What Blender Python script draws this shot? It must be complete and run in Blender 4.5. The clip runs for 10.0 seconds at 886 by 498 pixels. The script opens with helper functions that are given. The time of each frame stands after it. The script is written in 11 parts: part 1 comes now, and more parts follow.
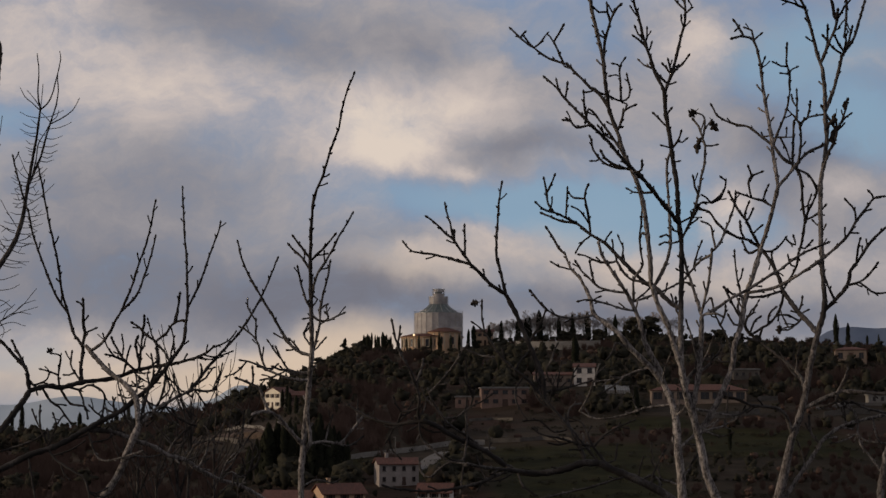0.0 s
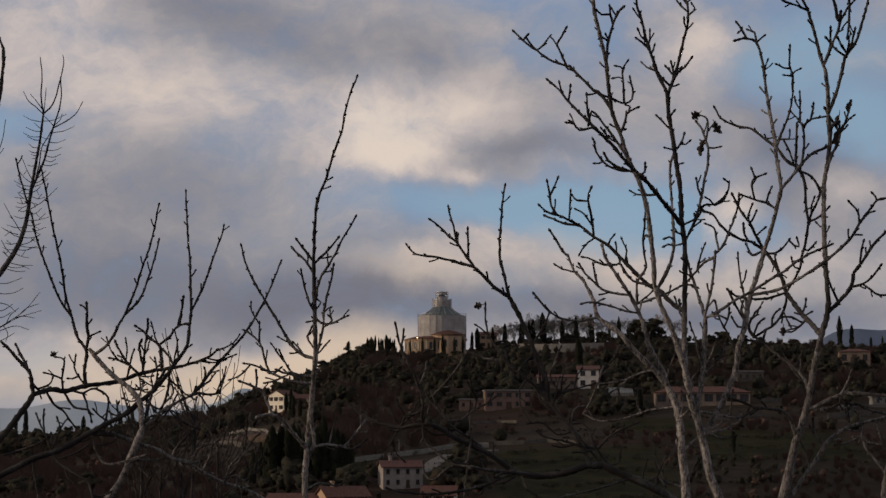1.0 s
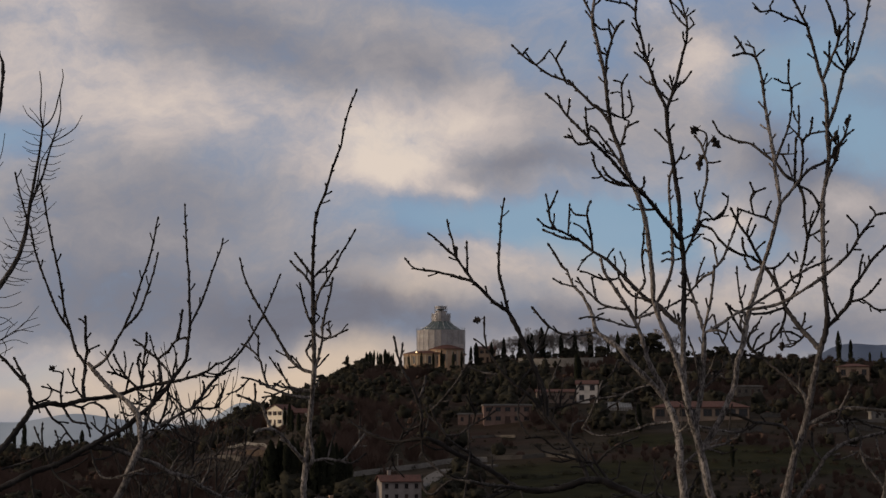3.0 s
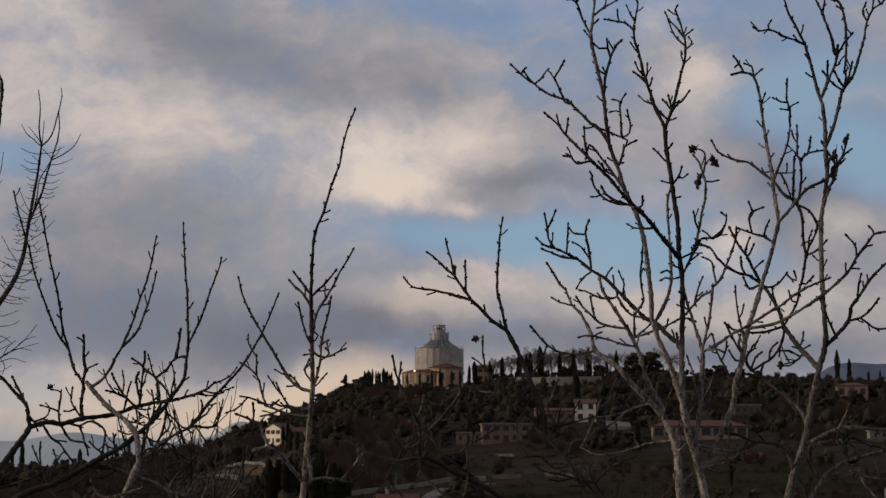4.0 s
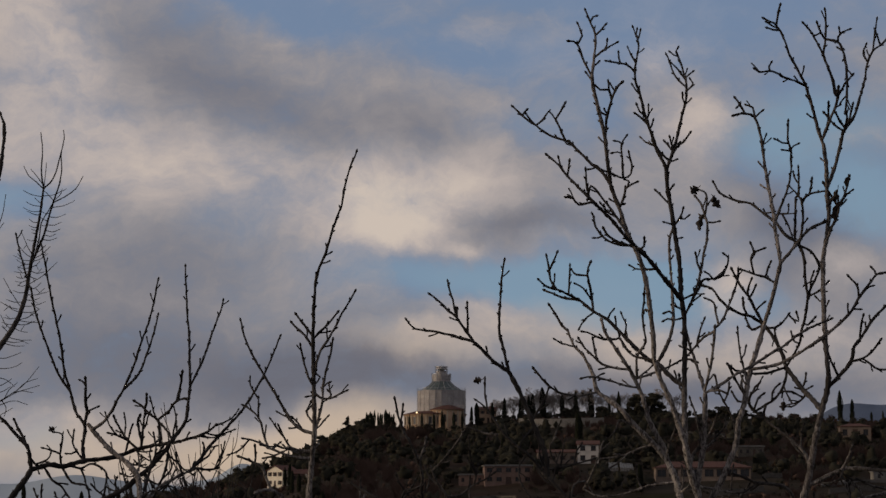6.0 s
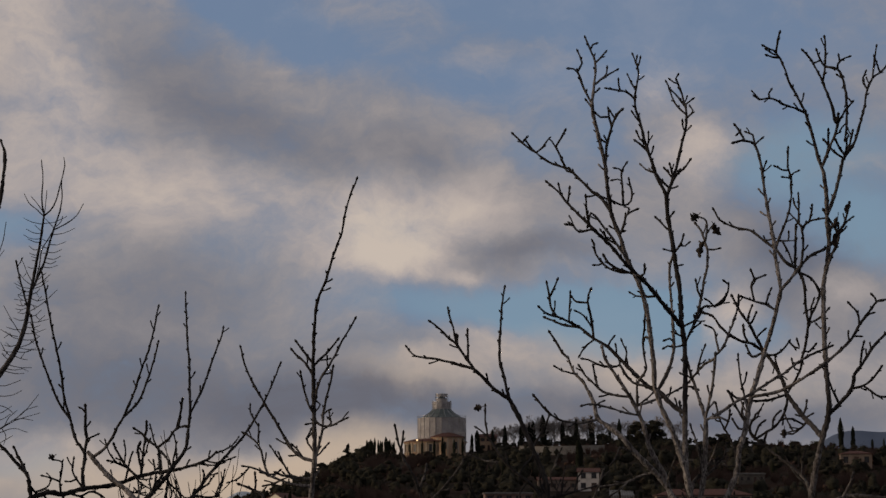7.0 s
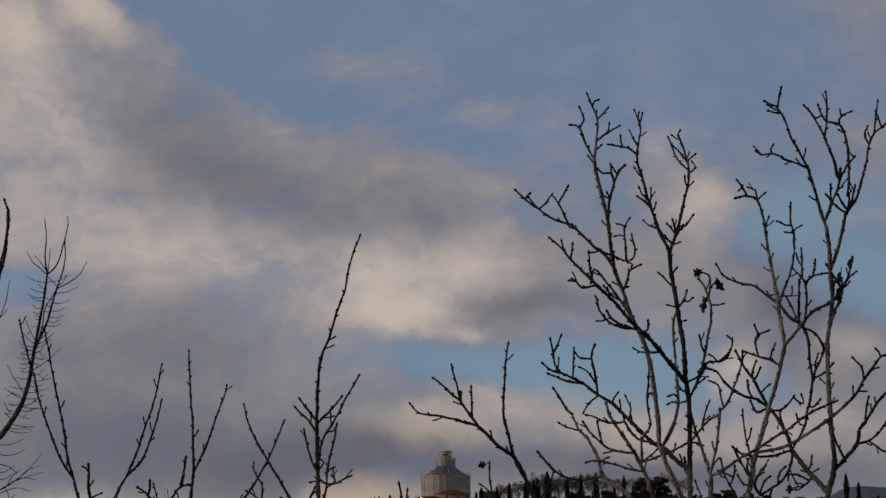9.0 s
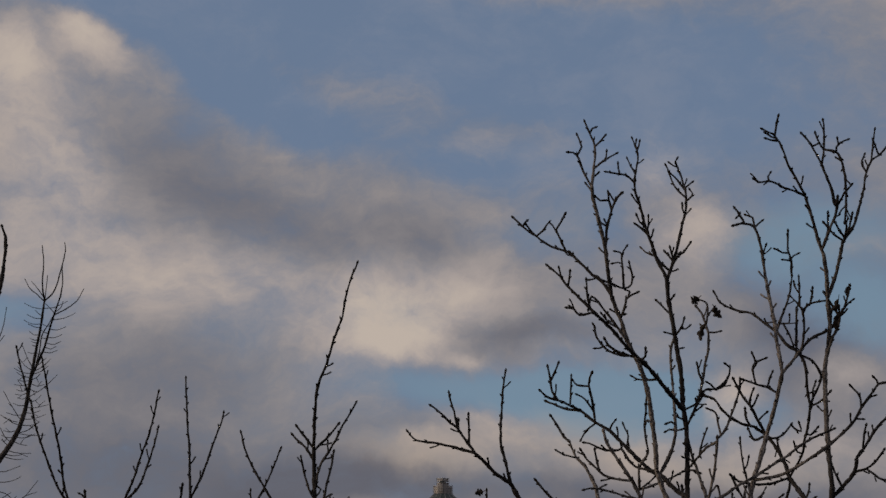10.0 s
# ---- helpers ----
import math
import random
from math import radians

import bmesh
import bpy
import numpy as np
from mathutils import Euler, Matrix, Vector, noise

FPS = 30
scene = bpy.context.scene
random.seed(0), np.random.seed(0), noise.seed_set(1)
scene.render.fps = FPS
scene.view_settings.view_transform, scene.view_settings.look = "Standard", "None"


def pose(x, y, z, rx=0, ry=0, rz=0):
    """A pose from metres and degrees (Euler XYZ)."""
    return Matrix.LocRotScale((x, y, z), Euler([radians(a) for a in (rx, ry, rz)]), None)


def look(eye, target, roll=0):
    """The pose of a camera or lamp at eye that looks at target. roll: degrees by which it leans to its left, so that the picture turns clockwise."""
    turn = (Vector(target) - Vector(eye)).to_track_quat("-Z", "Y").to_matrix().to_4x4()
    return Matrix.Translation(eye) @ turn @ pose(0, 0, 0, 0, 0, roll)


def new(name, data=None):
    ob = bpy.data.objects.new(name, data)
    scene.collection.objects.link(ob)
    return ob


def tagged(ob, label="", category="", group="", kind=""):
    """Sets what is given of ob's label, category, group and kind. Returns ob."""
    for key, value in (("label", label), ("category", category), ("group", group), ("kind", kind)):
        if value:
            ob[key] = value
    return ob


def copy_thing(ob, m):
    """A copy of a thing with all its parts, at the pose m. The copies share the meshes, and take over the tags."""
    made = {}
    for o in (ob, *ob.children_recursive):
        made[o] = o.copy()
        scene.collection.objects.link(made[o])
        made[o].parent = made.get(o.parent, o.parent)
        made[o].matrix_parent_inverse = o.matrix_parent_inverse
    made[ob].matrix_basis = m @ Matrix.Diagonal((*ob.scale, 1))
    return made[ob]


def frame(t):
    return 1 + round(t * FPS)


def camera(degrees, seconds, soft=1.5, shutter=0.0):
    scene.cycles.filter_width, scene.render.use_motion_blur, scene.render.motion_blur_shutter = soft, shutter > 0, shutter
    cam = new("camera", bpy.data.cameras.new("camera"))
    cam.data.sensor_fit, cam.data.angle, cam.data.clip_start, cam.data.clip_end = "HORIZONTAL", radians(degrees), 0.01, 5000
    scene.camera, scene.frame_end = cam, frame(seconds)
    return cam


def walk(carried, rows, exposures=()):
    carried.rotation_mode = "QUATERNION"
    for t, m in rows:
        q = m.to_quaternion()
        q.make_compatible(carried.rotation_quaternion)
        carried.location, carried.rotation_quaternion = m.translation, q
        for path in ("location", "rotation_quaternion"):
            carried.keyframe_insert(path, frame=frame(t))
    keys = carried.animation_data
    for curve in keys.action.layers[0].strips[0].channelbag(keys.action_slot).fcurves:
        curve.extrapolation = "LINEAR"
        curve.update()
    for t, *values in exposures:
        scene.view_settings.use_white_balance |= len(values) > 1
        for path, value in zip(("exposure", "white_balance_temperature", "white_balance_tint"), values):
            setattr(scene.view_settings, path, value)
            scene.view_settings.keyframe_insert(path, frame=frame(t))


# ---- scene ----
# ---------- camera: stands still on the slope and tilts up ----------
cam = camera(25.97, 10.0, soft=1.5)
EYE = (0.0, 0.0, 1.6)
# seconds, tilt up, lean, turn (degrees)
ROWS = [
    (0.0, 5.109, 0.000, 0.000),
    (0.5, 5.146, 0.118, 0.076),
    (1.0, 5.191, 0.120, 0.111),
    (1.5, 5.259, 0.113, 0.125),
    (2.0, 5.319, 0.107, 0.126),
    (3.5, 5.873, 0.030, 0.045),
    (4.0, 6.178, 0.031, 0.026),
    (4.5, 6.474, 0.062, 0.031),
    (5.0, 6.744, 0.033, 0.041),
    (5.5, 7.044, 0.103, 0.074),
    (7.0, 8.225, 0.161, 0.106),
    (7.5, 8.606, 0.223, 0.108),
    (8.0, 9.027, 0.286, 0.141),
    (8.5, 9.497, 0.327, 0.195),
    (9.0, 9.917, 0.421, 0.243),
    (9.5, 10.246, 0.395, 0.215),
    (10.0, 10.722, 0.346, 0.152),
]
walk(cam, [(t, pose(*EYE, 90 + tilt, lean, turn)) for t, tilt, lean, turn in ROWS],
     exposures=[(0.0, 0.22), (3.5, 0.25), (5.5, 0.02), (7.5, -0.15), (10.0, -0.28)])

# colours of the sky's layers
SKY_GAIN = (0.11, 0.085, 0.085)
CLEAR_BLUE = (0.196, 0.278, 0.424)
CLOUD_TONES = ((0.0, (0.138, 0.140, 0.172)), (0.25, (0.209, 0.203, 0.228)), (0.5, (0.318, 0.296, 0.303)), (0.75, (0.488, 0.420, 0.395)), (1.0, (0.640, 0.545, 0.465)))
LOW_BLUE = (0.205, 0.308, 0.412)
PEACH_CLOUD = (0.58, 0.445, 0.325)
SUN_POWER = 1.6
# ---------- world, sun ----------
SUN_FROM = Vector((-0.97, -0.10, 0.16)).normalized()
world = bpy.data.worlds.new("world")
scene.world = world
world.use_nodes = True
wt = world.node_tree
wt.nodes.clear()


def wlink(a, b):
    wt.links.new(a, b)


def wmath(op, a, b, clamp=False):
    n = wt.nodes.new("ShaderNodeMath")
    n.operation, n.use_clamp = op, clamp
    for i, v in enumerate((a, b)):
        if isinstance(v, (int, float)):
            n.inputs[i].default_value = v
        elif v is not None:
            wlink(v, n.inputs[i])
    return n.outputs[0]


def wnoise(vector, scale, detail, rough=0.55, stretch=None):
    if stretch:
        m = wt.nodes.new("ShaderNodeMapping")
        m.inputs["Scale"].default_value = stretch
        wlink(vector, m.inputs["Vector"])
        vector = m.outputs[0]
    n = wt.nodes.new("ShaderNodeTexNoise")
    n.inputs["Scale"].default_value, n.inputs["Detail"].default_value, n.inputs["Roughness"].default_value = scale, detail, rough
    wlink(vector, n.inputs["Vector"])
    return n


def wramp(value, low, high):
    n = wt.nodes.new("ShaderNodeMapRange")
    n.interpolation_type = "SMOOTHSTEP"
    n.inputs["From Min"].default_value, n.inputs["From Max"].default_value = low, high
    wlink(value, n.inputs["Value"])
    return n.outputs[0]


def wmix(a, b, mask):
    n = wt.nodes.new("ShaderNodeMix")
    n.data_type = "RGBA"
    wlink(mask, n.inputs[0])
    for v, slot in ((a, n.inputs[6]), (b, n.inputs[7])):
        if isinstance(v, tuple):
            slot.default_value = (*v, 1)
        else:
            wlink(v, slot)
    return n.outputs[2]


direction = wt.nodes.new("ShaderNodeTexCoord").outputs["Generated"]
warp = wnoise(direction, 7.0, 7, 0.6)
shift = wt.nodes.new("ShaderNodeVectorMath")
shift.operation = "MULTIPLY_ADD"
wlink(warp.outputs["Color"], shift.inputs[0])
shift.inputs[1].default_value = (0.085, 0.0, 0.06)
wlink(direction, shift.inputs[2])
off = wt.nodes.new("ShaderNodeVectorMath")
off.operation = "SUBTRACT"
wlink(shift.outputs[0], off.inputs[0])
off.inputs[1].default_value = (0.0425, 0.0, 0.03)
warped = off.outputs[0]


def cloud(turn, rise, wide, high, roll, weight):
    """One soft bank of cloud: degrees to the right, degrees up, half width and half height in degrees, its slant, its density."""
    a, b = radians(turn), radians(rise)
    m = wt.nodes.new("ShaderNodeMapping")
    m.vector_type = "TEXTURE"
    m.inputs["Location"].default_value = (math.sin(a) * math.cos(b), math.cos(a) * math.cos(b), math.sin(b))
    m.inputs["Rotation"].default_value = (0, radians(roll), 0)
    m.inputs["Scale"].default_value = (radians(wide), 0.6, radians(high))
    wlink(warped, m.inputs["Vector"])
    g = wt.nodes.new("ShaderNodeTexGradient")
    g.gradient_type = "SPHERICAL"
    wlink(m.outputs[0], g.inputs[0])
    return wmath("MULTIPLY", wramp(g.outputs["Fac"], 0, 0.9), weight)


def banks(rows):
    total = None
    for row in rows:
        c = cloud(*row)
        total = c if total is None else wmath("ADD", total, c)
    return total


# banks of cloud: turn, rise, half width, half height, slant (degrees), density
CREAM_BANKS = [
    (-12.20, 11.54, 4.38, 2.53, 0, 0.22),
    (-7.65, 9.61, 7.08, 2.36, 8, 0.28),
    (-3.10, 8.00, 4.04, 2.19, 0, 0.16),
    (-1.20, 8.60, 3.60, 2.10, -8, 0.46),
    (-12.20, 13.90, 5.06, 2.19, 28, 0.27),
    (-11.53, 1.94, 7.08, 1.35, 0, 0.30),
    (-3.77, 1.77, 4.04, 1.18, 0, 0.30),
    (-1.08, 4.47, 3.03, 0.84, 5, 0.32),
    (2.80, 5.31, 4.38, 1.18, 0, 0.25),
    (7.85, 4.63, 7.08, 1.52, 0, 0.17),
]
PUFFS = [
    (-9.84, 9.52, 2.36, 1.18, 0, 0.10),
    (-1.58, 7.67, 2.02, 1.01, 0, 0.15),
    (1.20, 9.69, 2.36, 1.60, 30, 0.36),
    (-10.94, 16.35, 1.60, 1.01, 0, 0.42),
    (-13.21, 15.76, 1.85, 1.52, 0, 0.26),
    (8.27, 6.40, 1.35, 1.26, 0, 0.46),
    (11.90, 6.91, 1.94, 1.01, 0, 0.34),
    (12.57, 10.03, 1.35, 0.76, 0, 0.28),
    (7.68, 10.70, 1.85, 1.60, 0, 0.30),
    (0.95, 13.60, 1.30, 1.20, 20, 0.14),
    (0.61, 7.16, 1.18, 0.37, 0, 0.20),
    (6.34, 13.23, 1.35, 1.52, 0, 0.25),
    (5.16, 6.32, 1.52, 0.84, 0, 0.45),
    (11.22, 5.14, 2.70, 0.84, 0, 0.12),
]
SHADE_BANKS = [
    (-5.29, 11.37, 8.09, 1.80, 12, -0.20),
    (-8.32, 13.40, 4.72, 1.80, 18, -0.20),
    (0.20, 10.50, 3.20, 1.30, 15, -0.16),
    (1.55, 7.90, 2.30, 0.90, 6, -0.18),
    (3.47, 8.00, 2.53, 0.57, 0, -0.25),
    (-7.65, 4.04, 10.45, 2.36, 3, -0.36),
    (-2.76, 3.70, 5.06, 1.35, 0, -0.30),
    (2.80, 3.37, 8.76, 0.93, 0, -0.15),
    (-9.00, 6.60, 6.40, 1.80, 0, -0.20),
    (10.38, 7.92, 3.37, 0.67, 0, -0.20),
    (7.85, 3.30, 9.44, 1.20, 0, -0.34),
    (10.80, 8.60, 4.60, 4.60, 0, -0.32),
]
HIGH_GAPS = [
    (-10.68, 18.12, 6.40, 1.52, 0, 0.80),
    (-7.65, 16.43, 4.38, 1.35, 25, 0.75),
    (-4.45, 14.75, 4.38, 1.18, 25, 0.40),
    (-2.26, 17.27, 15.17, 3.20, 12, 1.10),
    (5.33, 16.60, 10.45, 2.86, 0, 0.95),
    (8.36, 13.90, 8.76, 2.86, 0, 0.75),
    (3.64, 12.89, 6.40, 1.60, 0, 0.60),
    (-1.42, 13.73, 6.40, 1.60, 15, 0.60),
    (-5.97, 15.08, 4.38, 1.35, 20, 0.40),
]
LOW_GAPS = [
    (-13.04, 8.93, 2.86, 1.26, 0, 0.75),
    (1.79, 6.35, 6.60, 1.21, -3, 1.00),
    (5.16, 5.81, 4.21, 1.69, 0, 1.05),
    (12.74, 8.34, 3.37, 1.43, 0, 0.95),
    (9.37, 5.81, 2.86, 1.10, 0, 0.60),
    (6.17, 7.16, 4.38, 1.85, 0, 0.55),
    (-2.76, 6.74, 3.71, 1.01, 0, 0.35),
    (3.64, 11.04, 4.38, 1.52, 0, 0.45),
    (10.72, 10.36, 5.06, 2.36, 0, 1.00),
    (-12.03, 1.77, 3.37, 1.01, 0, 0.75),
    (-11.70, 0.67, 5.06, 0.84, 0, 0.50),
]
PEACH_BANKS = [
    (-9.84, 1.43, 8.76, 1.85, 0, 0.70),
    (-4.11, 1.43, 4.38, 1.35, 0, 0.70),
    (-2.26, 2.44, 3.03, 1.01, 0, 0.55),
    (-1.08, 4.38, 4.04, 1.10, 5, 0.45),
    (3.64, 5.14, 5.06, 1.18, 0, 0.40),
    (7.85, 4.21, 7.75, 1.18, 0, 0.38),
]


billow = wmath("SUBTRACT", 0.35, wmath("ABSOLUTE", wmath("SUBTRACT", wmath("MULTIPLY", wnoise(warped, 20.0, 8, 0.58, (1, 1, 1.5)).outputs["Fac"], 5.0), 2.5), None))
puff = wnoise(warped, 16.0, 10, 0.66, (1, 1, 1.7)).outputs["Fac"]
wisp = wnoise(warped, 42.0, 7, 0.62, (1, 1, 1.6)).outputs["Fac"]
broad = wnoise(direction, 2.2, 5, 0.55, (1, 1, 2.2)).outputs["Fac"]
texture = wmath("ADD", wmath("MULTIPLY", wmath("SUBTRACT", puff, 0.5), 1.25), wmath("MULTIPLY", wmath("SUBTRACT", wisp, 0.5), 0.6))
texture = wmath("ADD", texture, wmath("MULTIPLY", billow, 0.22))
ahead = cloud(0, 7, 34, 24, 0, 1.0)
elsewhere = wmath("MULTIPLY", wmath("SUBTRACT", 1.0, ahead), wmath("SUBTRACT", broad, 0.5))

sky = wt.nodes.new("ShaderNodeTexSky")
sky.sky_type, sky.sun_disc = "NISHITA", False
sky.sun_elevation = math.asin(SUN_FROM.z)
sky.sun_rotation = math.atan2(SUN_FROM.x, SUN_FROM.y)
sky.air_density, sky.dust_density, sky.ozone_density = 1.0, 1.4, 3.0
blue = wt.nodes.new("ShaderNodeVectorMath")
blue.operation = "MULTIPLY"
wlink(sky.outputs[0], blue.inputs[0])
blue.inputs[1].default_value = SKY_GAIN
share = wt.nodes.new("ShaderNodeValue")
share.outputs[0].default_value = 0.7
clear = wmix(blue.outputs[0], CLEAR_BLUE, share.outputs[0])

puffs, low = banks(PUFFS), banks(LOW_GAPS)
tone = wmath("ADD", wmath("ADD", wmath("ADD", banks(CREAM_BANKS), wmath("ADD", puffs, banks(SHADE_BANKS))), 0.44), wmath("ADD", wmath("MULTIPLY", texture, 0.42), wmath("MULTIPLY", elsewhere, 1.2)))
tones = wt.nodes.new("ShaderNodeValToRGB")
ramp = tones.color_ramp
ramp.interpolation = "B_SPLINE"
for at, tint in CLOUD_TONES:
    spot = ramp.elements[0] if at == 0 else ramp.elements[-1] if at == 1 else ramp.elements.new(at)
    spot.color = (*tint, 1)
wlink(tone, tones.inputs[0])
gaps = wramp(wmath("ADD", wmath("SUBTRACT", wmath("ADD", banks(HIGH_GAPS), low), wmath("MULTIPLY", puffs, 1.3)), wmath("SUBTRACT", wmath("MULTIPLY", elsewhere, 2.0), wmath("MULTIPLY", texture, 1.1))), -0.3, 1.0)
haze = wmath("MULTIPLY", wramp(banks(PEACH_BANKS), 0.0, 1.0), 0.84)
clear = wmix(clear, (0.30, 0.325, 0.40), wmath("MULTIPLY", wramp(puff, 0.42, 0.72), 0.30))
clear = wmix(clear, LOW_BLUE, wramp(low, 0.25, 1.1))
colour = wmix(tones.outputs[0], clear, wmath("MULTIPLY", gaps, 0.96))
colour = wmix(colour, PEACH_CLOUD, haze)
background = wt.nodes.new("ShaderNodeBackground")
background.inputs["Strength"].default_value = 1.0
wlink(colour, background.inputs["Color"])
wlink(background.outputs[0], wt.nodes.new("ShaderNodeOutputWorld").inputs[0])

sun = new("sun", bpy.data.lights.new("sun", "SUN"))
sun.data.energy, sun.data.angle, sun.data.color = SUN_POWER, radians(6), (1.0, 0.78, 0.56)
sun.matrix_world = look(SUN_FROM * 100, (0, 0, 0))


# ---------- materials ----------
def material(name, dark, light, scale, rough=0.85, fine=6.0, bump=0.3, metal=0.0, contrast=(0.35, 0.68), per_object=0.0, stretch=(1, 1, 1), spots=None, depth=0.02):
    """A surface of two colours mixed by coarse and fine noise, with grain in its relief."""
    m = bpy.data.materials.new(name)
    m.use_nodes = True
    t = m.node_tree
    b = t.nodes["Principled BSDF"]
    co = t.nodes.new("ShaderNodeTexCoord")
    mp = t.nodes.new("ShaderNodeMapping")
    mp.inputs["Scale"].default_value = stretch
    t.links.new(co.outputs["Object"], mp.inputs["Vector"])

    def n(s, d):
        q = t.nodes.new("ShaderNodeTexNoise")
        q.inputs["Scale"].default_value, q.inputs["Detail"].default_value, q.inputs["Roughness"].default_value = s, d, 0.6
        t.links.new(mp.outputs[0], q.inputs["Vector"])
        return q.outputs["Fac"]

    def calc(op, x, y):
        q = t.nodes.new("ShaderNodeMath")
        q.operation = op
        for i, v in enumerate((x, y)):
            if isinstance(v, (int, float)):
                q.inputs[i].default_value = v
            else:
                t.links.new(v, q.inputs[i])
        return q.outputs[0]

    big, small = n(scale, 3), n(scale * fine, 5)
    mixed = calc("ADD", calc("MULTIPLY", big, 0.55), calc("MULTIPLY", small, 0.45))
    if per_object:
        info = t.nodes.new("ShaderNodeObjectInfo")
        mixed = calc("ADD", mixed, calc("MULTIPLY", calc("SUBTRACT", info.outputs["Random"], 0.5), per_object))
    ramp = t.nodes.new("ShaderNodeValToRGB")
    ramp.color_ramp.elements[0].position, ramp.color_ramp.elements[1].position = contrast
    ramp.color_ramp.elements[0].color, ramp.color_ramp.elements[1].color = (*dark, 1), (*light, 1)
    t.links.new(mixed, ramp.inputs[0])
    out = ramp.outputs[0]
    if spots:
        patch = t.nodes.new("ShaderNodeMapRange")
        patch.inputs["From Min"].default_value, patch.inputs["From Max"].default_value = spots[1], spots[1] + 0.1
        t.links.new(n(spots[2], 4), patch.inputs["Value"])
        mix = t.nodes.new("ShaderNodeMix")
        mix.data_type = "RGBA"
        t.links.new(patch.outputs[0], mix.inputs[0])
        t.links.new(out, mix.inputs[6])
        mix.inputs[7].default_value = (*spots[0], 1)
        out = mix.outputs[2]
    t.links.new(out, b.inputs["Base Color"])
    b.inputs["Roughness"].default_value, b.inputs["Metallic"].default_value = rough, metal
    b.inputs["Specular IOR Level"].default_value = 0.3
    if bump:
        bp = t.nodes.new("ShaderNodeBump")
        bp.inputs["Strength"].default_value, bp.inputs["Distance"].default_value = bump, depth
        t.links.new(small, bp.inputs["Height"])
        t.links.new(bp.outputs[0], b.inputs["Normal"])
    return m




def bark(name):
    """Bark mixed from a pale, streaked, spotted colour and a dark brown one, by a value stored along each stem."""
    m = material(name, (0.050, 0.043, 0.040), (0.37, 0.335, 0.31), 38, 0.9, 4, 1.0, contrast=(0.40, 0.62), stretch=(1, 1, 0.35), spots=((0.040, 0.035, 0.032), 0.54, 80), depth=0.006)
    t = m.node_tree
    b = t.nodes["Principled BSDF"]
    pale_bark = b.inputs["Base Color"].links[0].from_socket
    # 0 gives the pale bark colour, 1 the near-black one
    dark_share = t.nodes.new("ShaderNodeAttribute")
    dark_share.attribute_name = "dark_share"
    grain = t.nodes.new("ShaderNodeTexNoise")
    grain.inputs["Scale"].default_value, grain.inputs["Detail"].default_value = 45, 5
    dark_bark = t.nodes.new("ShaderNodeMix")
    dark_bark.data_type = "RGBA"
    t.links.new(grain.outputs["Fac"], dark_bark.inputs[0])
    dark_bark.inputs[6].default_value, dark_bark.inputs[7].default_value = (0.006, 0.0055, 0.0055, 1), (0.028, 0.023, 0.021, 1)
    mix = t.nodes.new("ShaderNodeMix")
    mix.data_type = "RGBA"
    t.links.new(dark_share.outputs["Fac"], mix.inputs[0])
    t.links.new(pale_bark, mix.inputs[6])
    t.links.new(dark_bark.outputs[2], mix.inputs[7])
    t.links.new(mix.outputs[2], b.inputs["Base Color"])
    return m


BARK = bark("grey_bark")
DRY_LEAF = material("dry_leaf", (0.010, 0.008, 0.007), (0.028, 0.019, 0.013), 40, 0.8, 4, 0.4, depth=0.002)
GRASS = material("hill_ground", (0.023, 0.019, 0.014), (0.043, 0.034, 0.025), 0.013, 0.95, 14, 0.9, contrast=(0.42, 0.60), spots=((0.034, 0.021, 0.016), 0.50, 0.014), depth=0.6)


def meadow(m):
    """Dark green turf where the ground's own attribute says that it is a meadow."""
    t = m.node_tree
    b = t.nodes["Principled BSDF"]
    bare = b.inputs["Base Color"].links[0].from_socket
    where = t.nodes.new("ShaderNodeAttribute")
    where.attribute_name = "meadow"
    blades = t.nodes.new("ShaderNodeTexNoise")
    blades.inputs["Scale"].default_value, blades.inputs["Detail"].default_value = 0.12, 6
    co = t.nodes.new("ShaderNodeTexCoord")
    t.links.new(co.outputs["Object"], blades.inputs["Vector"])
    turf = t.nodes.new("ShaderNodeValToRGB")
    turf.color_ramp.elements[0].position, turf.color_ramp.elements[1].position = 0.35, 0.68
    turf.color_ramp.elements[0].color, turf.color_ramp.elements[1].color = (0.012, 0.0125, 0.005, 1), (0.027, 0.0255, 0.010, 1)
    t.links.new(blades.outputs["Fac"], turf.inputs[0])
    mix = t.nodes.new("ShaderNodeMix")
    mix.data_type = "RGBA"
    t.links.new(where.outputs["Fac"], mix.inputs[0])
    t.links.new(bare, mix.inputs[6])
    t.links.new(turf.outputs[0], mix.inputs[7])
    dug = t.nodes.new("ShaderNodeAttribute")
    dug.attribute_name = "bank"
    soil = t.nodes.new("ShaderNodeValToRGB")
    soil.color_ramp.elements[0].position, soil.color_ramp.elements[1].position = 0.38, 0.66
    soil.color_ramp.elements[0].color, soil.color_ramp.elements[1].color = (0.055, 0.040, 0.033, 1), (0.135, 0.098, 0.078, 1)
    t.links.new(blades.outputs["Fac"], soil.inputs[0])
    over = t.nodes.new("ShaderNodeMix")
    over.data_type = "RGBA"
    t.links.new(dug.outputs["Fac"], over.inputs[0])
    t.links.new(mix.outputs[2], over.inputs[6])
    t.links.new(soil.outputs[0], over.inputs[7])
    t.links.new(over.outputs[2], b.inputs["Base Color"])


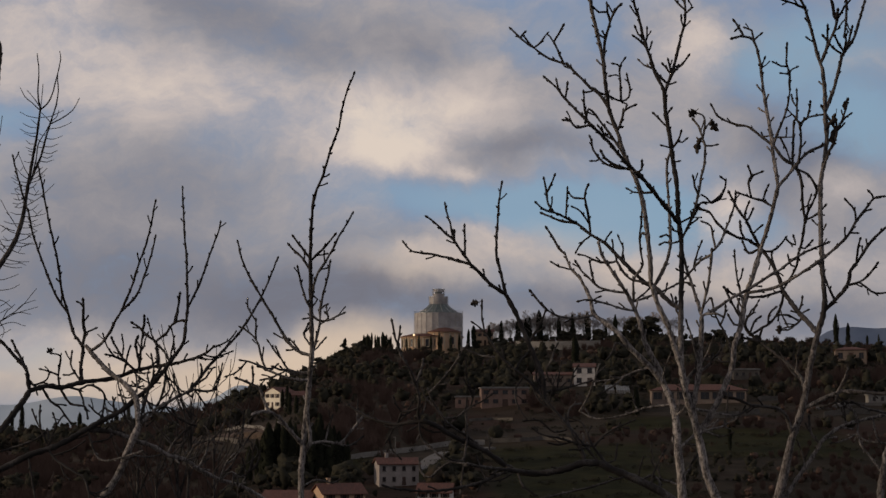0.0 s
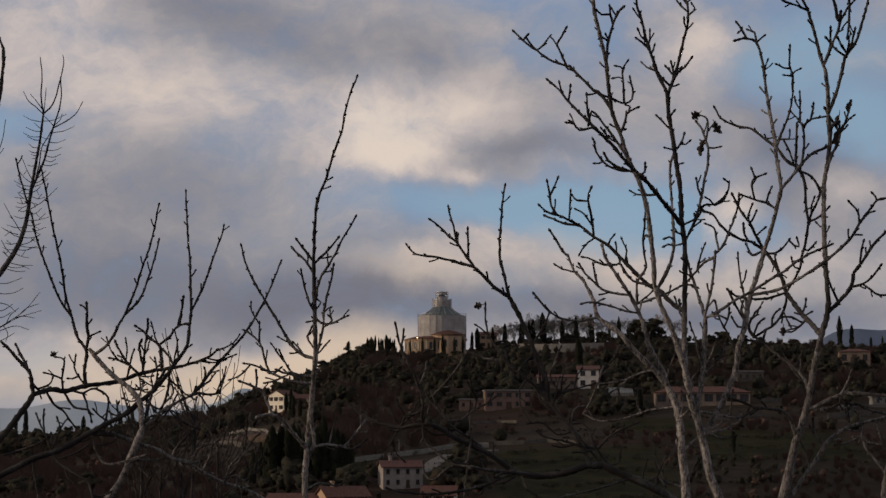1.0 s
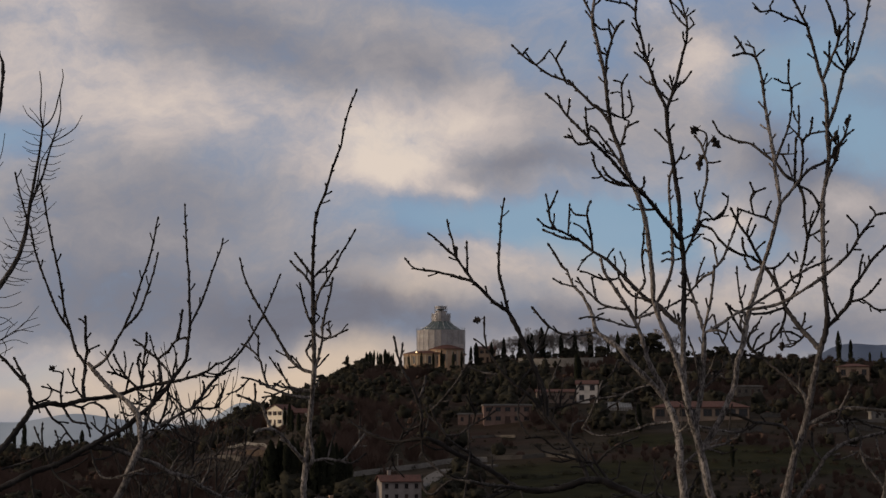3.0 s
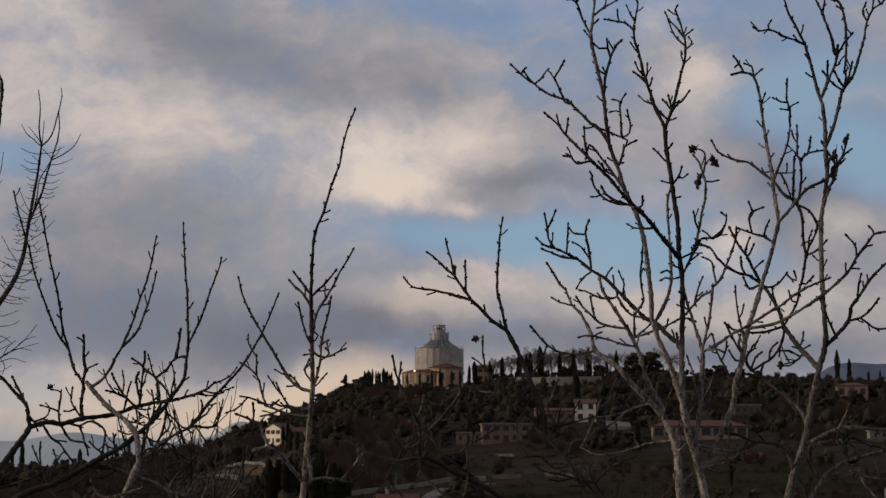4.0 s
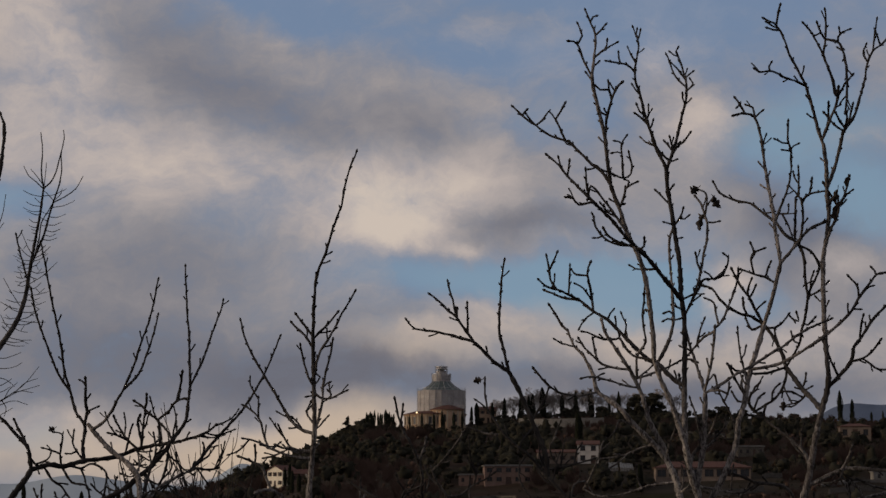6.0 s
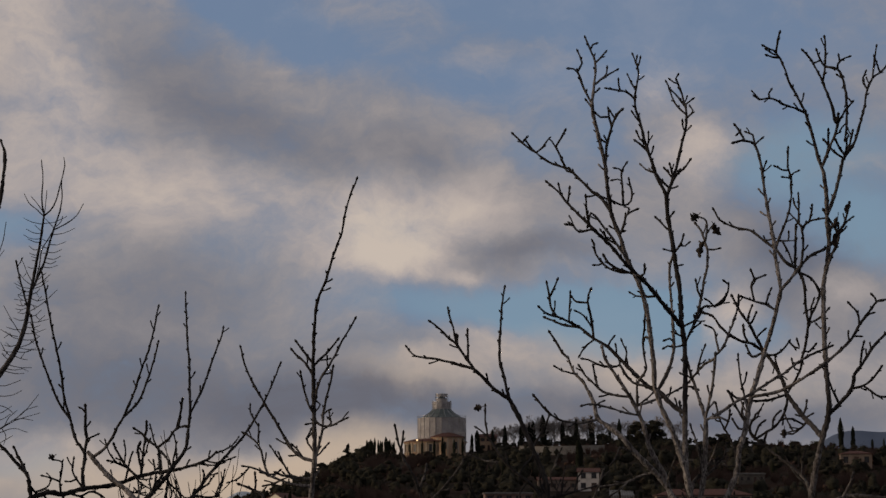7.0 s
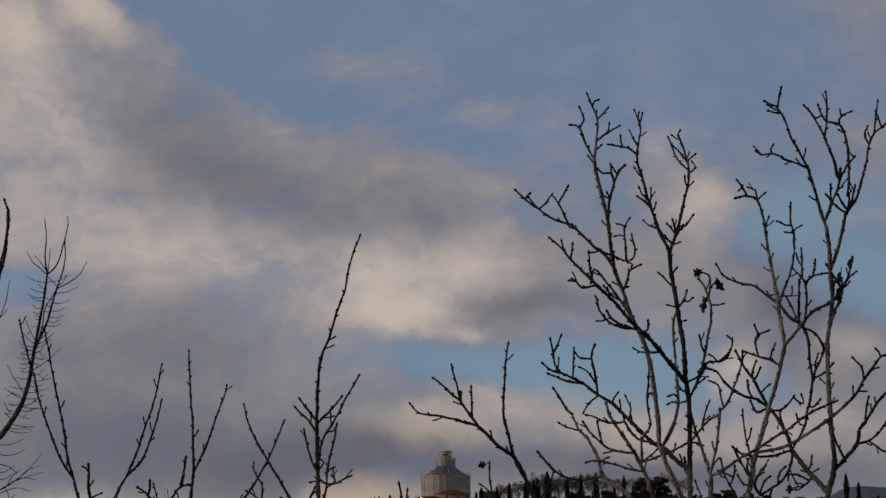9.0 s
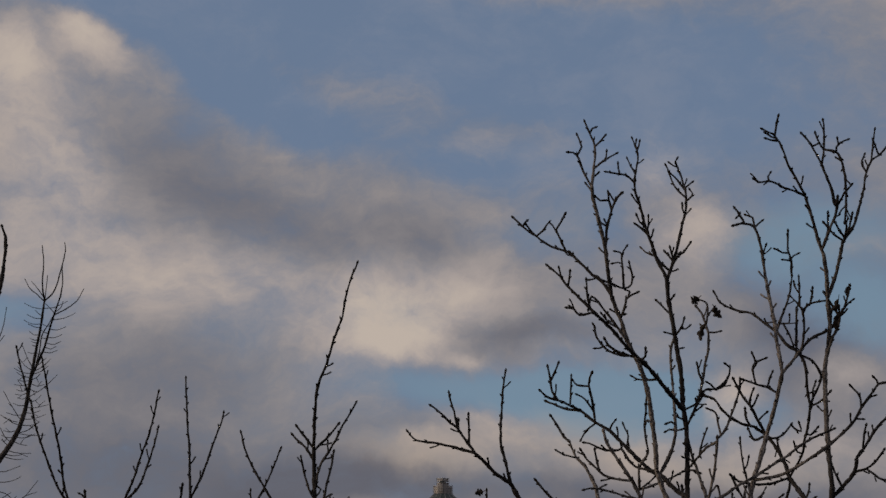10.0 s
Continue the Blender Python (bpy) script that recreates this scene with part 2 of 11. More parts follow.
meadow(GRASS)
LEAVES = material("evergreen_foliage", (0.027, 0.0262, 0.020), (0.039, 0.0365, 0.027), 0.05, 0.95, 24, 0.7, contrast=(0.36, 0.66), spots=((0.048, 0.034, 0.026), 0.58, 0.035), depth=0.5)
SCRUB = material("bare_scrub", (0.064, 0.042, 0.034), (0.110, 0.073, 0.058), 0.06, 0.95, 20, 0.7, contrast=(0.3, 0.7), depth=0.5)
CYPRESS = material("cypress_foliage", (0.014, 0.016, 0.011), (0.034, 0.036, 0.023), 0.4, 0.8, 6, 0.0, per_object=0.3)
GREY_TWIGS = material("far_bare_twigs", (0.17, 0.145, 0.13), (0.30, 0.26, 0.235), 0.3, 0.9, 5, 0.0, per_object=0.3)
TRUNK = material("far_trunk", (0.05, 0.04, 0.03), (0.12, 0.095, 0.07), 1.0, 0.9, 5, 0.0)
WHITE_WALL = material("white_render", (0.36, 0.335, 0.31), (0.58, 0.54, 0.50), 0.5, 0.9, 8, 0.2)
FARM_WALL = material("old_pink_white_render", (0.20, 0.175, 0.16), (0.33, 0.29, 0.268), 0.5, 0.9, 8, 0.2)
TAN_WALL = material("tan_render", (0.12, 0.09, 0.072), (0.22, 0.17, 0.135), 0.4, 0.9, 8, 0.2)
EARTH = material("bare_earth", (0.035, 0.026, 0.021), (0.11, 0.082, 0.064), 0.25, 0.95, 8, 0.9, depth=0.2)
# deeper blue of distance, painted into the right-hand hill's base colour
HILL_HAZE_TINT = material("hill_haze_colour", (0.10, 0.13, 0.19), (0.14, 0.175, 0.245), 0.004, 1.0, 5, 0.0)
LAMP = material("lamp_glass", (0.8, 0.6, 0.35), (0.9, 0.75, 0.5), 5, 0.3, 4, 0.0)
LAMP.node_tree.nodes["Principled BSDF"].inputs["Emission Color"].default_value = (1, 0.72, 0.4, 1)
LAMP.node_tree.nodes["Principled BSDF"].inputs["Emission Strength"].default_value = 1.5
VILLA_WALL = material("pale_cream_render", (0.70, 0.63, 0.49), (0.84, 0.77, 0.64), 0.5, 0.9, 8, 0.2)
CREAM_WALL = material("cream_render", (0.30, 0.245, 0.18), (0.46, 0.385, 0.29), 0.4, 0.9, 8, 0.2)
OCHRE_WALL = material("ochre_render", (0.34, 0.225, 0.145), (0.48, 0.335, 0.225), 0.3, 0.9, 8, 0.2)
BRICK_WALL = material("brown_render", (0.12, 0.078, 0.064), (0.20, 0.135, 0.11), 0.5, 0.9, 8, 0.2)
ROOF_TILE = material("terracotta_roof", (0.060, 0.027, 0.021), (0.135, 0.058, 0.042), 0.7, 0.85, 9, 0.6, stretch=(3, 1, 1), depth=0.08, spots=((0.05, 0.035, 0.03), 0.58, 0.9))
GREY_ROOF = material("grey_roof", (0.10, 0.095, 0.09), (0.19, 0.18, 0.17), 0.5, 0.7, 8, 0.2)
STONE = material("terrace_stone", (0.05, 0.044, 0.038), (0.125, 0.112, 0.097), 0.35, 0.95, 8, 0.8, depth=0.1)
PALE_STONE = material("pale_stone", (0.12, 0.112, 0.10), (0.24, 0.225, 0.205), 0.35, 0.95, 8, 0.8, depth=0.1)
ROAD = material("pale_road", (0.085, 0.078, 0.07), (0.14, 0.13, 0.12), 0.2, 0.9, 9, 0.2)
NETTING = material("scaffold_netting", (0.25, 0.232, 0.226), (0.45, 0.418, 0.400), 0.30, 0.8, 5, 0.3, stretch=(1, 1, 0.7), depth=0.1, per_object=0.10)
STEEL = material("scaffold_steel", (0.25, 0.25, 0.26), (0.42, 0.42, 0.42), 2, 0.5, 5, 0.1, 0.6)
DOME_METAL = material("dome_sheet_metal", (0.065, 0.085, 0.082), (0.13, 0.155, 0.15), 0.5, 0.6, 6, 0.2, 0.3)
PANE = material("dark_pane", (0.012, 0.013, 0.016), (0.03, 0.032, 0.036), 0.5, 0.15, 4, 0.0)
SHUTTER = material("brown_shutter", (0.035, 0.022, 0.018), (0.075, 0.045, 0.034), 1.0, 0.7, 6, 0.1)
GLAZING = material("greenhouse_glazing", (0.10, 0.105, 0.105), (0.18, 0.185, 0.185), 0.3, 0.45, 6, 0.1)
# aerial haze painted as a pale blue base colour; no air is modelled
FAR_HAZE_TINT = material("mountain_haze_colour", (0.36, 0.42, 0.47), (0.44, 0.50, 0.55), 0.002, 1.0, 4, 0.0)


# leaves and turf are matt
for m in (GRASS, LEAVES, SCRUB, CYPRESS, EARTH, GREY_TWIGS):
    m.node_tree.nodes["Principled BSDF"].inputs["Specular IOR Level"].default_value = 0.04


# ---------- builders ----------
def link_mesh(name, verts, faces, mat, parent=None, label="", smooth=False):
    """One mesh object; under a thing its points are given in the world and kept relative to the thing's base."""
    base = parent.location if parent is not None else Vector((0, 0, 0))
    top = parent
    while top is not None and top.parent is not None:
        top = top.parent
        base = base + top.location
    me = bpy.data.meshes.new(name)
    bx, by, bz = base
    me.from_pydata([(p[0] - bx, p[1] - by, p[2] - bz) for p in verts], [], faces)
    me.materials.append(mat)
    if smooth:
        me.polygons.foreach_set("use_smooth", [True] * len(me.polygons))
    me.update()
    ob = new(name, me)
    if parent is not None:
        ob.parent = parent
    if label:
        ob["label"] = label
    return ob


def thing(name, label, category, base, group=""):
    e = new(name)
    e.location = base
    e.empty_display_size = 0.2
    return tagged(e, label, category, group)


class Mesh:
    """Points and faces gathered for one mesh."""

    def __init__(self):
        self.v, self.f = [], []

    def add(self, verts, faces):
        k = len(self.v)
        self.v.extend(verts)
        self.f.extend([tuple(i + k for i in f) for f in faces])
        return self

    def box(self, x0, x1, y0, y1, z0, z1):
        p = [(x, y, z) for z in (z0, z1) for y in (y0, y1) for x in (x0, x1)]
        return self.add(p, [(0, 2, 3, 1), (4, 5, 7, 6), (0, 1, 5, 4), (2, 6, 7, 3), (0, 4, 6, 2), (1, 3, 7, 5)])

    def tube(self, path, radii, sides):
        """A round stem along a path of Vectors."""
        rings, up = [], Vector((0.31, 0.95, 0.05))
        for i, p in enumerate(path):
            d = (path[min(i + 1, len(path) - 1)] - path[max(i - 1, 0)])
            d = d.normalized() if d.length > 1e-9 else Vector((0, 0, 1))
            a = d.cross(up)
            a = a.normalized() if a.length > 1e-4 else d.orthogonal().normalized()
            b = d.cross(a)
            up = a.cross(d)
            rings.append([p + radii[i] * (math.cos(2 * math.pi * k / sides) * a + math.sin(2 * math.pi * k / sides) * b) for k in range(sides)])
        v = [q for r in rings for q in r] + [path[-1] + (path[-1] - path[-2]).normalized() * radii[-1] * 0.9]
        f = [(i * sides + k, i * sides + (k + 1) % sides, (i + 1) * sides + (k + 1) % sides, (i + 1) * sides + k) for i in range(len(path) - 1) for k in range(sides)]
        last = (len(path) - 1) * sides
        f += [(last + k, last + (k + 1) % sides, last + sides) for k in range(sides)]
        return self.add(v, f)

    def lathe(self, profile, sides, cx=0.0, cy=0.0, start=0.0, cap=True):
        v = [(cx + r * math.cos(start + 2 * math.pi * k / sides), cy + r * math.sin(start + 2 * math.pi * k / sides), z) for r, z in profile for k in range(sides)]
        n = len(profile)
        f = [(i * sides + k, i * sides + (k + 1) % sides, (i + 1) * sides + (k + 1) % sides, (i + 1) * sides + k) for i in range(n - 1) for k in range(sides)]
        f += [tuple((n - 1) * sides + k for k in range(sides))] if cap else []
        return self.add(v, f)

    def turned(self, m):
        self.v = [m @ Vector(p) for p in self.v]
        return self

    def link(self, name, mat, parent=None, label="", smooth=False):
        return link_mesh(name, self.v, self.f, mat, parent, label, smooth)


grow = random.Random(11)


def spline(points, step):
    """A smooth path through the points, at even steps."""
    p = [Vector(q) for q in points]
    p = [p[0] * 2 - p[1]] + p + [p[-1] * 2 - p[-2]]
    path = []
    for a, b, c, d in zip(p, p[1:], p[2:], p[3:]):
        n = max(1, round((c - b).length / step))
        for i in range(n):
            s = i / n
            path.append(0.5 * (2 * b + (c - a) * s + (2 * a - 5 * b + 4 * c - d) * s * s + (3 * b - a - 3 * c + d) * s ** 3))
    path.append(p[-2])
    return path


def branch(tree, name, r0, r1, dark_bark, points, fine=False):
    """A tapering stem, a little crooked, with swollen nodes, buds and short spurs where it is thin."""
    step = 0.025 if r0 < 0.03 else 0.06
    path = spline(points, step)
    n = len(path)
    radii = []
    phase = grow.uniform(0, 6)
    for i in range(n):
        s = i / max(1, n - 1)
        r = r0 + (r1 - r0) * s
        r *= 1 + (0.02 if r > 0.014 else 0.07) * math.sin(i * 0.9 + phase) + grow.uniform(-1, 1) * (0.035 if r > 0.014 else 0.07)
        radii.append(r)
        if 0 < i < n - 1:
            j = 0.0012 if fine else 0.0016
            path[i] = path[i] + Vector((grow.uniform(-j, j), grow.uniform(-j, j), grow.uniform(-j, j)))
    m = Mesh()
    walked, gap = 0.0, grow.uniform(0.03, 0.07)
    flip = 1
    spurs = []
    for i in range(1, n - 1):
        walked += (path[i] - path[i - 1]).length
        if walked < gap or radii[i] > 0.02 or fine:
            continue
        walked, gap = 0.0, grow.uniform(0.03, 0.075)
        radii[i] *= 1.22
        d = (path[i + 1] - path[i - 1]).normalized()
        out = Vector((d.z, 0, -d.x)) * flip + Vector((0, grow.uniform(-0.9, 0.9), 0))
        flip = -flip if grow.random() < 0.85 else flip
        spurs.append((path[i], (out.normalized() * grow.uniform(0.7, 1.1) + d * grow.uniform(0.5, 1.0)).normalized(), d, radii[i]))
    m.tube(path, radii, 9 if r0 > 0.03 else 7 if r0 > 0.012 else 5)
    for p, way, d, r in spurs:
        long = grow.random() < (0.20 if r < 0.012 else 0.08)
        size = grow.uniform(0.025, 0.05) if long else grow.uniform(0.008, 0.016)
        thick = min(r * 0.6, 0.0055) if long else min(0.7 * r, 0.0052)
        a = p + way * (r * 0.6)
        b = a + way * size * 0.55 + d * size * 0.1
        c = a + way * size + d * size * 0.35
        m.tube([a, b, c], [thick, thick * (0.9 if long else 1.05), thick * (1.15 if long else 0.35)], 5)
    if not fine and r1 < 0.008:
        p, d = path[-1], (path[-1] - path[-2]).normalized()
        m.tube([p - d * 0.004, p + d * 0.008, p + d * 0.018], [r1 * 1.0, r1 * 1.55, r1 * 0.6], 5)
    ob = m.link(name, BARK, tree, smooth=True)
    # share of the dark bark colour along the stem: from the first value to the second over its first part
    layer = ob.data.attributes.new("dark_share", "FLOAT", "POINT")
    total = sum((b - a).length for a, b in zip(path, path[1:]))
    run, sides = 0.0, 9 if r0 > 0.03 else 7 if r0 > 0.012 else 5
    dark_shares = []
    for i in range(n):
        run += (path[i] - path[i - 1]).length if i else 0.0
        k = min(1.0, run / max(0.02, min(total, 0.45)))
        dark_shares += [min(1.0, max(0.0, dark_bark[0] + (dark_bark[1] - dark_bark[0]) * k + 0.12 * math.sin(i * 0.7 + phase)))] * sides
    dark_shares += [dark_bark[1]] * (len(ob.data.vertices) - len(dark_shares))
    layer.data.foreach_set("value", dark_shares)


def dry_leaf(tree, place_at, length, width, turn, curl=0.8, name="dry_leaf"):
    """A withered leaf that hangs from its stalk, folded and curled, a few millimetres thick."""
    q = Matrix.Translation(place_at) @ pose(0, 0, 0, *turn)
    top, n, w = [], 8, 4
    r = random.Random(int(place_at[0] * 1000))
    for i in range(n + 1):
        s = i / n
        half = width * 0.5 * (math.sin(math.pi * min(1, s * 1.02)) ** 0.7) * (r.uniform(0.95, 1.3) if i % 3 else r.uniform(0.4, 0.6))
        for k in range(-w, w + 1):
            u = k / w
            top.append((half * u * (1 - 0.25 * curl * u * u), curl * length * (0.25 * u * u + 0.22 * math.sin(3 * s)) + r.uniform(-1, 1) * length * 0.04, -length * s))
    row = 2 * w + 1
    f = [(i * row + k, i * row + k + 1, (i + 1) * row + k + 1, (i + 1) * row + k) for i in range(n) for k in range(row - 1)]
    count = len(top)
    low = [(x, y + 0.003, z) for x, y, z in top]
    v = [q @ Vector(p) for p in top + low]
    m = Mesh().add(v, f + [tuple(reversed([c + count for c in g])) for g in f])
    m.tube([q @ Vector((0, 0, length * 0.3)), q @ Vector((0.002, 0.004, length * 0.12)), q @ Vector((0, 0.003, -length * 0.25))], [0.0022, 0.0022, 0.0018], 5)
    m.link(name, DRY_LEAF, tree, "dark withered curled leaf", smooth=True)


# crest of the far hill: x along it, height of the ground there
CREST_X = [-900, -430, -230, -172, -130, -113, -95, -66, -53, -42, 10, 34, 93, 172, 231, 450, 900]
CREST_Z = [-9.0, -7.5, -4.5, -1.5, 5.5, 10.5, 17.5, 27.0, 33.0, 38.5, 40.0, 42.5, 44.3, 42.5, 40.5, 33.0, 20.0]


def between(x, xs, zs):
    if x <= xs[0]:
        return zs[0]
    for a, b, p, q in zip(xs, xs[1:], zs, zs[1:]):
        if x <= b:
            s = (x - a) / (b - a)
            return p + (q - p) * s * s * (3 - 2 * s) * 0.5 + (q - p) * s * 0.5
    return zs[-1]


def ground(x, y):
    """Height of the ground: a slope falling away from the camera, a valley, the terraced hill, the plain behind it."""
    if y < 0:
        return min(-0.1 * y, 15)
    near = -0.3 * y if y < 100 else -30 - 10 * (1 - math.exp(-(y - 100) * 0.03))
    if y < 300:
        return near
    crest = between(x, CREST_X, CREST_Z)
    if y <= 1000:
        s = (y - 300) / 700
        z = -40 + (crest + 40) * s
        u = y / 24 + 0.5 * math.sin(x * 0.018) + 0.3 * math.sin(x * 0.041 + 2)
        fr = u - math.floor(u)
        step = fr * fr * fr * (10 - 15 * fr + 6 * fr * fr) - fr
        rise = (crest + 40) / 700 * 24
        fade = min(1, max(0.12, (s - 0.42) * 6), (1 - s) * 8)
        z += fade * (0.75 * rise * step + 1.3 * math.sin(x * 0.031 + 1.2) * math.sin(y * 0.017 + 0.4) + 0.5 * math.sin(x * 0.09 + y * 0.05))
        return z
    return max(crest - (y - 1000) * 0.16 - ((y - 1000) * 0.012) ** 2, -60)


# ---------- ground, far mountains ----------
def steps(*spans):
    """Grid lines: from, to, step."""
    got = []
    for a, b, s in spans:
        k = max(1, round((b - a) / s))
        got += [a + (b - a) * i / k for i in range(k)]
    return got + [spans[-1][1]]


gx = steps((-5000, -1200, 380), (-1200, -320, 40), (-320, 320, 5), (320, 1200, 40), (1200, 5000, 380))
gy = steps((-3000, -100, 290), (-100, 0, 10), (0, 100, 6), (100, 300, 20), (300, 1010, 4), (1010, 1400, 15), (1400, 5000, 180))
cols = len(gx)
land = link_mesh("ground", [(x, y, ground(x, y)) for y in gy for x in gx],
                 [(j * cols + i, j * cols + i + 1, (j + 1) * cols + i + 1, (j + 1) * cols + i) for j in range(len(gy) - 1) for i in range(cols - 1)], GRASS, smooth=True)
# meadows: centre, half size
MEADOWS = [(38, 535, 26, 62), (-28, 562, 8, 16), (100, 590, 26, 34), (-6, 545, 9, 22), (70, 640, 14, 16)]


def turf(x, y):
    best = max(1 - max(abs(x - cx) / rx, abs(y - cy) / ry) for cx, cy, rx, ry in MEADOWS)
    return min(1.0, max(0.0, 4 * best + 0.6 * noise.noise(Vector((x * 0.06, y * 0.06, 2.0))) + 0.3))


cover_layer = land.data.attributes.new("meadow", "FLOAT", "POINT")
cover_layer.data.foreach_set("value", [turf(x, y) if 380 < y < 760 and abs(x) < 220 else 0.0 for y in gy for x in gx])
def dug_earth(x, y):
    r = math.hypot((x + 71) / 15, (y - 697) / 38)
    return min(1.0, max(0.0, 3.0 * (1 - r) + 1.2 * noise.noise(Vector((x * 0.09, y * 0.05, 7.0)))))


bank_layer = land.data.attributes.new("bank", "FLOAT", "POINT")
bank_layer.data.foreach_set("value", [dug_earth(x, y) if 640 < y < 760 and -110 < x < -40 else 0.0 for y in gy for x in gx])
tagged(land, "dark grassy hillside with brown terraces and a valley", "ground", kind="structure")


def mountain(x0, x1, y, peak, base, seed, mat):
    """A far mountain ridge with a broken crest and a back side; its material's blue is painted air haze."""
    n, v = 60, []
    for i in range(n + 1):
        s = i / n
        x = x0 + (x1 - x0) * s
        h = base + (peak - base) * math.sin(math.pi * s) ** 0.8 * (1 + 0.12 * math.sin(9 * s + seed) + 0.05 * math.sin(31 * s + 2 * seed))
        v += [(x, y - 260, base - 30), (x + 12 * math.sin(i), y - 90, base + (h - base) * 0.6), (x, y, h), (x, y + 300, base - 30)]
    f = [(4 * i + k, 4 * i + 4 + k, 4 * i + 5 + k, 4 * i + 1 + k) for i in range(n) for k in range(3)]
    ob = link_mesh("backdrop", v, f, mat, smooth=True)
    tagged(ob, "far mountain ridge on the horizon with blue haze painted into its colour", "mountain", kind="structure")


mountain(-1560, -330, 4300, 54, -62, 1.0, FAR_HAZE_TINT)
mountain(-760, -180, 4450, 66, -62, 2.6, FAR_HAZE_TINT)
mountain(600, 1900, 4400, 285, -62, 0.6, HILL_HAZE_TINT)

leafy = np.random.default_rng(3)


def clump(m, cx, cy, cz, rx, rz, count, size):
    """A rough crown: many small bent leaf sprays over and inside an uneven ellipsoid."""
    d = leafy.normal(size=(count, 3))
    d /= np.linalg.norm(d, axis=1)[:, None]
    lobes = 1 + 0.28 * np.sin(d[:, 0] * 4.1 + cx) * np.cos(d[:, 2] * 3.7 + cy) + 0.12 * np.sin(d[:, 1] * 9 + cx)
    c = d * (leafy.uniform(0.55, 1.0, count) * lobes)[:, None] * (rx, rx, rz) + (cx, cy, cz)
    a = leafy.normal(size=(count, 3))
    a /= np.linalg.norm(a, axis=1)[:, None]
    b = np.cross(a, d + 0.6 * leafy.normal(size=(count, 3)))
    b /= np.linalg.norm(b, axis=1)[:, None] + 1e-9
    s = (size * leafy.uniform(0.5, 1.3, count))[:, None]
    k = len(m.v)
    pts = np.stack([c - a * s, c + b * s * 0.7, c + a * s, c - b * s * 0.7], 1).reshape(-1, 3)
    m.v.extend(map(tuple, pts.tolist()))
    m.f.extend([(k + 4 * i, k + 4 * i + 1, k + 4 * i + 2, k + 4 * i + 3) for i in range(count)])


seed_ball = bmesh.new()
bmesh.ops.create_icosphere(seed_ball, subdivisions=2, radius=1.0)
BALL = np.array([v.co[:] for v in seed_ball.verts])
BALL_FACES = [tuple(v.index for v in f.verts) for f in seed_ball.faces]
seed_ball.free()


def bough(m, cx, cy, cz, rx, rz):
    """A lumpy mass of foliage."""
    a, b, c = leafy.uniform(0, 6, 3)
    sx, sz = leafy.uniform(0.7, 1.35), leafy.uniform(0.6, 1.15)
    swell = 1 + 0.30 * np.sin(BALL[:, 0] * 3.7 + a) * np.sin(BALL[:, 2] * 4.3 + b) + 0.18 * np.sin(BALL[:, 1] * 7.0 + c) + leafy.uniform(-0.30, 0.30, len(BALL))
    pts = BALL * swell[:, None] * (rx * sx, rx / sx, rz * sz) + (cx, cy, cz)
    m.add(list(map(tuple, pts.tolist())), BALL_FACES)


# open ground: centre and half size
YARDS = [
    (-68, 792, 7, 16),
    (-61, 790, 6, 15),
    (-12, 511, 8, 15),
    (-26, 466, 8, 16),
    (-38, 469, 8, 16),
    (-2, 471, 7, 15),
    (22, 703, 11, 16),
    (9, 706, 7, 16),
    (57, 766, 7, 16),
    (45, 768, 10, 15),
    (93, 696, 20, 18),
    (187, 876, 9, 16),
    (21, 992, 7, 16),
    (125, 792, 8, 15),
    (160, 700, 7, 15),
    (64, 736, 5, 10),
    (69, 732, 5, 10),
]
OPEN_GROUND = [
    (-2, 985, 20, 26),
    (31, 519, 22, 57),
    (12, 669, 16, 23),
    (-24, 564, 9, 10),
    (-14, 576, 9, 10),
    (-4, 584, 9, 10),
    (-6, 548, 9, 10),
    (-1, 576, 9, 10),
    (6, 586, 9, 10),
    (-68, 658, 9, 10),
    (-57, 642, 9, 10),
    (-82, 658, 9, 10),
    (-74, 653, 9, 10),
    (-66, 651, 9, 10),
    (-59, 641, 9, 10),
    (-52, 620, 9, 10),
    (-77, 645, 9, 10),
    (-66, 630, 9, 10),
    (-71, 698, 14, 38),
]
CLEARINGS = YARDS + OPEN_GROUND


def keep_clear(x, y):
    for cx, cy, rx, ry in CLEARINGS:
        if abs(x - cx) < rx and abs(y - cy) < ry:
            return True
    return False


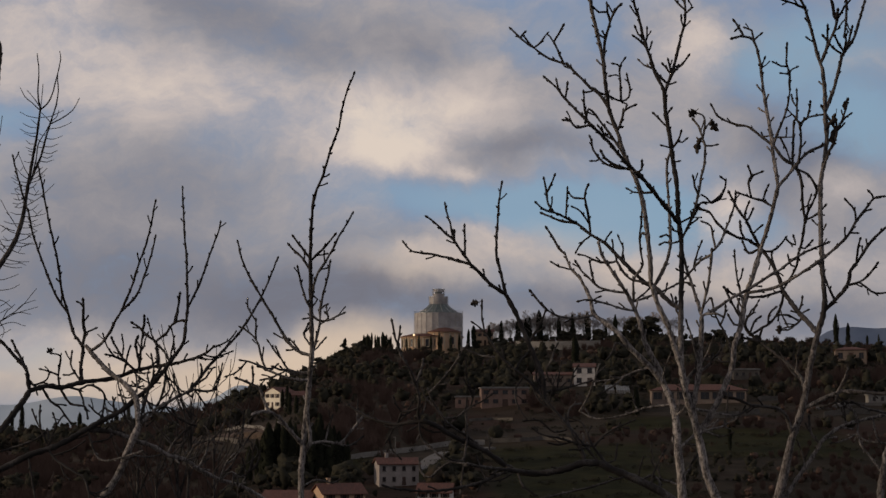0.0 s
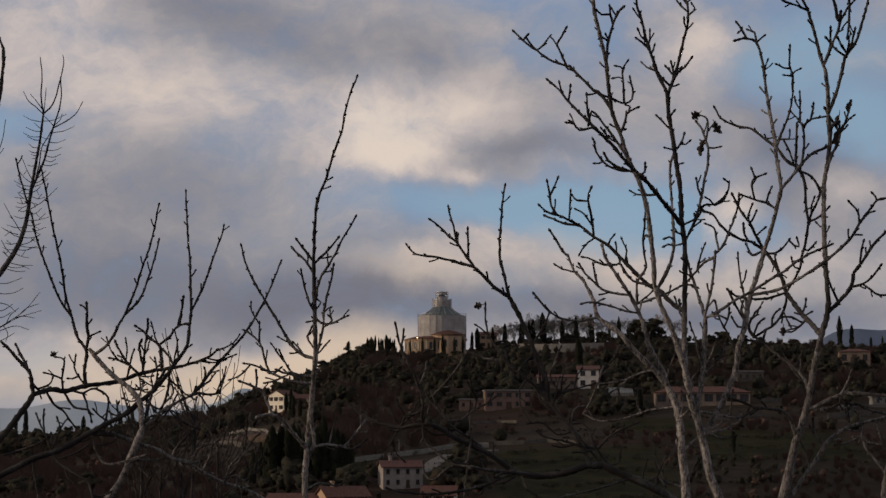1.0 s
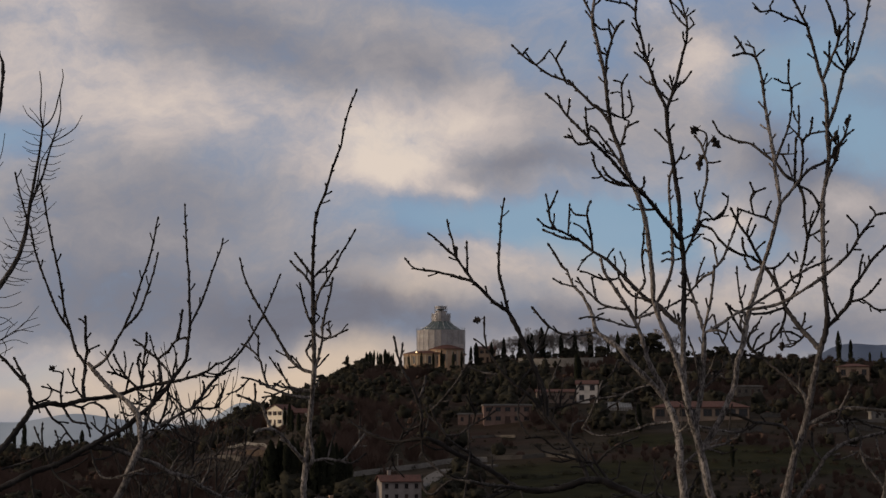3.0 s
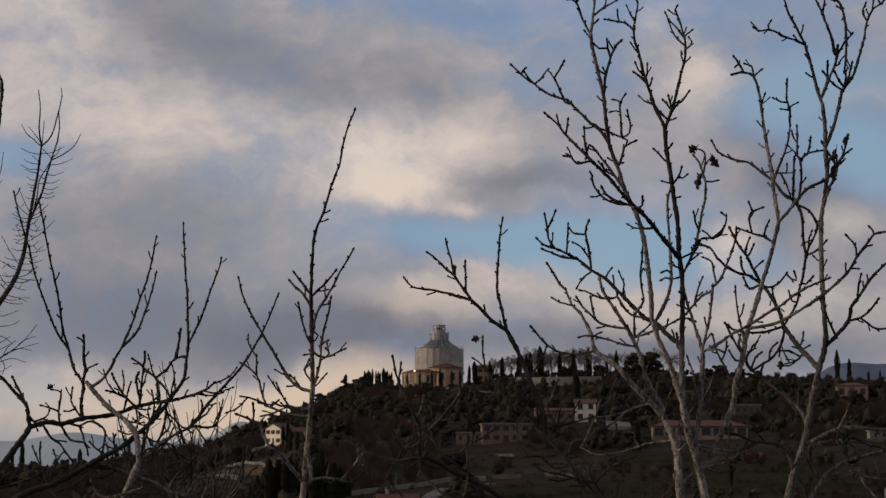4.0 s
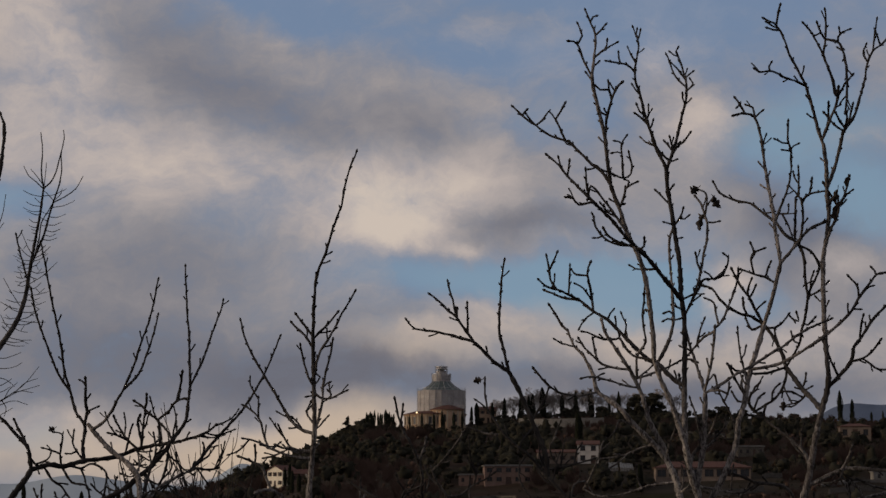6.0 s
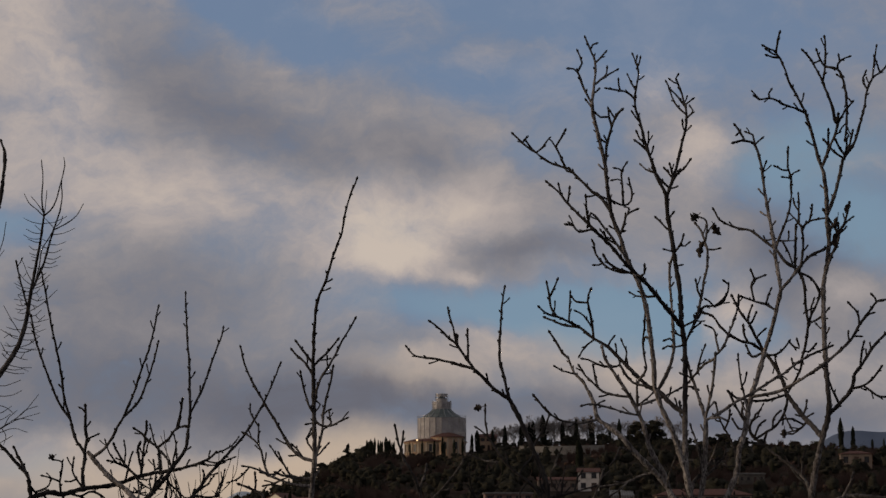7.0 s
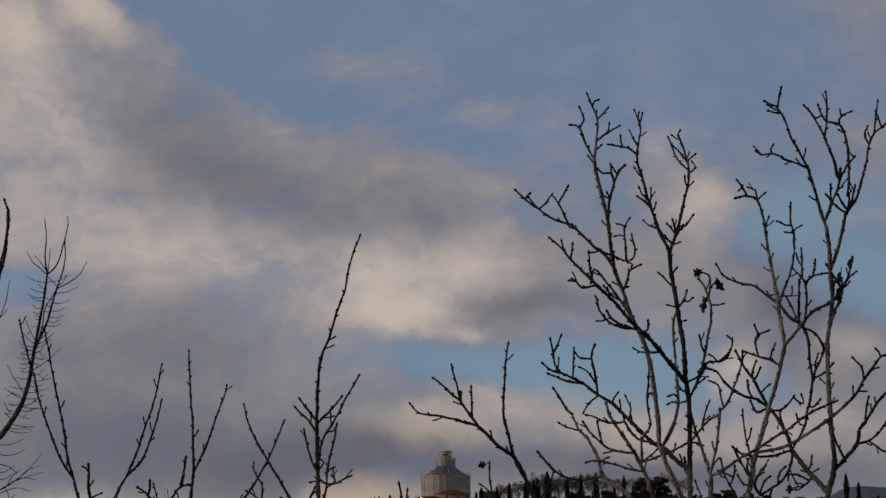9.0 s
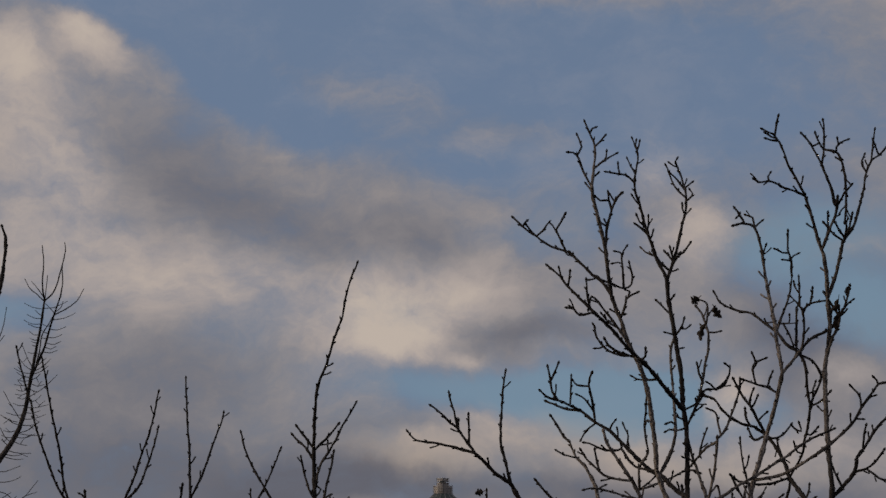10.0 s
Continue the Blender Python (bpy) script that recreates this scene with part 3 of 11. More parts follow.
# ---------- buildings ----------
def house(label, x, y, wide, deep, high, turn, wall, roof_mat, roof="gable", rise=1.6, columns=3, rows=2, name="house", chimney=False, shutters=True, door=True, floor_z=None, opening=(1.1, 1.5)):
    """A house that faces the valley: walls, an overhanging tiled roof, windows set into the wall with panes and sills."""
    z = (ground(x, y) if floor_z is None else floor_z)
    t = thing(name, label, "house", (x, y, z))
    m = Matrix.Translation((x, y, z)) @ pose(0, 0, 0, 0, 0, turn)
    w, d = wide / 2, deep / 2

    def put(mesh, nm, mat, parent=t, lab=""):
        return mesh.turned(m).link(nm, mat, parent, lab)

    # openings go through the front wall, which is made of bands and piers
    walls = Mesh()
    storey = high / rows
    ow, oh = min(opening[0], wide / columns * 0.8), min(opening[1], storey * 0.55)
    centres = [-w + wide * (i + 0.5) / columns for i in range(columns)]
    zs = [(j * storey + storey * 0.36, j * storey + storey * 0.36 + oh) for j in range(rows)]
    walls.box(-w, w, -d, -d + 0.35, -3.0, zs[0][0])
    for j, (a, b) in enumerate(zs):
        left = -w
        for c in centres:
            walls.box(left, c - ow / 2, -d, -d + 0.35, a, b)
            left = c + ow / 2
        walls.box(left, w, -d, -d + 0.35, a, b)
        walls.box(-w, w, -d, -d + 0.35, b, zs[j + 1][0] if j + 1 < rows else high)
    walls.box(-w, -w + 0.35, -d + 0.35, d, -3.0, high)
    walls.box(w - 0.35, w, -d + 0.35, d, -3.0, high)
    walls.box(-w + 0.35, w - 0.35, d - 0.35, d, -3.0, high)
    if roof == "gable":
        for s in (-1, 1):
            xa, xb = (-w, -w + 0.3) if s < 0 else (w - 0.3, w)
            walls.add([(xa, -d, high), (xb, -d, high), (xb, d, high), (xa, d, high), (xa, 0, high + rise), (xb, 0, high + rise)],
                      [(0, 1, 5, 4), (3, 4, 5, 2), (0, 4, 3), (1, 2, 5)])
    put(walls, "wall", wall)
    o, th = 0.55, 0.22
    r = Mesh()
    if roof == "gable":
        k = rise / d
        for lift, flip in ((0.04, 1), (0.04 + th, -1)):
            r.add([(-w - o, -d - o, high - o * k + lift), (w + o, -d - o, high - o * k + lift), (w + o, 0, high + rise + lift), (-w - o, 0, high + rise + lift),
                   (-w - o, d + o, high - o * k + lift), (w + o, d + o, high - o * k + lift)], [(0, 1, 2, 3), (3, 2, 5, 4)])
        r.f += [(0, 6, 7, 1), (4, 5, 11, 10), (0, 3, 9, 6), (3, 4, 10, 9), (1, 7, 8, 2), (2, 8, 11, 5)]
    elif roof == "front":
        for lift in (0.04, 0.04 + th):
            r.add([(-w - o, -d - o, high - 0.2 + lift), (-w - o, d + o, high - 0.2 + lift), (0, d + o, high + rise + lift), (0, -d - o, high + rise + lift),
                   (w + o, d + o, high - 0.2 + lift), (w + o, -d - o, high - 0.2 + lift)], [(0, 3, 2, 1), (3, 5, 4, 2)])
        r.f += [(0, 6, 9, 3), (3, 9, 11, 5), (0, 1, 7, 6), (5, 11, 10, 4), (1, 2, 8, 7), (2, 4, 10, 8)]
        g = Mesh().add([(-w, -d, high), (w, -d, high), (0, -d, high + rise), (-w, -d + 0.3, high), (w, -d + 0.3, high), (0, -d + 0.3, high + rise)],
                       [(0, 1, 2), (3, 5, 4), (0, 2, 5, 3), (1, 4, 5, 2)])
        put(g, "gable", wall)
    elif roof == "hip":
        e = min(w, d) * 0.95
        p = [(-w - o, -d - o, high), (w + o, -d - o, high), (w + o, d + o, high), (-w - o, d + o, high)]
        q = [(-w + e, 0, high + rise), (w - e, 0, high + rise)]
        r.add([(a, b, c + 0.04) for a, b, c in p] + [(a, b, c + th) for a, b, c in p] + q,
              [(3, 2, 1, 0), (0, 1, 5, 4), (1, 2, 6, 5), (2, 3, 7, 6), (3, 0, 4, 7), (4, 5, 9, 8), (6, 7, 8, 9), (5, 6, 9), (7, 4, 8)])
    else:
        r.box(-w - 0.4, w + 0.4, -d - 0.4, d + 0.4, high, high + 0.45)
        r.box(-w + 0.3, w - 0.3, -d + 0.3, d - 0.3, high + 0.45, high + 0.6)
    put(r, "roof", roof_mat)
    for j, (a, b) in enumerate(zs):
        for i, c in enumerate(centres):
            if door and j == 0 and i == columns // 2:
                dm = Mesh().box(c - ow / 2, c + ow / 2, -d + 0.1, -d + 0.2, a, b)
                dm.box(c - ow / 2 - 0.1, c + ow / 2 + 0.1, -d - 0.05, -d, 0.0, a)
                put(dm, "door", SHUTTER)
                continue
            fr = Mesh()
            for xa, xb, za, zb in ((c - ow / 2, c - ow / 2 + 0.09, a, b), (c + ow / 2 - 0.09, c + ow / 2, a, b), (c - 0.05, c + 0.05, a, b),
                                   (c - ow / 2, c + ow / 2, a, a + 0.09), (c - ow / 2, c + ow / 2, b - 0.09, b)):
                fr.box(xa, xb, -d + 0.12, -d + 0.19, za, zb)
            win = put(fr, "window", SHUTTER)
            put(Mesh().box(c - ow / 2, c + ow / 2, -d + 0.2, -d + 0.23, a, b), "pane", PANE, win)
            put(Mesh().box(c - ow / 2 - 0.12, c + ow / 2 + 0.12, -d - 0.12, -d + 0.1, a - 0.14, a - 0.02), "sill", STONE, win)
            if shutters:
                for s in (-1, 1):
                    xa = c + s * (ow / 2 + 0.03)
                    put(Mesh().box(min(xa, xa + s * ow * 0.48), max(xa, xa + s * ow * 0.48), -d - 0.07, -d - 0.01, a, b), "shutter", SHUTTER, win)
    if chimney:
        ch = Mesh().box(-w * 0.5 - 0.4, -w * 0.5 + 0.4, -0.4, 0.4, high - 0.2, high + rise + 1.3)
        ch.box(-w * 0.5 - 0.5, -w * 0.5 + 0.5, -0.5, 0.5, high + rise + 1.3, high + rise + 1.5)
        put(ch, "chimney", wall)
    return t


def sanctuary(x, y, z):
    """A round church under repair: arcaded ochre ring, drum wrapped in netted scaffolding, conical metal roof, scaffolded lantern."""
    t = thing("sanctuary", "round hilltop church with its drum wrapped in pale scaffolding", "church", (x, y, z))
    m = Matrix.Translation((x, y, z))

    def put(mesh, nm, mat, parent=t, lab="", smooth=False):
        return mesh.turned(m).link(nm, mat, parent, lab, smooth)

    n = 32
    # lower ring, standing forward of the drum, its wall broken by tall windows between pilasters
    cx, cy = -3.4, -1.5
    ring = Mesh()
    ring.lathe([(15.9, -4), (15.9, 0.6), (15.4, 0.6), (15.4, 6.3), (16.0, 6.5), (16.1, 7.0), (15.2, 7.1)], 48, cx, cy)
    put(ring, "wall", OCHRE_WALL)
    mid = Matrix.Translation((cx, cy, 0))
    for k in range(22):
        a = 2 * math.pi * (k + 0.5) / 22
        if math.sin(a) > 0.35:
            continue
        q = mid @ Matrix.Rotation(a, 4, "Z")
        put(Mesh().box(15.2, 15.75, -0.45, 0.45, 0.6, 6.35).turned(q), "pilaster", CREAM_WALL)
        a2 = mid @ Matrix.Rotation(a + math.pi / 22, 4, "Z")
        win = put(Mesh().box(15.2, 15.46, -0.85, 0.85, 1.9, 5.6).turned(a2), "window", PANE)
        put(Mesh().box(15.3, 15.8, -1.05, 1.05, 1.6, 1.9).turned(a2), "sill", CREAM_WALL, win)
        put(Mesh().box(15.3, 15.6, -1.05, -0.85, 1.9, 5.7).turned(a2), "jamb", CREAM_WALL, win)
        put(Mesh().box(15.3, 15.6, 0.85, 1.05, 1.9, 5.7).turned(a2), "jamb", CREAM_WALL, win)
        put(Mesh().box(15.3, 15.65, -1.15, 1.15, 5.7, 5.95).turned(a2), "lintel", CREAM_WALL, win)
    # low tiled roof over the ring
    put(Mesh().lathe([(16.5, 7.0), (16.5, 7.25), (11.0, 8.6), (10.6, 8.6)], 48, cx, cy), "roof", ROOF_TILE, t, "low terracotta roof around the drum")
    # round apse turned to the valley, under a half cone of tiles
    put(Mesh().lathe([(8.5, -4), (8.5, 0.5), (8.1, 0.5), (8.1, 8.5), (8.6, 8.7), (8.6, 9.1), (8.0, 9.2)], 36, 3.0, -10.2), "apse", OCHRE_WALL, t, "round ochre apse")
    put(Mesh().lathe([(9.0, 9.1), (9.0, 9.35), (4.5, 10.9), (0.4, 11.9)], 36, 3.0, -10.2), "apse_roof", ROOF_TILE, t, "conical terracotta roof")
    apse_at = Matrix.Translation((3.0, -10.2, 0))
    for k in range(9):
        q = apse_at @ Matrix.Rotation(math.pi * (1 + (k + 0.5) / 9), 4, "Z")
        put(Mesh().box(7.9, 8.35, -0.35, 0.35, 0.5, 8.6).turned(q), "pilaster", CREAM_WALL)
        if k % 2:
            put(Mesh().box(7.9, 8.16, 0.9, 2.1, 3.0, 6.6).turned(q), "window", PANE)
    # netted stair tower beside the apse
    put(Mesh().box(6.2, 11.6, -12.6, -8.0, 8.4, 11.6), "stair_net", NETTING, t, "pale netting round a scaffold stair")
    for px, py in ((6.1, -12.7), (8.9, -12.7), (11.7, -12.7), (11.7, -7.9)):
        put(Mesh().tube([Vector((px, py, -2)), Vector((px, py, 6)), Vector((px, py, 12.4))], [0.07] * 3, 5), "scaffold_pole", STEEL)
    # drum and its netting
    put(Mesh().lathe([(11.6, 6), (11.6, 19.2), (10.9, 19.4)], n), "drum", CREAM_WALL)
    lifts = [7.4, 9.4, 11.4, 13.4, 15.4, 17.4, 19.3]
    for i, (a, b) in enumerate(zip(lifts, lifts[1:])):
        for k in range(24):
            c0, c1 = 2 * math.pi * k / 24, 2 * math.pi * (k + 1) / 24
            r0 = 12.35
            sheet = Mesh()
            for c, rr in ((c0 + 0.006, r0), ((c0 + c1) / 2, r0 - 0.12), (c1 - 0.006, r0)):
                sheet.v += [(rr * math.cos(c), rr * math.sin(c), a + 0.09), (rr * math.cos(c), rr * math.sin(c), b - 0.06)]
            sheet.f += [(0, 2, 3, 1), (2, 4, 5, 3)]
            if math.sin((c0 + c1) / 2) < 0.3:
                put(sheet, "net_panel", NETTING)
    for k in range(24):
        c = 2 * math.pi * k / 24
        px, py = 12.5 * math.cos(c), 12.5 * math.sin(c)
        put(Mesh().tube([Vector((px, py, 6.0)), Vector((px, py, 13)), Vector((px, py, 20.6))], [0.055] * 3, 5), "scaffold_pole", STEEL)
    for h in lifts + [20.3]:
        put(Mesh().lathe([(12.56, h), (12.56, h + 0.1), (12.4, h + 0.1), (12.4, h)], 48, cap=False), "scaffold_rail", STEEL)
    # conical roof with standing ribs
    put(Mesh().lathe([(11.4, 19.3), (10.2, 19.6), (6.5, 22.1), (4.5, 24.1), (4.2, 24.3)], n), "cone_roof", DOME_METAL, t, "grey-green sheet metal cone")
    for k in range(16):
        c = 2 * math.pi * (k + 0.5) / 16
        path = [Vector((rr * math.cos(c), rr * math.sin(c), zz + 0.1)) for rr, zz in ((10.3, 19.6), (6.5, 22.1), (4.5, 24.1))]
        put(Mesh().tube(path, [0.16, 0.15, 0.13], 5), "roof_rib", STEEL)
    # lantern in two wrapped tiers
    put(Mesh().lathe([(4.6, 24.0), (4.75, 26.9), (4.7, 27.6), (4.2, 27.7)], 24), "lantern_wrap", NETTING)
    put(Mesh().lathe([(2.9, 27.6), (2.9, 29.3), (2.7, 29.4)], 20), "lantern_wrap", NETTING)
    put(Mesh().lathe([(1.7, 29.3), (1.6, 30.8), (1.0, 31.4), (0.2, 31.7)], 16), "lantern", DOME_METAL)
    for k in (0, 1, 2, 3, 5, 6):
        c0, c1 = 2 * math.pi * (k + 5.5) / 10, 2 * math.pi * (k + 6.5) / 10
        put(Mesh().add([(2.95 * math.cos(c), 2.95 * math.sin(c), h) for h in (30.3, 31.6) for c in (c0 + 0.02, c1 - 0.02)]
                       + [(2.89 * math.cos(c), 2.89 * math.sin(c), h) for h in (30.3, 31.6) for c in (c0 + 0.02, c1 - 0.02)],
                       [(0, 1, 3, 2), (4, 6, 7, 5), (0, 2, 6, 4), (1, 5, 7, 3)]), "net_panel", NETTING)
    for rr, zz, count in ((4.95, (23.9, 28.5), 12), (3.2, (27.4, 32.1), 10)):
        for k in range(count):
            c = 2 * math.pi * k / count
            put(Mesh().tube([Vector((rr * math.cos(c), rr * math.sin(c), zz[0])), Vector((rr * math.cos(c), rr * math.sin(c), zz[1]))], [0.09, 0.09], 5), "scaffold_pole", STEEL)
    for rr, zz in ((5.05, 25.2), (5.05, 26.5), (5.05, 27.8), (3.3, 29.3), (3.3, 30.3), (3.3, 31.6)):
        put(Mesh().lathe([(rr, zz), (rr, zz + 0.16), (rr - 0.25, zz + 0.16), (rr - 0.25, zz)], 24, cap=False), "scaffold_rail", STEEL)
    put(Mesh().box(-2.0, 1.2, -2.8, 2.4, 29.5, 29.7), "platform", SHUTTER)
    put(Mesh().lathe([(0.3, 31.6), (0.25, 32.1), (0.08, 32.5)], 10), "finial", STEEL)
    put(Mesh().lathe([(0.25, 0.0), (0.45, 0.15), (0.45, 0.5), (0.2, 0.65)], 8, -12.4, -16.0).turned(Matrix.Translation((0, 0, 7.3))), "flood_lamp", LAMP, t, "small lit lamp on the eaves")
    return t


def terrace_wall(label, points, high, thick, mat, name="terrace_wall", lean=0.0):
    """A wall that follows the slope through a few points."""
    path = spline([(px, py, 0) for px, py in points], 4.0)
    m = Mesh()
    n = len(path)
    for i, p in enumerate(path):
        g = ground(p.x, p.y)
        rough = 0.08 * math.sin(i * 1.7)
        for yy, zz in ((-thick / 2, -1.2), (-thick / 2, high + rough), (thick / 2, high + rough), (thick / 2, -1.2)):
            m.v.append((p.x, p.y + yy, g + zz))
    for i in range(n - 1):
        for k in range(4):
            m.f.append((4 * i + k, 4 * i + 4 + k, 4 * i + 4 + (k + 1) % 4, 4 * i + (k + 1) % 4))
    m.f += [(0, 1, 2, 3), (4 * n - 1, 4 * n - 2, 4 * n - 3, 4 * n - 4)]
    return tagged(m.link(name, mat), label, "wall")


def lane(label, points, wide, name="road", mat=None):
    """A road bed laid on the slope, its downhill edge held up by a low kerb."""
    path = spline([(px, py, 0) for px, py in points], 3.0)
    m, n = Mesh(), len(path)
    for i, p in enumerate(path):
        d = (path[min(i + 1, n - 1)] - path[max(i - 1, 0)]).normalized()
        s = Vector((-d.y, d.x, 0)) * wide / 2
        a, b = p - s, p + s
        h = max(ground(a.x, a.y), ground(b.x, b.y), ground(p.x, p.y)) + 0.25
        m.v += [(a.x, a.y, h - 2.5), (a.x, a.y, h), (b.x, b.y, h), (b.x, b.y, h - 2.5)]
    for i in range(n - 1):
        for k in range(3):
            m.f.append((4 * i + k, 4 * i + 4 + k, 4 * i + 5 + k, 4 * i + 1 + k))
    m.f += [(0, 1, 2, 3), (4 * n - 1, 4 * n - 2, 4 * n - 3, 4 * n - 4)]
    return tagged(m.link(name, mat or ROAD), label, "road" if mat is None else "bank", kind="structure")


def cypress(high, wide, seed):
    """A cypress at the origin: a trunk and a narrow flame of upright sprays."""
    r = np.random.default_rng(seed)
    t = thing("cypress", "tall narrow dark cypress on the hill", "tree", (0, 0, 0), "cypresses on the hill")
    Mesh().tube([Vector((0, 0, -1.5)), Vector((0.02, 0, high * 0.3)), Vector((0, 0.02, high * 0.8))], [0.18, 0.14, 0.05], 6).link("trunk", TRUNK, t)
    m, count = Mesh(), 420
    for i in range(count):
        s = r.uniform(0.04, 1) ** 0.85
        prof = wide * 0.5 * (math.sin(math.pi * min(1, 0.16 + s * 0.84)) ** 0.75) * (1 + 0.18 * math.sin(7 * s + seed))
        a = r.uniform(0, 2 * math.pi)
        rad = prof * math.sqrt(r.uniform(0.25, 1))
        c = Vector((rad * math.cos(a), rad * math.sin(a), s * high))
        up = Vector((0.25 * math.cos(a), 0.25 * math.sin(a), 1)).normalized() * high * r.uniform(0.03, 0.065)
        sd = Vector((-math.sin(a), math.cos(a), r.uniform(-0.3, 0.3))) * wide * r.uniform(0.08, 0.17)
        m.add([c - up, c + sd, c + up * 1.2, c - sd], [(0, 1, 2, 3)])
    m.link("crown", CYPRESS, t)
    return t


def far_bare_tree(high, seed):
    """A leafless broadleaf tree at the origin: trunk, limbs and a haze of fine twigs."""
    r = random.Random(seed)
    t = thing("bare_tree", "leafless tree with a rounded crown of fine twigs", "tree", (0, 0, 0), "bare trees on the crest")
    trunk, crown = Mesh(), Mesh()
    trunk.tube([Vector((0, 0, -1.5)), Vector((0.1, 0, high * 0.15)), Vector((0, 0.1, high * 0.32))], [0.28, 0.24, 0.2], 6)

    def fork(p, d, length, rad, level):
        e = p + d * length + Vector((r.uniform(-1, 1), r.uniform(-1, 1), r.uniform(-0.3, 0.8))) * length * 0.12
        (trunk if level < 2 else crown).tube([p, (p + e) / 2 + Vector((r.uniform(-1, 1), r.uniform(-1, 1), 0)) * length * 0.06, e], [rad, rad * 0.85, rad * 0.65], 4 if level < 3 else 3)
        if level == 5:
            return
        for _ in range(3 if level < 4 else 4):
            w = Vector((r.uniform(-1, 1), r.uniform(-1, 1), r.uniform(-0.25, 1.0))).normalized()
            fork(e, (d * 0.9 + w * 0.85).normalized(), length * r.uniform(0.62, 0.84), max(rad * 0.55, 0.036), level + 1)

    for k in range(7):
        a = 2.4 * k + r.uniform(-0.4, 0.4)
        lift = 0.10 + 0.035 * k
        out = 0.95 - 0.09 * k
        fork(Vector((0, 0.1 * lift, high * lift)), Vector((out * math.cos(a), out * math.sin(a), 1)).normalized(), high * 0.21, 0.1, 1)
    trunk.link("trunk", GREY_TWIGS, t)
    crown.link("crown", GREY_TWIGS, t)
    return t


def evergreen(label, x, y, high, wide, seed, layered=False):
    """A dark evergreen with a trunk, limbs and a broken crown of leaf clumps."""
    z = ground(x, y)
    r = random.Random(seed)
    t = thing("evergreen_tree", label, "tree", (x, y, z))
    trunk, crown = Mesh(), Mesh()
    trunk.tube([Vector((x, y, z - 1)), Vector((x + 0.1, y, z + high * 0.4)), Vector((x, y, z + high * 0.85))], [0.28, 0.22, 0.08], 6)
    for k in range(30):
        s = 0.02 + 0.92 * (k + r.random()) / 30
        a = r.uniform(0, 6.28)
        half = wide * 0.5 * ((1 - s) * 1.1 + 0.05 if layered else math.sin(math.pi * min(0.97, s * 0.85 + 0.12)) ** 0.6)
        rad = half * r.uniform(0.2, 0.8)
        c = Vector((x + rad * math.cos(a), y + rad * math.sin(a), z + s * high))
        trunk.tube([Vector((x, y, z + s * high * 0.75)), c], [0.09, 0.04], 4)
        clump(crown, c.x, c.y, c.z, wide * (0.19 * (1.1 - s) + 0.02 if layered else 0.20), high * (0.07 if layered else 0.11), 90, 0.22)
        size = wide * (0.13 * (1.1 - s) + 0.02 if layered else 0.13)
        bough(crown, c.x, c.y, c.z, size, size * 0.8)
    trunk.link("trunk", TRUNK, t)
    crown.link("crown", LEAVES, t)
    return t


def greenhouse(x, y, wide, deep, high):
    """A small glazed shed with a sloping roof of panes."""
    z = ground(x, y)
    t = thing("greenhouse", "small grey glazed greenhouse on a terrace", "greenhouse", (x, y, z), "greenhouses on a terrace")
    w = wide / 2
    frame_mesh = Mesh()
    for k in range(6):
        xx = x - w + wide * k / 5
        frame_mesh.tube([Vector((xx, y, z - 1)), Vector((xx, y, z + 1.2)), Vector((xx, y + deep, z + high + 0.8))], [0.06] * 3, 4)
    frame_mesh.link("frame", STEEL, t)
    for k in range(5):
        xa, xb = x - w + wide * k / 5 + 0.07, x - w + wide * (k + 1) / 5 - 0.07
        m = Mesh()
        for lift in (0.0, 0.05):
            m.add([(xa, y + 0.05, z + 1.2 + lift), (xb, y + 0.05, z + 1.2 + lift), (xb, y + deep, z + high + 0.8 + lift), (xa, y + deep, z + high + 0.8 + lift)], [(0, 1, 2, 3)])
        m.f += [(0, 4, 5, 1)]
        m.link("pane", GLAZING, t)
        Mesh().box(xa, xb, y - 0.02, y + 0.03, z - 1, z + 1.15).link("panel", GREY_ROOF, t)


def lamp_post(x, y, high):
    z = ground(x, y)
    t = thing("street_lamp", "thin pale lamp post beside the lane", "street lamp", (x, y, z))
    Mesh().tube([Vector((x, y, z - 0.5)), Vector((x, y, z + high * 0.6)), Vector((x, y, z + high))], [0.13, 0.1, 0.08], 6).link("pole", GREY_ROOF, t)
    Mesh().box(x - 0.5, x + 0.1, y - 0.15, y + 0.15, z + high, z + high + 0.18).link("lamp_head", GREY_ROOF, t)

# ---------- things on the hill ----------
house("cream villa with a gabled front catching the evening sun", -67.7, 799.5, 8.4, 9, 6.8, -38, VILLA_WALL, ROOF_TILE, "front", 2.0, 3, 2, floor_z=6.5)
house("low brown wing with a tiled roof beside the villa", -60.5, 797.0, 7.9, 8, 3.7, 10, BRICK_WALL, ROOF_TILE, "gable", 1.6, 3, 1, floor_z=8.3, door=False)
house("white two-storey farmhouse with red tiled roof and shutters", -12.5, 518.0, 10.7, 8, 5.6, 12, FARM_WALL, ROOF_TILE, "gable", 1.5, 4, 2, floor_z=-15.5, chimney=True, shutters=False, opening=(0.95, 1.25))
house("orange house with a tiled roof low in the valley", -25.5, 473.0, 10.7, 9, 4.1, 22, OCHRE_WALL, ROOF_TILE, "gable", 2.2, 3, 2, floor_z=-20.1, chimney=True)
house("brown house with a tiled roof below the wood", -37.6, 476.0, 11.9, 9, 2.9, -8, BRICK_WALL, ROOF_TILE, "gable", 1.8, 3, 1, floor_z=-20.3)
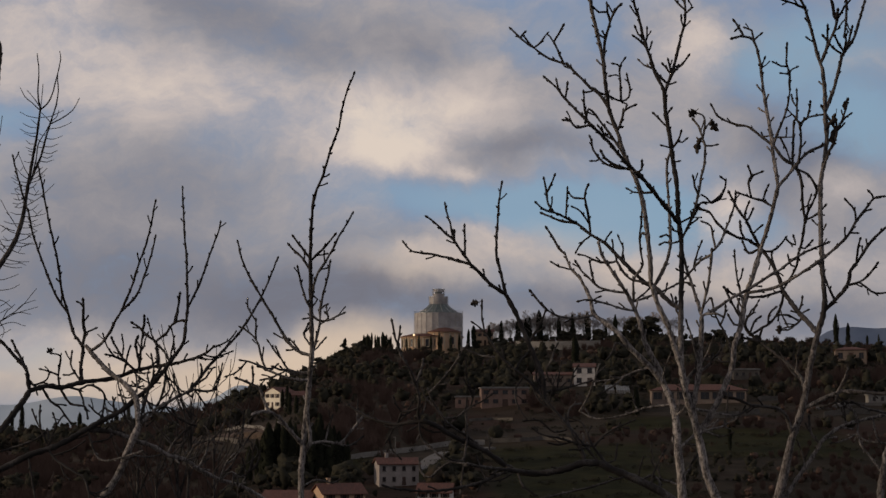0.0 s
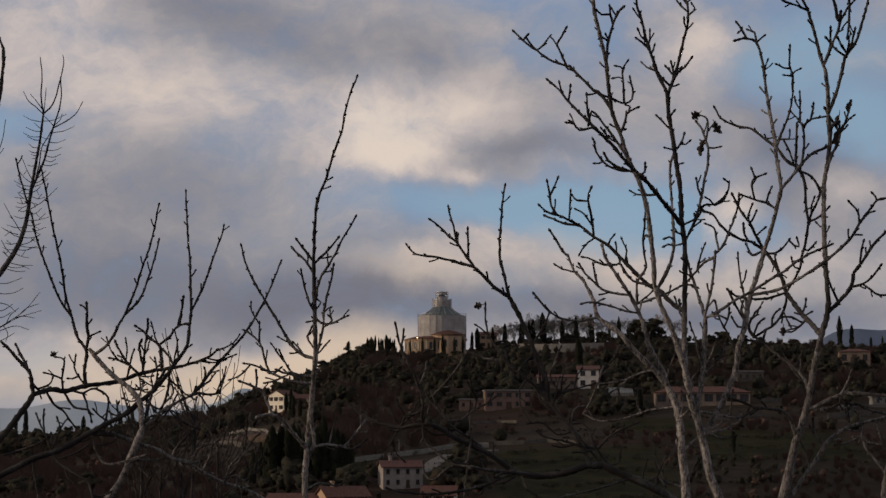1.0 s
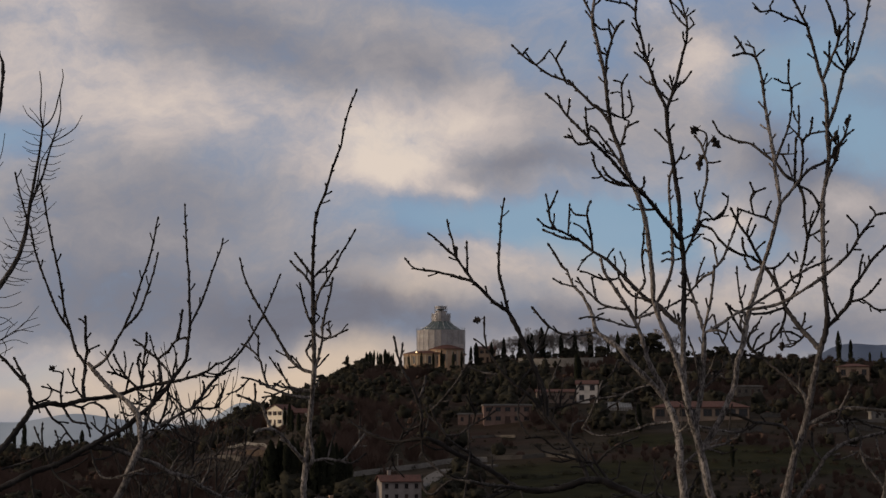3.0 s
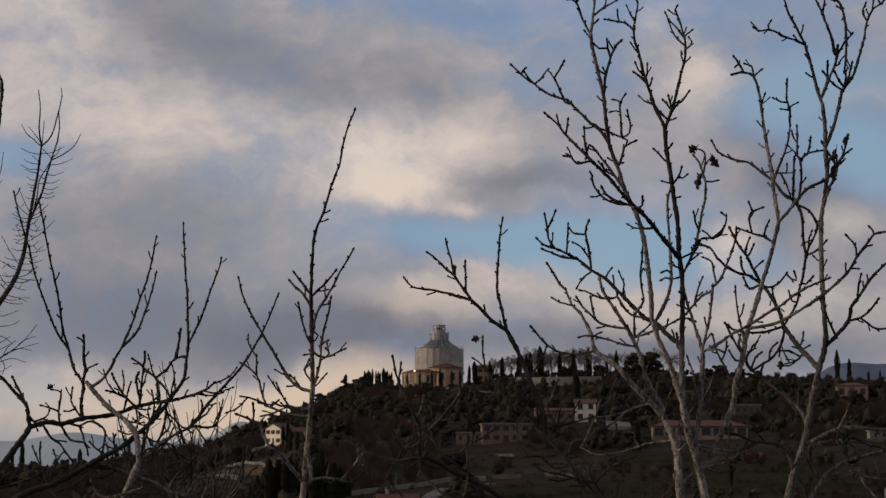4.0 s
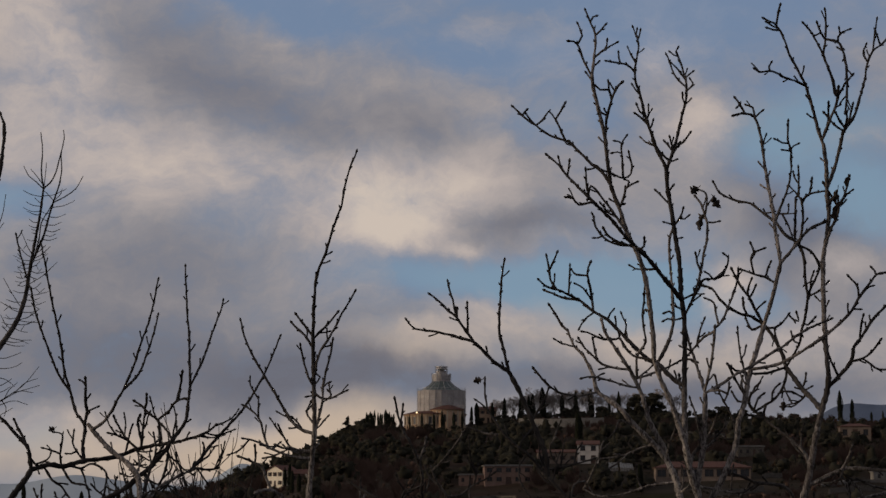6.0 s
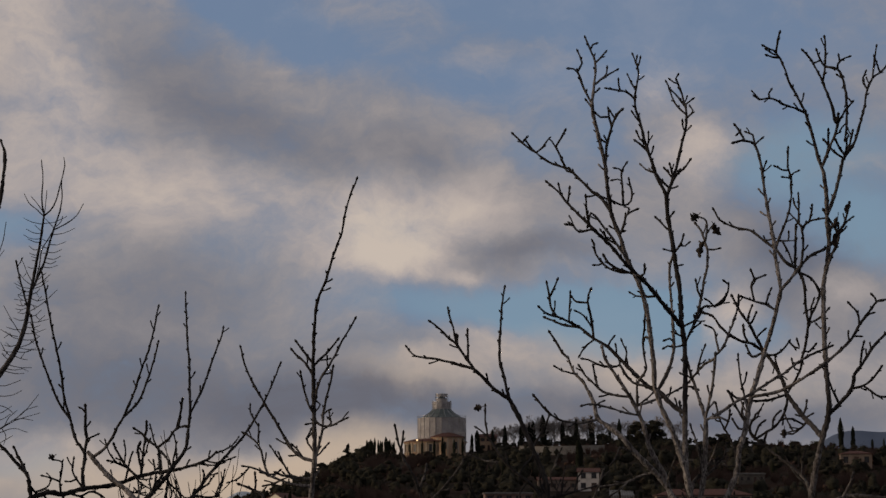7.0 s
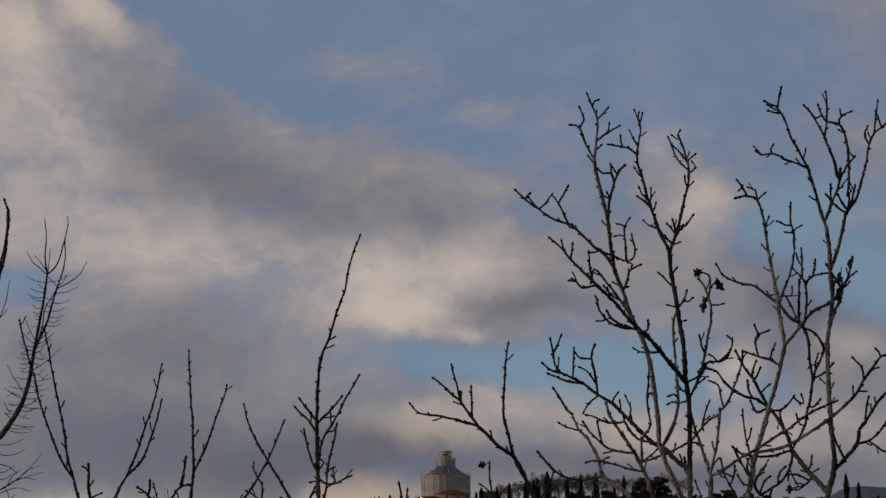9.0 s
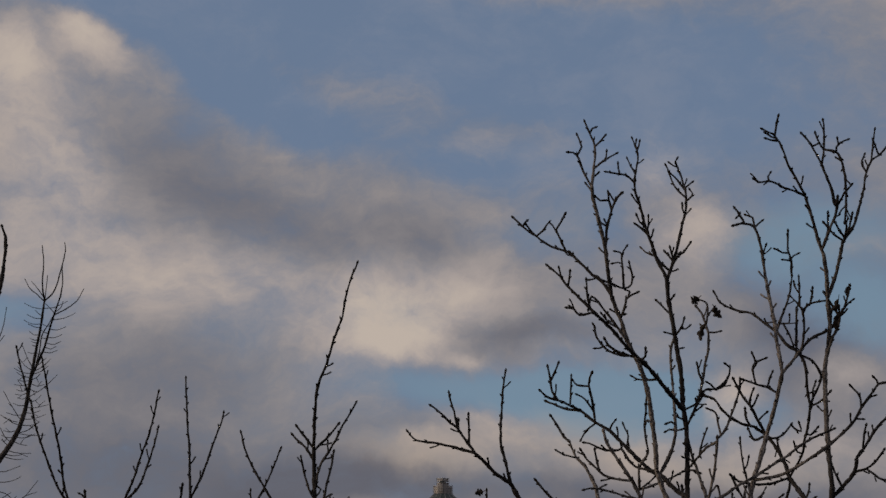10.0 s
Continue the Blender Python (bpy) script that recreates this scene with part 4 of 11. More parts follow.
house("small house with a red tiled roof beside the lane", -1.8, 478.0, 8.1, 8, 3.8, -6, WHITE_WALL, ROOF_TILE, "gable", 2.0, 3, 2, floor_z=-19.7)
house("long brown house with a pale flat roof edge", 22.5, 710.0, 17.4, 10, 6.6, 3, BRICK_WALL, GREY_ROOF, "flat", 1.0, 5, 2, floor_z=6.8, shutters=False, opening=(2.0, 1.5))
house("low brown annex with a flat roof", 9.2, 713.5, 9.2, 9, 3.8, 0, BRICK_WALL, GREY_ROOF, "flat", 1.0, 3, 1, floor_z=6.4, shutters=False)
house("white block of a villa with a red tiled roof", 56.8, 773.0, 8.4, 9, 7.7, -4, WHITE_WALL, ROOF_TILE, "gable", 1.4, 2, 2, floor_z=15.3, shutters=False, opening=(2.0, 2.0))
house("lower white wing with a tiled roof", 44.5, 774.5, 15.9, 8, 4.5, 0, TAN_WALL, ROOF_TILE, "gable", 1.0, 4, 1, floor_z=15.4, door=False)
# wide dark panes stand in for the shade inside this villa's open loggia
house("wide villa with a long red tiled roof", 93.0, 703.5, 34.0, 13, 4.9, -3, TAN_WALL, ROOF_TILE, "hip", 2.4, 8, 1, floor_z=7.6, shutters=False, door=False, opening=(3.2, 2.6))
house("tan villa among cypresses near the crest", 187.0, 883.0, 13.9, 10, 6.2, -8, TAN_WALL, ROOF_TILE, "hip", 1.6, 3, 1, floor_z=27.6, shutters=False, opening=(2.2, 2.8))
house("pink house beside the church", 21.4, 998.5, 8.8, 9, 7.0, 5, OCHRE_WALL, ROOF_TILE, "gable", 1.4, 3, 2, floor_z=40.4)
house("grey house with a low roof on the terraces", 125.5, 799.0, 10.8, 8, 4.0, 0, STONE, GREY_ROOF, "flat", 1, 4, 1, floor_z=18.6, shutters=False)
house("pale shed on the terraces", 160.4, 707.0, 9.1, 8, 3.3, 0, PALE_STONE, GREY_ROOF, "flat", 1, 3, 1, floor_z=7.6, shutters=False, door=False)
terrace_wall("long pale stone retaining wall below the crest", [(36, 952), (49, 943), (65, 940), (77, 940)], 4.2, 0.7, PALE_STONE)
terrace_wall("pale wall along the lane", [(-27, 568), (-18, 578), (-8, 586), (3, 600), (13, 600)], 1.5, 0.7, PALE_STONE)
terrace_wall("broken stone wall on the sunny bank", [(-84, 746), (-76, 734), (-66, 703), (-55, 654)], 1.1, 0.7, PALE_STONE)
terrace_wall("stone wall on the bank", [(-90, 678), (-82, 677), (-69, 650)], 1.6, 0.7, STONE)
terrace_wall("terrace wall among bushes", [(90, 890), (109, 888), (131, 883), (147, 884)], 2.4, 0.7, STONE)
terrace_wall("terrace wall below the bare slope", [(9, 667), (17, 672), (24, 664)], 0.9, 0.7, STONE)
terrace_wall("low terrace wall", [(90, 650), (99, 652), (109, 664)], 2.0, 0.7, STONE)
terrace_wall("terrace wall by the villa", [(114, 698), (128, 718), (139, 734)], 1.6, 0.7, STONE)
terrace_wall("low terrace wall in the field", [(15, 604), (24, 602), (31, 604), (40, 598)], 1.3, 0.7, STONE)
terrace_wall("terrace wall", [(129, 653), (140, 666), (148, 668)], 1.8, 0.7, STONE)
terrace_wall("terrace wall near the crest", [(119, 952), (142, 954), (170, 968)], 1.8, 0.7, STONE)
lane("pale lane climbing past the farmhouse", [(-13, 532), (-6, 550), (-2, 572), (3, 584), (15, 590)], 5.0)
lane("pale track along a terrace", [(128, 674), (145, 700), (158, 703), (168, 702)], 6.0)
lane("bare brown earth bank catching the light", [(-84, 662), (-75, 672), (-67, 676), (-53, 641)], 9.0, "earth_bank", EARTH)
lane("narrow track across the hill", [(-35, 640), (-20, 654), (-5, 657), (9, 656)], 3.0)
greenhouse(63.5, 741.5, 4.8, 5.0, 2.6)
greenhouse(69.0, 737.5, 4.8, 5.0, 2.6)
lamp_post(-14.0, 568.0, 6.3)
sanctuary(-2.3, 985.0, 37.1)
crest_row = [
    (-40, 992, 7.0), (-38, 992, 7.4), (-35, 992, 7.9), (-33, 992, 7.0), (-30, 992, 7.4), (-28, 992, 6.6), (-41, 992, 7.9), (-39, 992, 8.3),
    (-37, 992, 8.8), (-34, 992, 7.4), (-31, 992, 9.2), (-29, 992, 7.9), (-27, 992, 7.0), (-22, 961, 6.2), (-18, 961, 8.6), (-12, 961, 9.6),
    (-6, 961, 9.2), (-2, 961, 11.0), (-1, 961, 8.9), (4, 961, 9.6), (8, 961, 9.9),
]
east_row = [
    (13, 992, 9.1), (16, 992, 10.8), (24, 992, 10.1), (30, 992, 11.4), (39, 992, 12.0), (43, 992, 12.2), (45, 992, 12.8), (50, 992, 16.0),
    (60, 992, 12.6), (67, 992, 13.4), (75, 992, 14.1), (89, 992, 12.4), (84, 992, 8.5), (94, 992, 7.8), (203, 992, 15.4), (209, 992, 11.4),
    (219, 992, 5.6), (225, 992, 6.2),
]
hill_row = [
    (58, 846, 13.7), (59, 850, 12.3), (-84, 994, 5.6), (-81, 994, 4.9), (-78, 987, 4.6), (-75, 976, 3.9), (-59, 739, 8.5), (-55, 723, 7.1),
    (-222, 994, 9.8), (-218, 998, 13.1), (-183, 971, 9.3), (-160, 944, 10.6), (-150, 920, 10.3), (-172, 971, 7.0), (-36, 529, 14.8), (-34, 530, 17.1),
    (-31, 531, 14.3), (-30, 532, 13.7), (-29, 532, 12.3), (-40, 543, 11.6), (-28, 536, 9.7), (-36, 542, 14.3), (-32, 531, 14.0), (-38, 538, 14.2),
    (-50, 536, 13.0), (-48, 532, 15.5), (-46, 534, 16.0), (-44, 531, 14.5), (-42, 533, 15.0), (-52, 541, 11.0), (-47, 540, 13.5), (-54, 538, 9.5), (-65, 780, 8.0), (-63, 778, 9.0), (-27, 545, 8.0), (-42, 545, 13.0),
    (94, 701, 5.1), (137, 811, 7.5), (150, 880, 8.1), (85, 699, 6.0), (66, 658, 9.8), (85, 572, 7.5), (18, 816, 7.0), (24, 824, 5.4),
]
evergreen("dark spreading conifer at the shoulder of the hill", -50.0, 978, 11.5, 10.0, 0, True)
evergreen("broad dark evergreen on the crest", 106.0, 985, 12.4, 13.0, 1)
evergreen("dark evergreen on the crest", 97.9, 985, 11.9, 11.6, 2)
evergreen("round evergreen on the crest", 141.3, 985, 6.7, 9.8, 3)
evergreen("round evergreen on the crest", 150.9, 985, 5.2, 8.3, 4)
evergreen("low evergreen among the bare trees", 62.6, 985, 5.8, 9.3, 5)
evergreen("low evergreen among the bare trees", 79.9, 985, 5.8, 9.3, 6)
evergreen("dark evergreen near the church", 17.6, 985, 3.6, 5.0, 7)
evergreen("round evergreen on the crest", 135.0, 985, 4.6, 7.4, 8)
evergreen("low evergreen on the crest", 161.0, 985, 4.1, 6.5, 9)
evergreen("low evergreen on the crest", 178.4, 985, 3.5, 5.6, 10)
evergreen("low evergreen on the crest", 189.9, 985, 4.1, 6.5, 11)
spots = [
    (27, 1004, 12.9),
    (31, 994, 11.7),
    (35, 994, 13.4),
    (45, 994, 17.8),
    (49, 994, 15.8),
    (54, 994, 13.4),
    (59, 994, 15.8),
    (63, 994, 14.6),
    (73, 994, 16.7),
    (76, 994, 14.9),
    (97, 994, 13.4),
    (119, 994, 12.9),
    (111, 994, 15.8),
    (81, 994, 12.0),
    (22, 1006, 10.5), (28, 1004, 12.0), (39, 996, 13.0), (42, 998, 15.0), (51, 997, 14.5), (56, 996, 15.0), (66, 996, 15.5), (69, 998, 15.8), (86, 996, 12.5), (92, 997, 12.8), (104, 996, 13.0),
]
kinds = [cypress(8.0, 2.0, 1), cypress(8.0, 2.4, 2), cypress(8.0, 1.7, 3)]
for i, (x, y, h) in enumerate(crest_row + east_row + hill_row):
    if i < len(kinds):
        kinds[i].location, kinds[i].scale = (x, y, ground(x, y)), (h / 8 * 0.75, h / 8 * 0.75, h / 8)
    else:
        k, slim = kinds[i % 3], 0.9 if -45 < x < -25 else 0.66 if y == 961 else 1.0
        copy_thing(k, Matrix.Translation((x, y, ground(x, y))) @ pose(0, 0, 0, 1.5 * math.sin(5 * i), 1.5 * math.cos(7 * i), 47 * i) @ Matrix.Diagonal((slim * h / 8 / k.scale.x, slim * h / 8 / k.scale.y, h / 8 / k.scale.z, 1)))
bare = [far_bare_tree(10.0, 4), far_bare_tree(10.0, 9)]
for i, (x, y, h) in enumerate(spots):
    if i < 2:
        bare[i].location, bare[i].scale = (x, y, ground(x, y)), (h / 10,) * 3
    else:
        k = bare[i % 2]
        copy_thing(k, Matrix.Translation((x, y, ground(x, y))) @ pose(0, 0, 0, 0, 0, 61 * i) @ Matrix.Diagonal((h / 10 / k.scale.x, h / 10 / k.scale.y, h / 10 / k.scale.z, 1)))

# woods, olive groves and scrub that clothe the hill
woods, scrub, bare_wood = Mesh(), Mesh(), Mesh()
pick = random.Random(21)
def wood_tree(m, x, y, z, tall, wide):
    """A crown of a few boughs, ragged with leaf sprays at its edge."""
    bough(m, x, y, z + tall * 0.45, wide * 0.30, tall * 0.36)
    for _ in range(2 if tall < 3.5 else 4):
        a, up = leafy.uniform(0, 6.28), leafy.uniform(0.3, 0.82)
        out = wide * leafy.uniform(0.16, 0.38) * (1.15 - 0.6 * up)
        size = leafy.uniform(0.14, 0.25)
        bough(m, x + out * math.cos(a), y + out * math.sin(a), z + tall * up, wide * size * 0.8, tall * size * 0.6)
        clump(m, x + out * math.cos(a), y + out * math.sin(a), z + tall * up, wide * size * 1.15, tall * size * 0.95, 26, 0.15 + tall * 0.012)
    clump(m, x, y, z + tall * 0.5, wide * 0.5, tall * 0.5, 30 + int(tall * 6), 0.13 + tall * 0.012)


def twig_tree(m, x, y, z, tall, wide):
    """A leafless bush: slim upright shoots that fan out."""
    count = 40 + int(tall * 14)
    a = leafy.uniform(0, 6.28, count)
    foot = np.stack([x + 0.12 * wide * np.cos(a), y + 0.12 * wide * np.sin(a), np.full(count, z)], 1)
    reach = wide * 0.5 * np.sqrt(leafy.uniform(0.02, 1, count))
    head = np.stack([x + reach * np.cos(a), y + reach * np.sin(a), z + tall * leafy.uniform(0.45, 1.0, count)], 1)
    mid = (foot + head) / 2 + leafy.normal(size=(count, 3)) * 0.1 * wide
    thick = leafy.uniform(0.05, 0.11, count)[:, None] * np.array((1.0, 0.3, 0.0))
    k = len(m.v)
    m.v.extend(map(tuple, np.stack([foot, mid - thick, head, mid + thick], 1).reshape(-1, 3).tolist()))
    m.f.extend([(k + 4 * i, k + 4 * i + 1, k + 4 * i + 2, k + 4 * i + 3) for i in range(count)])


# brown leafless slopes: centre, half size
BROWN = [(-24, 605, 16, 38), (30, 655, 16, 45), (-92, 580, 36, 90), (-140, 700, 40, 90), (-78, 640, 22, 30), (80, 600, 30, 22), (120, 640, 24, 20), (105, 545, 62, 65)]
placed = 0
while placed < 4600:
    y = 400 + 600 * pick.random() ** 0.8
    x = (pick.random() * 2 - 1) * (0.27 * y)
    if keep_clear(x, y) or turf(x, y) > 0.45 and pick.random() < 0.93:
        continue
    cover = noise.noise(Vector((x * 0.013, y * 0.010, 0.3))) + 0.5 * noise.noise(Vector((x * 0.045, y * 0.035, 4.0)))
    thick = 0.45 if x < -45 * y / 1000 - 20 else 0.4 if y > 860 else 0.1
    if cover + thick < -0.3 + 0.25 * pick.random():
        continue
    tall = pick.uniform(1.4, 4.5) if pick.random() < 0.6 else pick.uniform(4.5, 8.5)
    if y > 930 and not -70 < x < -40:
        tall = min(tall, 4.0)
    if -96 < x < -50 and 570 < y < 745:
        tall = min(tall, 1.7)
    if y < 620 and x > 20:
        tall = min(tall, 2.6)
    if any(cx - rx < x < cx + rx and cy - ry - 25 < y < cy for cx, cy, rx, ry in YARDS):
        tall = min(tall, 2.2)
    wide = tall * pick.uniform(0.7, 1.15)
    z = ground(x, y)
    brown = any(abs(x - cx) < rx and abs(y - cy) < ry for cx, cy, rx, ry in BROWN)
    dry = noise.noise(Vector((x * 0.02, y * 0.016, 15.0))) + 0.25 * pick.uniform(-1, 1) + (0.55 if brown else 0.0)
    if dry > 0.30:
        twig_tree(bare_wood, x, y, z, tall, wide)
    elif dry > 0.14:
        wood_tree(scrub, x, y, z, min(tall, 2.6), min(wide, 3.0))
    else:
        wood_tree(woods, x, y, z, tall, wide)
    placed += 1
# hedge that closes the crest under the bare trees
for k in range(34):
    x = 24 + 2.7 * k + pick.uniform(-0.8, 0.8)
    wood_tree(woods, x, 987 + pick.uniform(-2, 6), ground(x, 987), pick.uniform(3.2, 5.6), pick.uniform(3.6, 5.2))
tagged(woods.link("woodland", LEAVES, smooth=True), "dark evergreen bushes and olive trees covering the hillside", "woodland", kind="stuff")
tagged(scrub.link("scrub", SCRUB, smooth=True), "brown leafless scrub between the evergreen bushes", "scrub", kind="stuff")
tagged(bare_wood.link("thicket", SCRUB), "brown leafless thickets on the slope", "thicket", kind="stuff")

# hedges and vine rows along the terrace edges
hedges = Mesh()
placed = 0
while placed < 2800:
    y = pick.uniform(420, 990)
    x = (pick.random() * 2 - 1) * 0.26 * y
    u = y / 24 + 0.5 * math.sin(x * 0.018) + 0.3 * math.sin(x * 0.041 + 2)
    if abs((u - math.floor(u)) - 0.62) > 0.13 or noise.noise(Vector((x * 0.02, y * 0.02, 9.0))) < -0.25:
        continue
    if any(abs(x - cx) < rx and abs(y - cy) < ry for cx, cy, rx, ry in YARDS):
        continue
    tall = pick.uniform(0.5, 1.5)
    clump(hedges, x, y, ground(x, y) + tall * 0.4, tall * pick.uniform(0.6, 1.5), tall * 0.55, 46, 0.2)
    placed += 1
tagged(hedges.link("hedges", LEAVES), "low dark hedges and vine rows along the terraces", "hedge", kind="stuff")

# ---------- the bare trees close by ----------
near_trees = {}

tree = near_trees["B"] = thing("bare_tree", "low leafless fruit tree with dark budded branches", "tree", (-2.07, 11.00, -3.30))
branch(tree, "trunk", 0.0466, 0.0280, (0.25, 0.25), [(-2.067, 11.000, -3.450), (-2.130, 11.000, -0.776), (-2.309, 11.000, 0.314), (-2.576, 11.000, 0.914)])
branch(tree, "limb", 0.0280, 0.0198, (0.25, 1.00), [(-2.576, 11.000, 0.914), (-2.710, 11.000, 1.168), (-2.616, 11.000, 1.289)])
branch(tree, "limb", 0.0186, 0.0130, (1.00, 1.00), [(-2.616, 11.000, 1.289), (-2.524, 11.014, 1.321), (-2.370, 11.038, 1.401), (-2.214, 11.061, 1.455), (-2.058, 11.086, 1.545), (-1.933, 11.106, 1.616), (-1.854, 11.118, 1.658), (-1.760, 11.135, 1.740)])
branch(tree, "limb", 0.0130, 0.0081, (1.00, 1.00), [(-1.760, 11.135, 1.740), (-1.699, 11.157, 1.796), (-1.654, 11.177, 1.852), (-1.617, 11.192, 1.895), (-1.587, 11.208, 1.951), (-1.547, 11.226, 2.004), (-1.517, 11.242, 2.061), (-1.510, 11.259, 2.128), (-1.503, 11.290, 2.252)])
branch(tree, "twig", 0.0081, 0.0049, (1.00, 1.00), [(-1.502, 11.287, 2.252), (-1.514, 11.335, 2.416), (-1.524, 11.375, 2.553), (-1.541, 11.414, 2.692), (-1.555, 11.452, 2.831), (-1.569, 11.496, 2.994)])
branch(tree, "twig", 0.0073, 0.0049, (1.00, 1.00), [(-1.502, 11.285, 2.259), (-1.466, 11.329, 2.348), (-1.429, 11.378, 2.452), (-1.383, 11.454, 2.628), (-1.355, 11.492, 2.716), (-1.342, 11.521, 2.787)])
branch(tree, "limb", 0.0198, 0.0153, (0.74, 1.00), [(-2.710, 11.000, 1.168), (-2.695, 11.052, 1.359), (-2.640, 11.083, 1.455), (-2.552, 11.118, 1.545), (-2.489, 11.147, 1.633), (-2.437, 11.172, 1.708), (-2.403, 11.191, 1.773)])
branch(tree, "limb", 0.0147, 0.0120, (1.00, 1.00), [(-2.403, 11.190, 1.773), (-2.305, 11.241, 1.804), (-2.230, 11.277, 1.794), (-2.125, 11.329, 1.825), (-1.955, 11.408, 1.850), (-1.847, 11.459, 1.895)])
branch(tree, "limb", 0.0120, 0.0065, (1.00, 1.00), [(-1.845, 11.445, 1.895), (-1.719, 11.390, 1.917), (-1.595, 11.334, 1.932), (-1.453, 11.268, 1.966), (-1.383, 11.232, 1.995), (-1.341, 11.206, 2.027)])
branch(tree, "limb", 0.0120, 0.0081, (1.00, 1.00), [(-2.403, 11.190, 1.773), (-2.414, 11.188, 1.839), (-2.427, 11.185, 1.904), (-2.494, 11.182, 1.976), (-2.544, 11.179, 2.035), (-2.593, 11.176, 2.081)])
branch(tree, "twig", 0.0097, 0.0065, (1.00, 1.00), [(-2.427, 11.184, 1.904), (-2.466, 11.218, 1.971), (-2.490, 11.236, 2.005), (-2.524, 11.265, 2.062)])
branch(tree, "twig", 0.0081, 0.0057, (1.00, 1.00), [(-2.416, 11.187, 1.851), (-2.387, 11.202, 1.813), (-2.356, 11.215, 1.787)])
branch(tree, "limb", 0.0109, 0.0081, (1.00, 1.00), [(-2.124, 11.324, 1.825), (-2.139, 11.361, 1.916), (-2.139, 11.408, 2.034), (-2.202, 11.447, 2.120), (-2.238, 11.487, 2.223)])
branch(tree, "twig", 0.0081, 0.0049, (1.00, 1.00), [(-2.235, 11.470, 2.222), (-2.268, 11.418, 2.354), (-2.277, 11.366, 2.485), (-2.295, 11.313, 2.615), (-2.323, 11.238, 2.792), (-2.344, 11.162, 2.966), (-2.361, 11.109, 3.086)])
branch(tree, "twig", 0.0073, 0.0049, (1.00, 1.00), [(-2.236, 11.450, 2.235), (-2.307, 11.447, 2.339), (-2.359, 11.443, 2.457), (-2.411, 11.438, 2.592), (-2.457, 11.434, 2.728), (-2.482, 11.431, 2.846), (-2.517, 11.427, 2.948), (-2.560, 11.423, 3.101), (-2.577, 11.420, 3.175)])
branch(tree, "twig", 0.0097, 0.0073, (1.00, 1.00), [(-2.138, 11.398, 2.034), (-2.122, 11.377, 2.117), (-2.129, 11.359, 2.183), (-2.124, 11.338, 2.265), (-2.126, 11.328, 2.305)])
branch(tree, "twig", 0.0065, 0.0049, (1.00, 1.00), [(-2.120, 11.369, 2.116), (-2.087, 11.371, 2.130), (-2.061, 11.372, 2.143)])
branch(tree, "twig", 0.0057, 0.0049, (1.00, 1.00), [(-2.122, 11.332, 2.265), (-2.143, 11.335, 2.292), (-2.154, 11.336, 2.298)])
branch(tree, "limb", 0.0303, 0.0175, (0.25, 0.25), [(-2.576, 11.000, 0.914), (-2.128, 11.000, 0.914), (-1.939, 11.000, 1.162), (-1.845, 11.000, 1.296), (-1.783, 11.000, 1.456), (-1.736, 11.000, 1.568)])
branch(tree, "limb", 0.0159, 0.0120, (0.25, 0.25), [(-1.736, 11.000, 1.568), (-1.755, 11.066, 1.665), (-1.781, 11.122, 1.746), (-1.870, 11.197, 1.829), (-1.946, 11.252, 1.880), (-2.024, 11.315, 1.948), (-2.084, 11.366, 2.009), (-2.117, 11.395, 2.044)])
branch(tree, "twig", 0.0097, 0.0065, (0.25, 1.00), [(-2.083, 11.359, 2.009), (-2.013, 11.336, 2.055), (-1.960, 11.312, 2.120), (-1.931, 11.293, 2.179), (-1.888, 11.270, 2.245)])
branch(tree, "twig", 0.0073, 0.0049, (1.00, 1.00), [(-1.888, 11.267, 2.244), (-1.828, 11.234, 2.375), (-1.782, 11.202, 2.505), (-1.721, 11.161, 2.667), (-1.674, 11.112, 2.868)])
branch(tree, "twig", 0.0073, 0.0049, (1.00, 1.00), [(-1.895, 11.271, 2.235), (-1.815, 11.326, 2.331), (-1.775, 11.379, 2.452), (-1.742, 11.437, 2.592), (-1.726, 11.478, 2.698)])
branch(tree, "twig", 0.0081, 0.0065, (1.00, 1.00), [(-1.824, 11.425, 1.898), (-1.890, 11.446, 1.952), (-1.952, 11.472, 2.037), (-1.979, 11.486, 2.088)])
branch(tree, "twig", 0.0073, 0.0057, (1.00, 1.00), [(-1.888, 11.433, 1.951), (-1.941, 11.412, 1.977), (-1.989, 11.395, 1.990)])
branch(tree, "twig", 0.0081, 0.0065, (1.00, 1.00), [(-1.804, 11.417, 1.901), (-1.799, 11.460, 2.053), (-1.797, 11.484, 2.138), (-1.859, 11.504, 2.183)])
branch(tree, "twig", 0.0081, 0.0065, (1.00, 1.00), [(-1.795, 11.468, 2.138), (-1.783, 11.456, 2.171), (-1.781, 11.441, 2.214)])
branch(tree, "twig", 0.0081, 0.0065, (1.00, 1.00), [(-1.801, 11.415, 1.932), (-1.828, 11.429, 2.052), (-1.819, 11.433, 2.092)])
branch(tree, "twig", 0.0065, 0.0049, (1.00, 1.00), [(-1.898, 11.423, 1.873), (-1.869, 11.381, 1.983), (-1.850, 11.361, 2.032)])
branch(tree, "twig", 0.0097, 0.0065, (1.00, 1.00), [(-1.684, 11.374, 1.921), (-1.698, 11.417, 2.018), (-1.712, 11.439, 2.069), (-1.760, 11.463, 2.104), (-1.797, 11.484, 2.138)])
branch(tree, "twig", 0.0081, 0.0065, (1.00, 1.00), [(-1.712, 11.439, 2.069), (-1.637, 11.379, 2.117), (-1.616, 11.351, 2.149), (-1.572, 11.314, 2.180), (-1.513, 11.274, 2.188)])
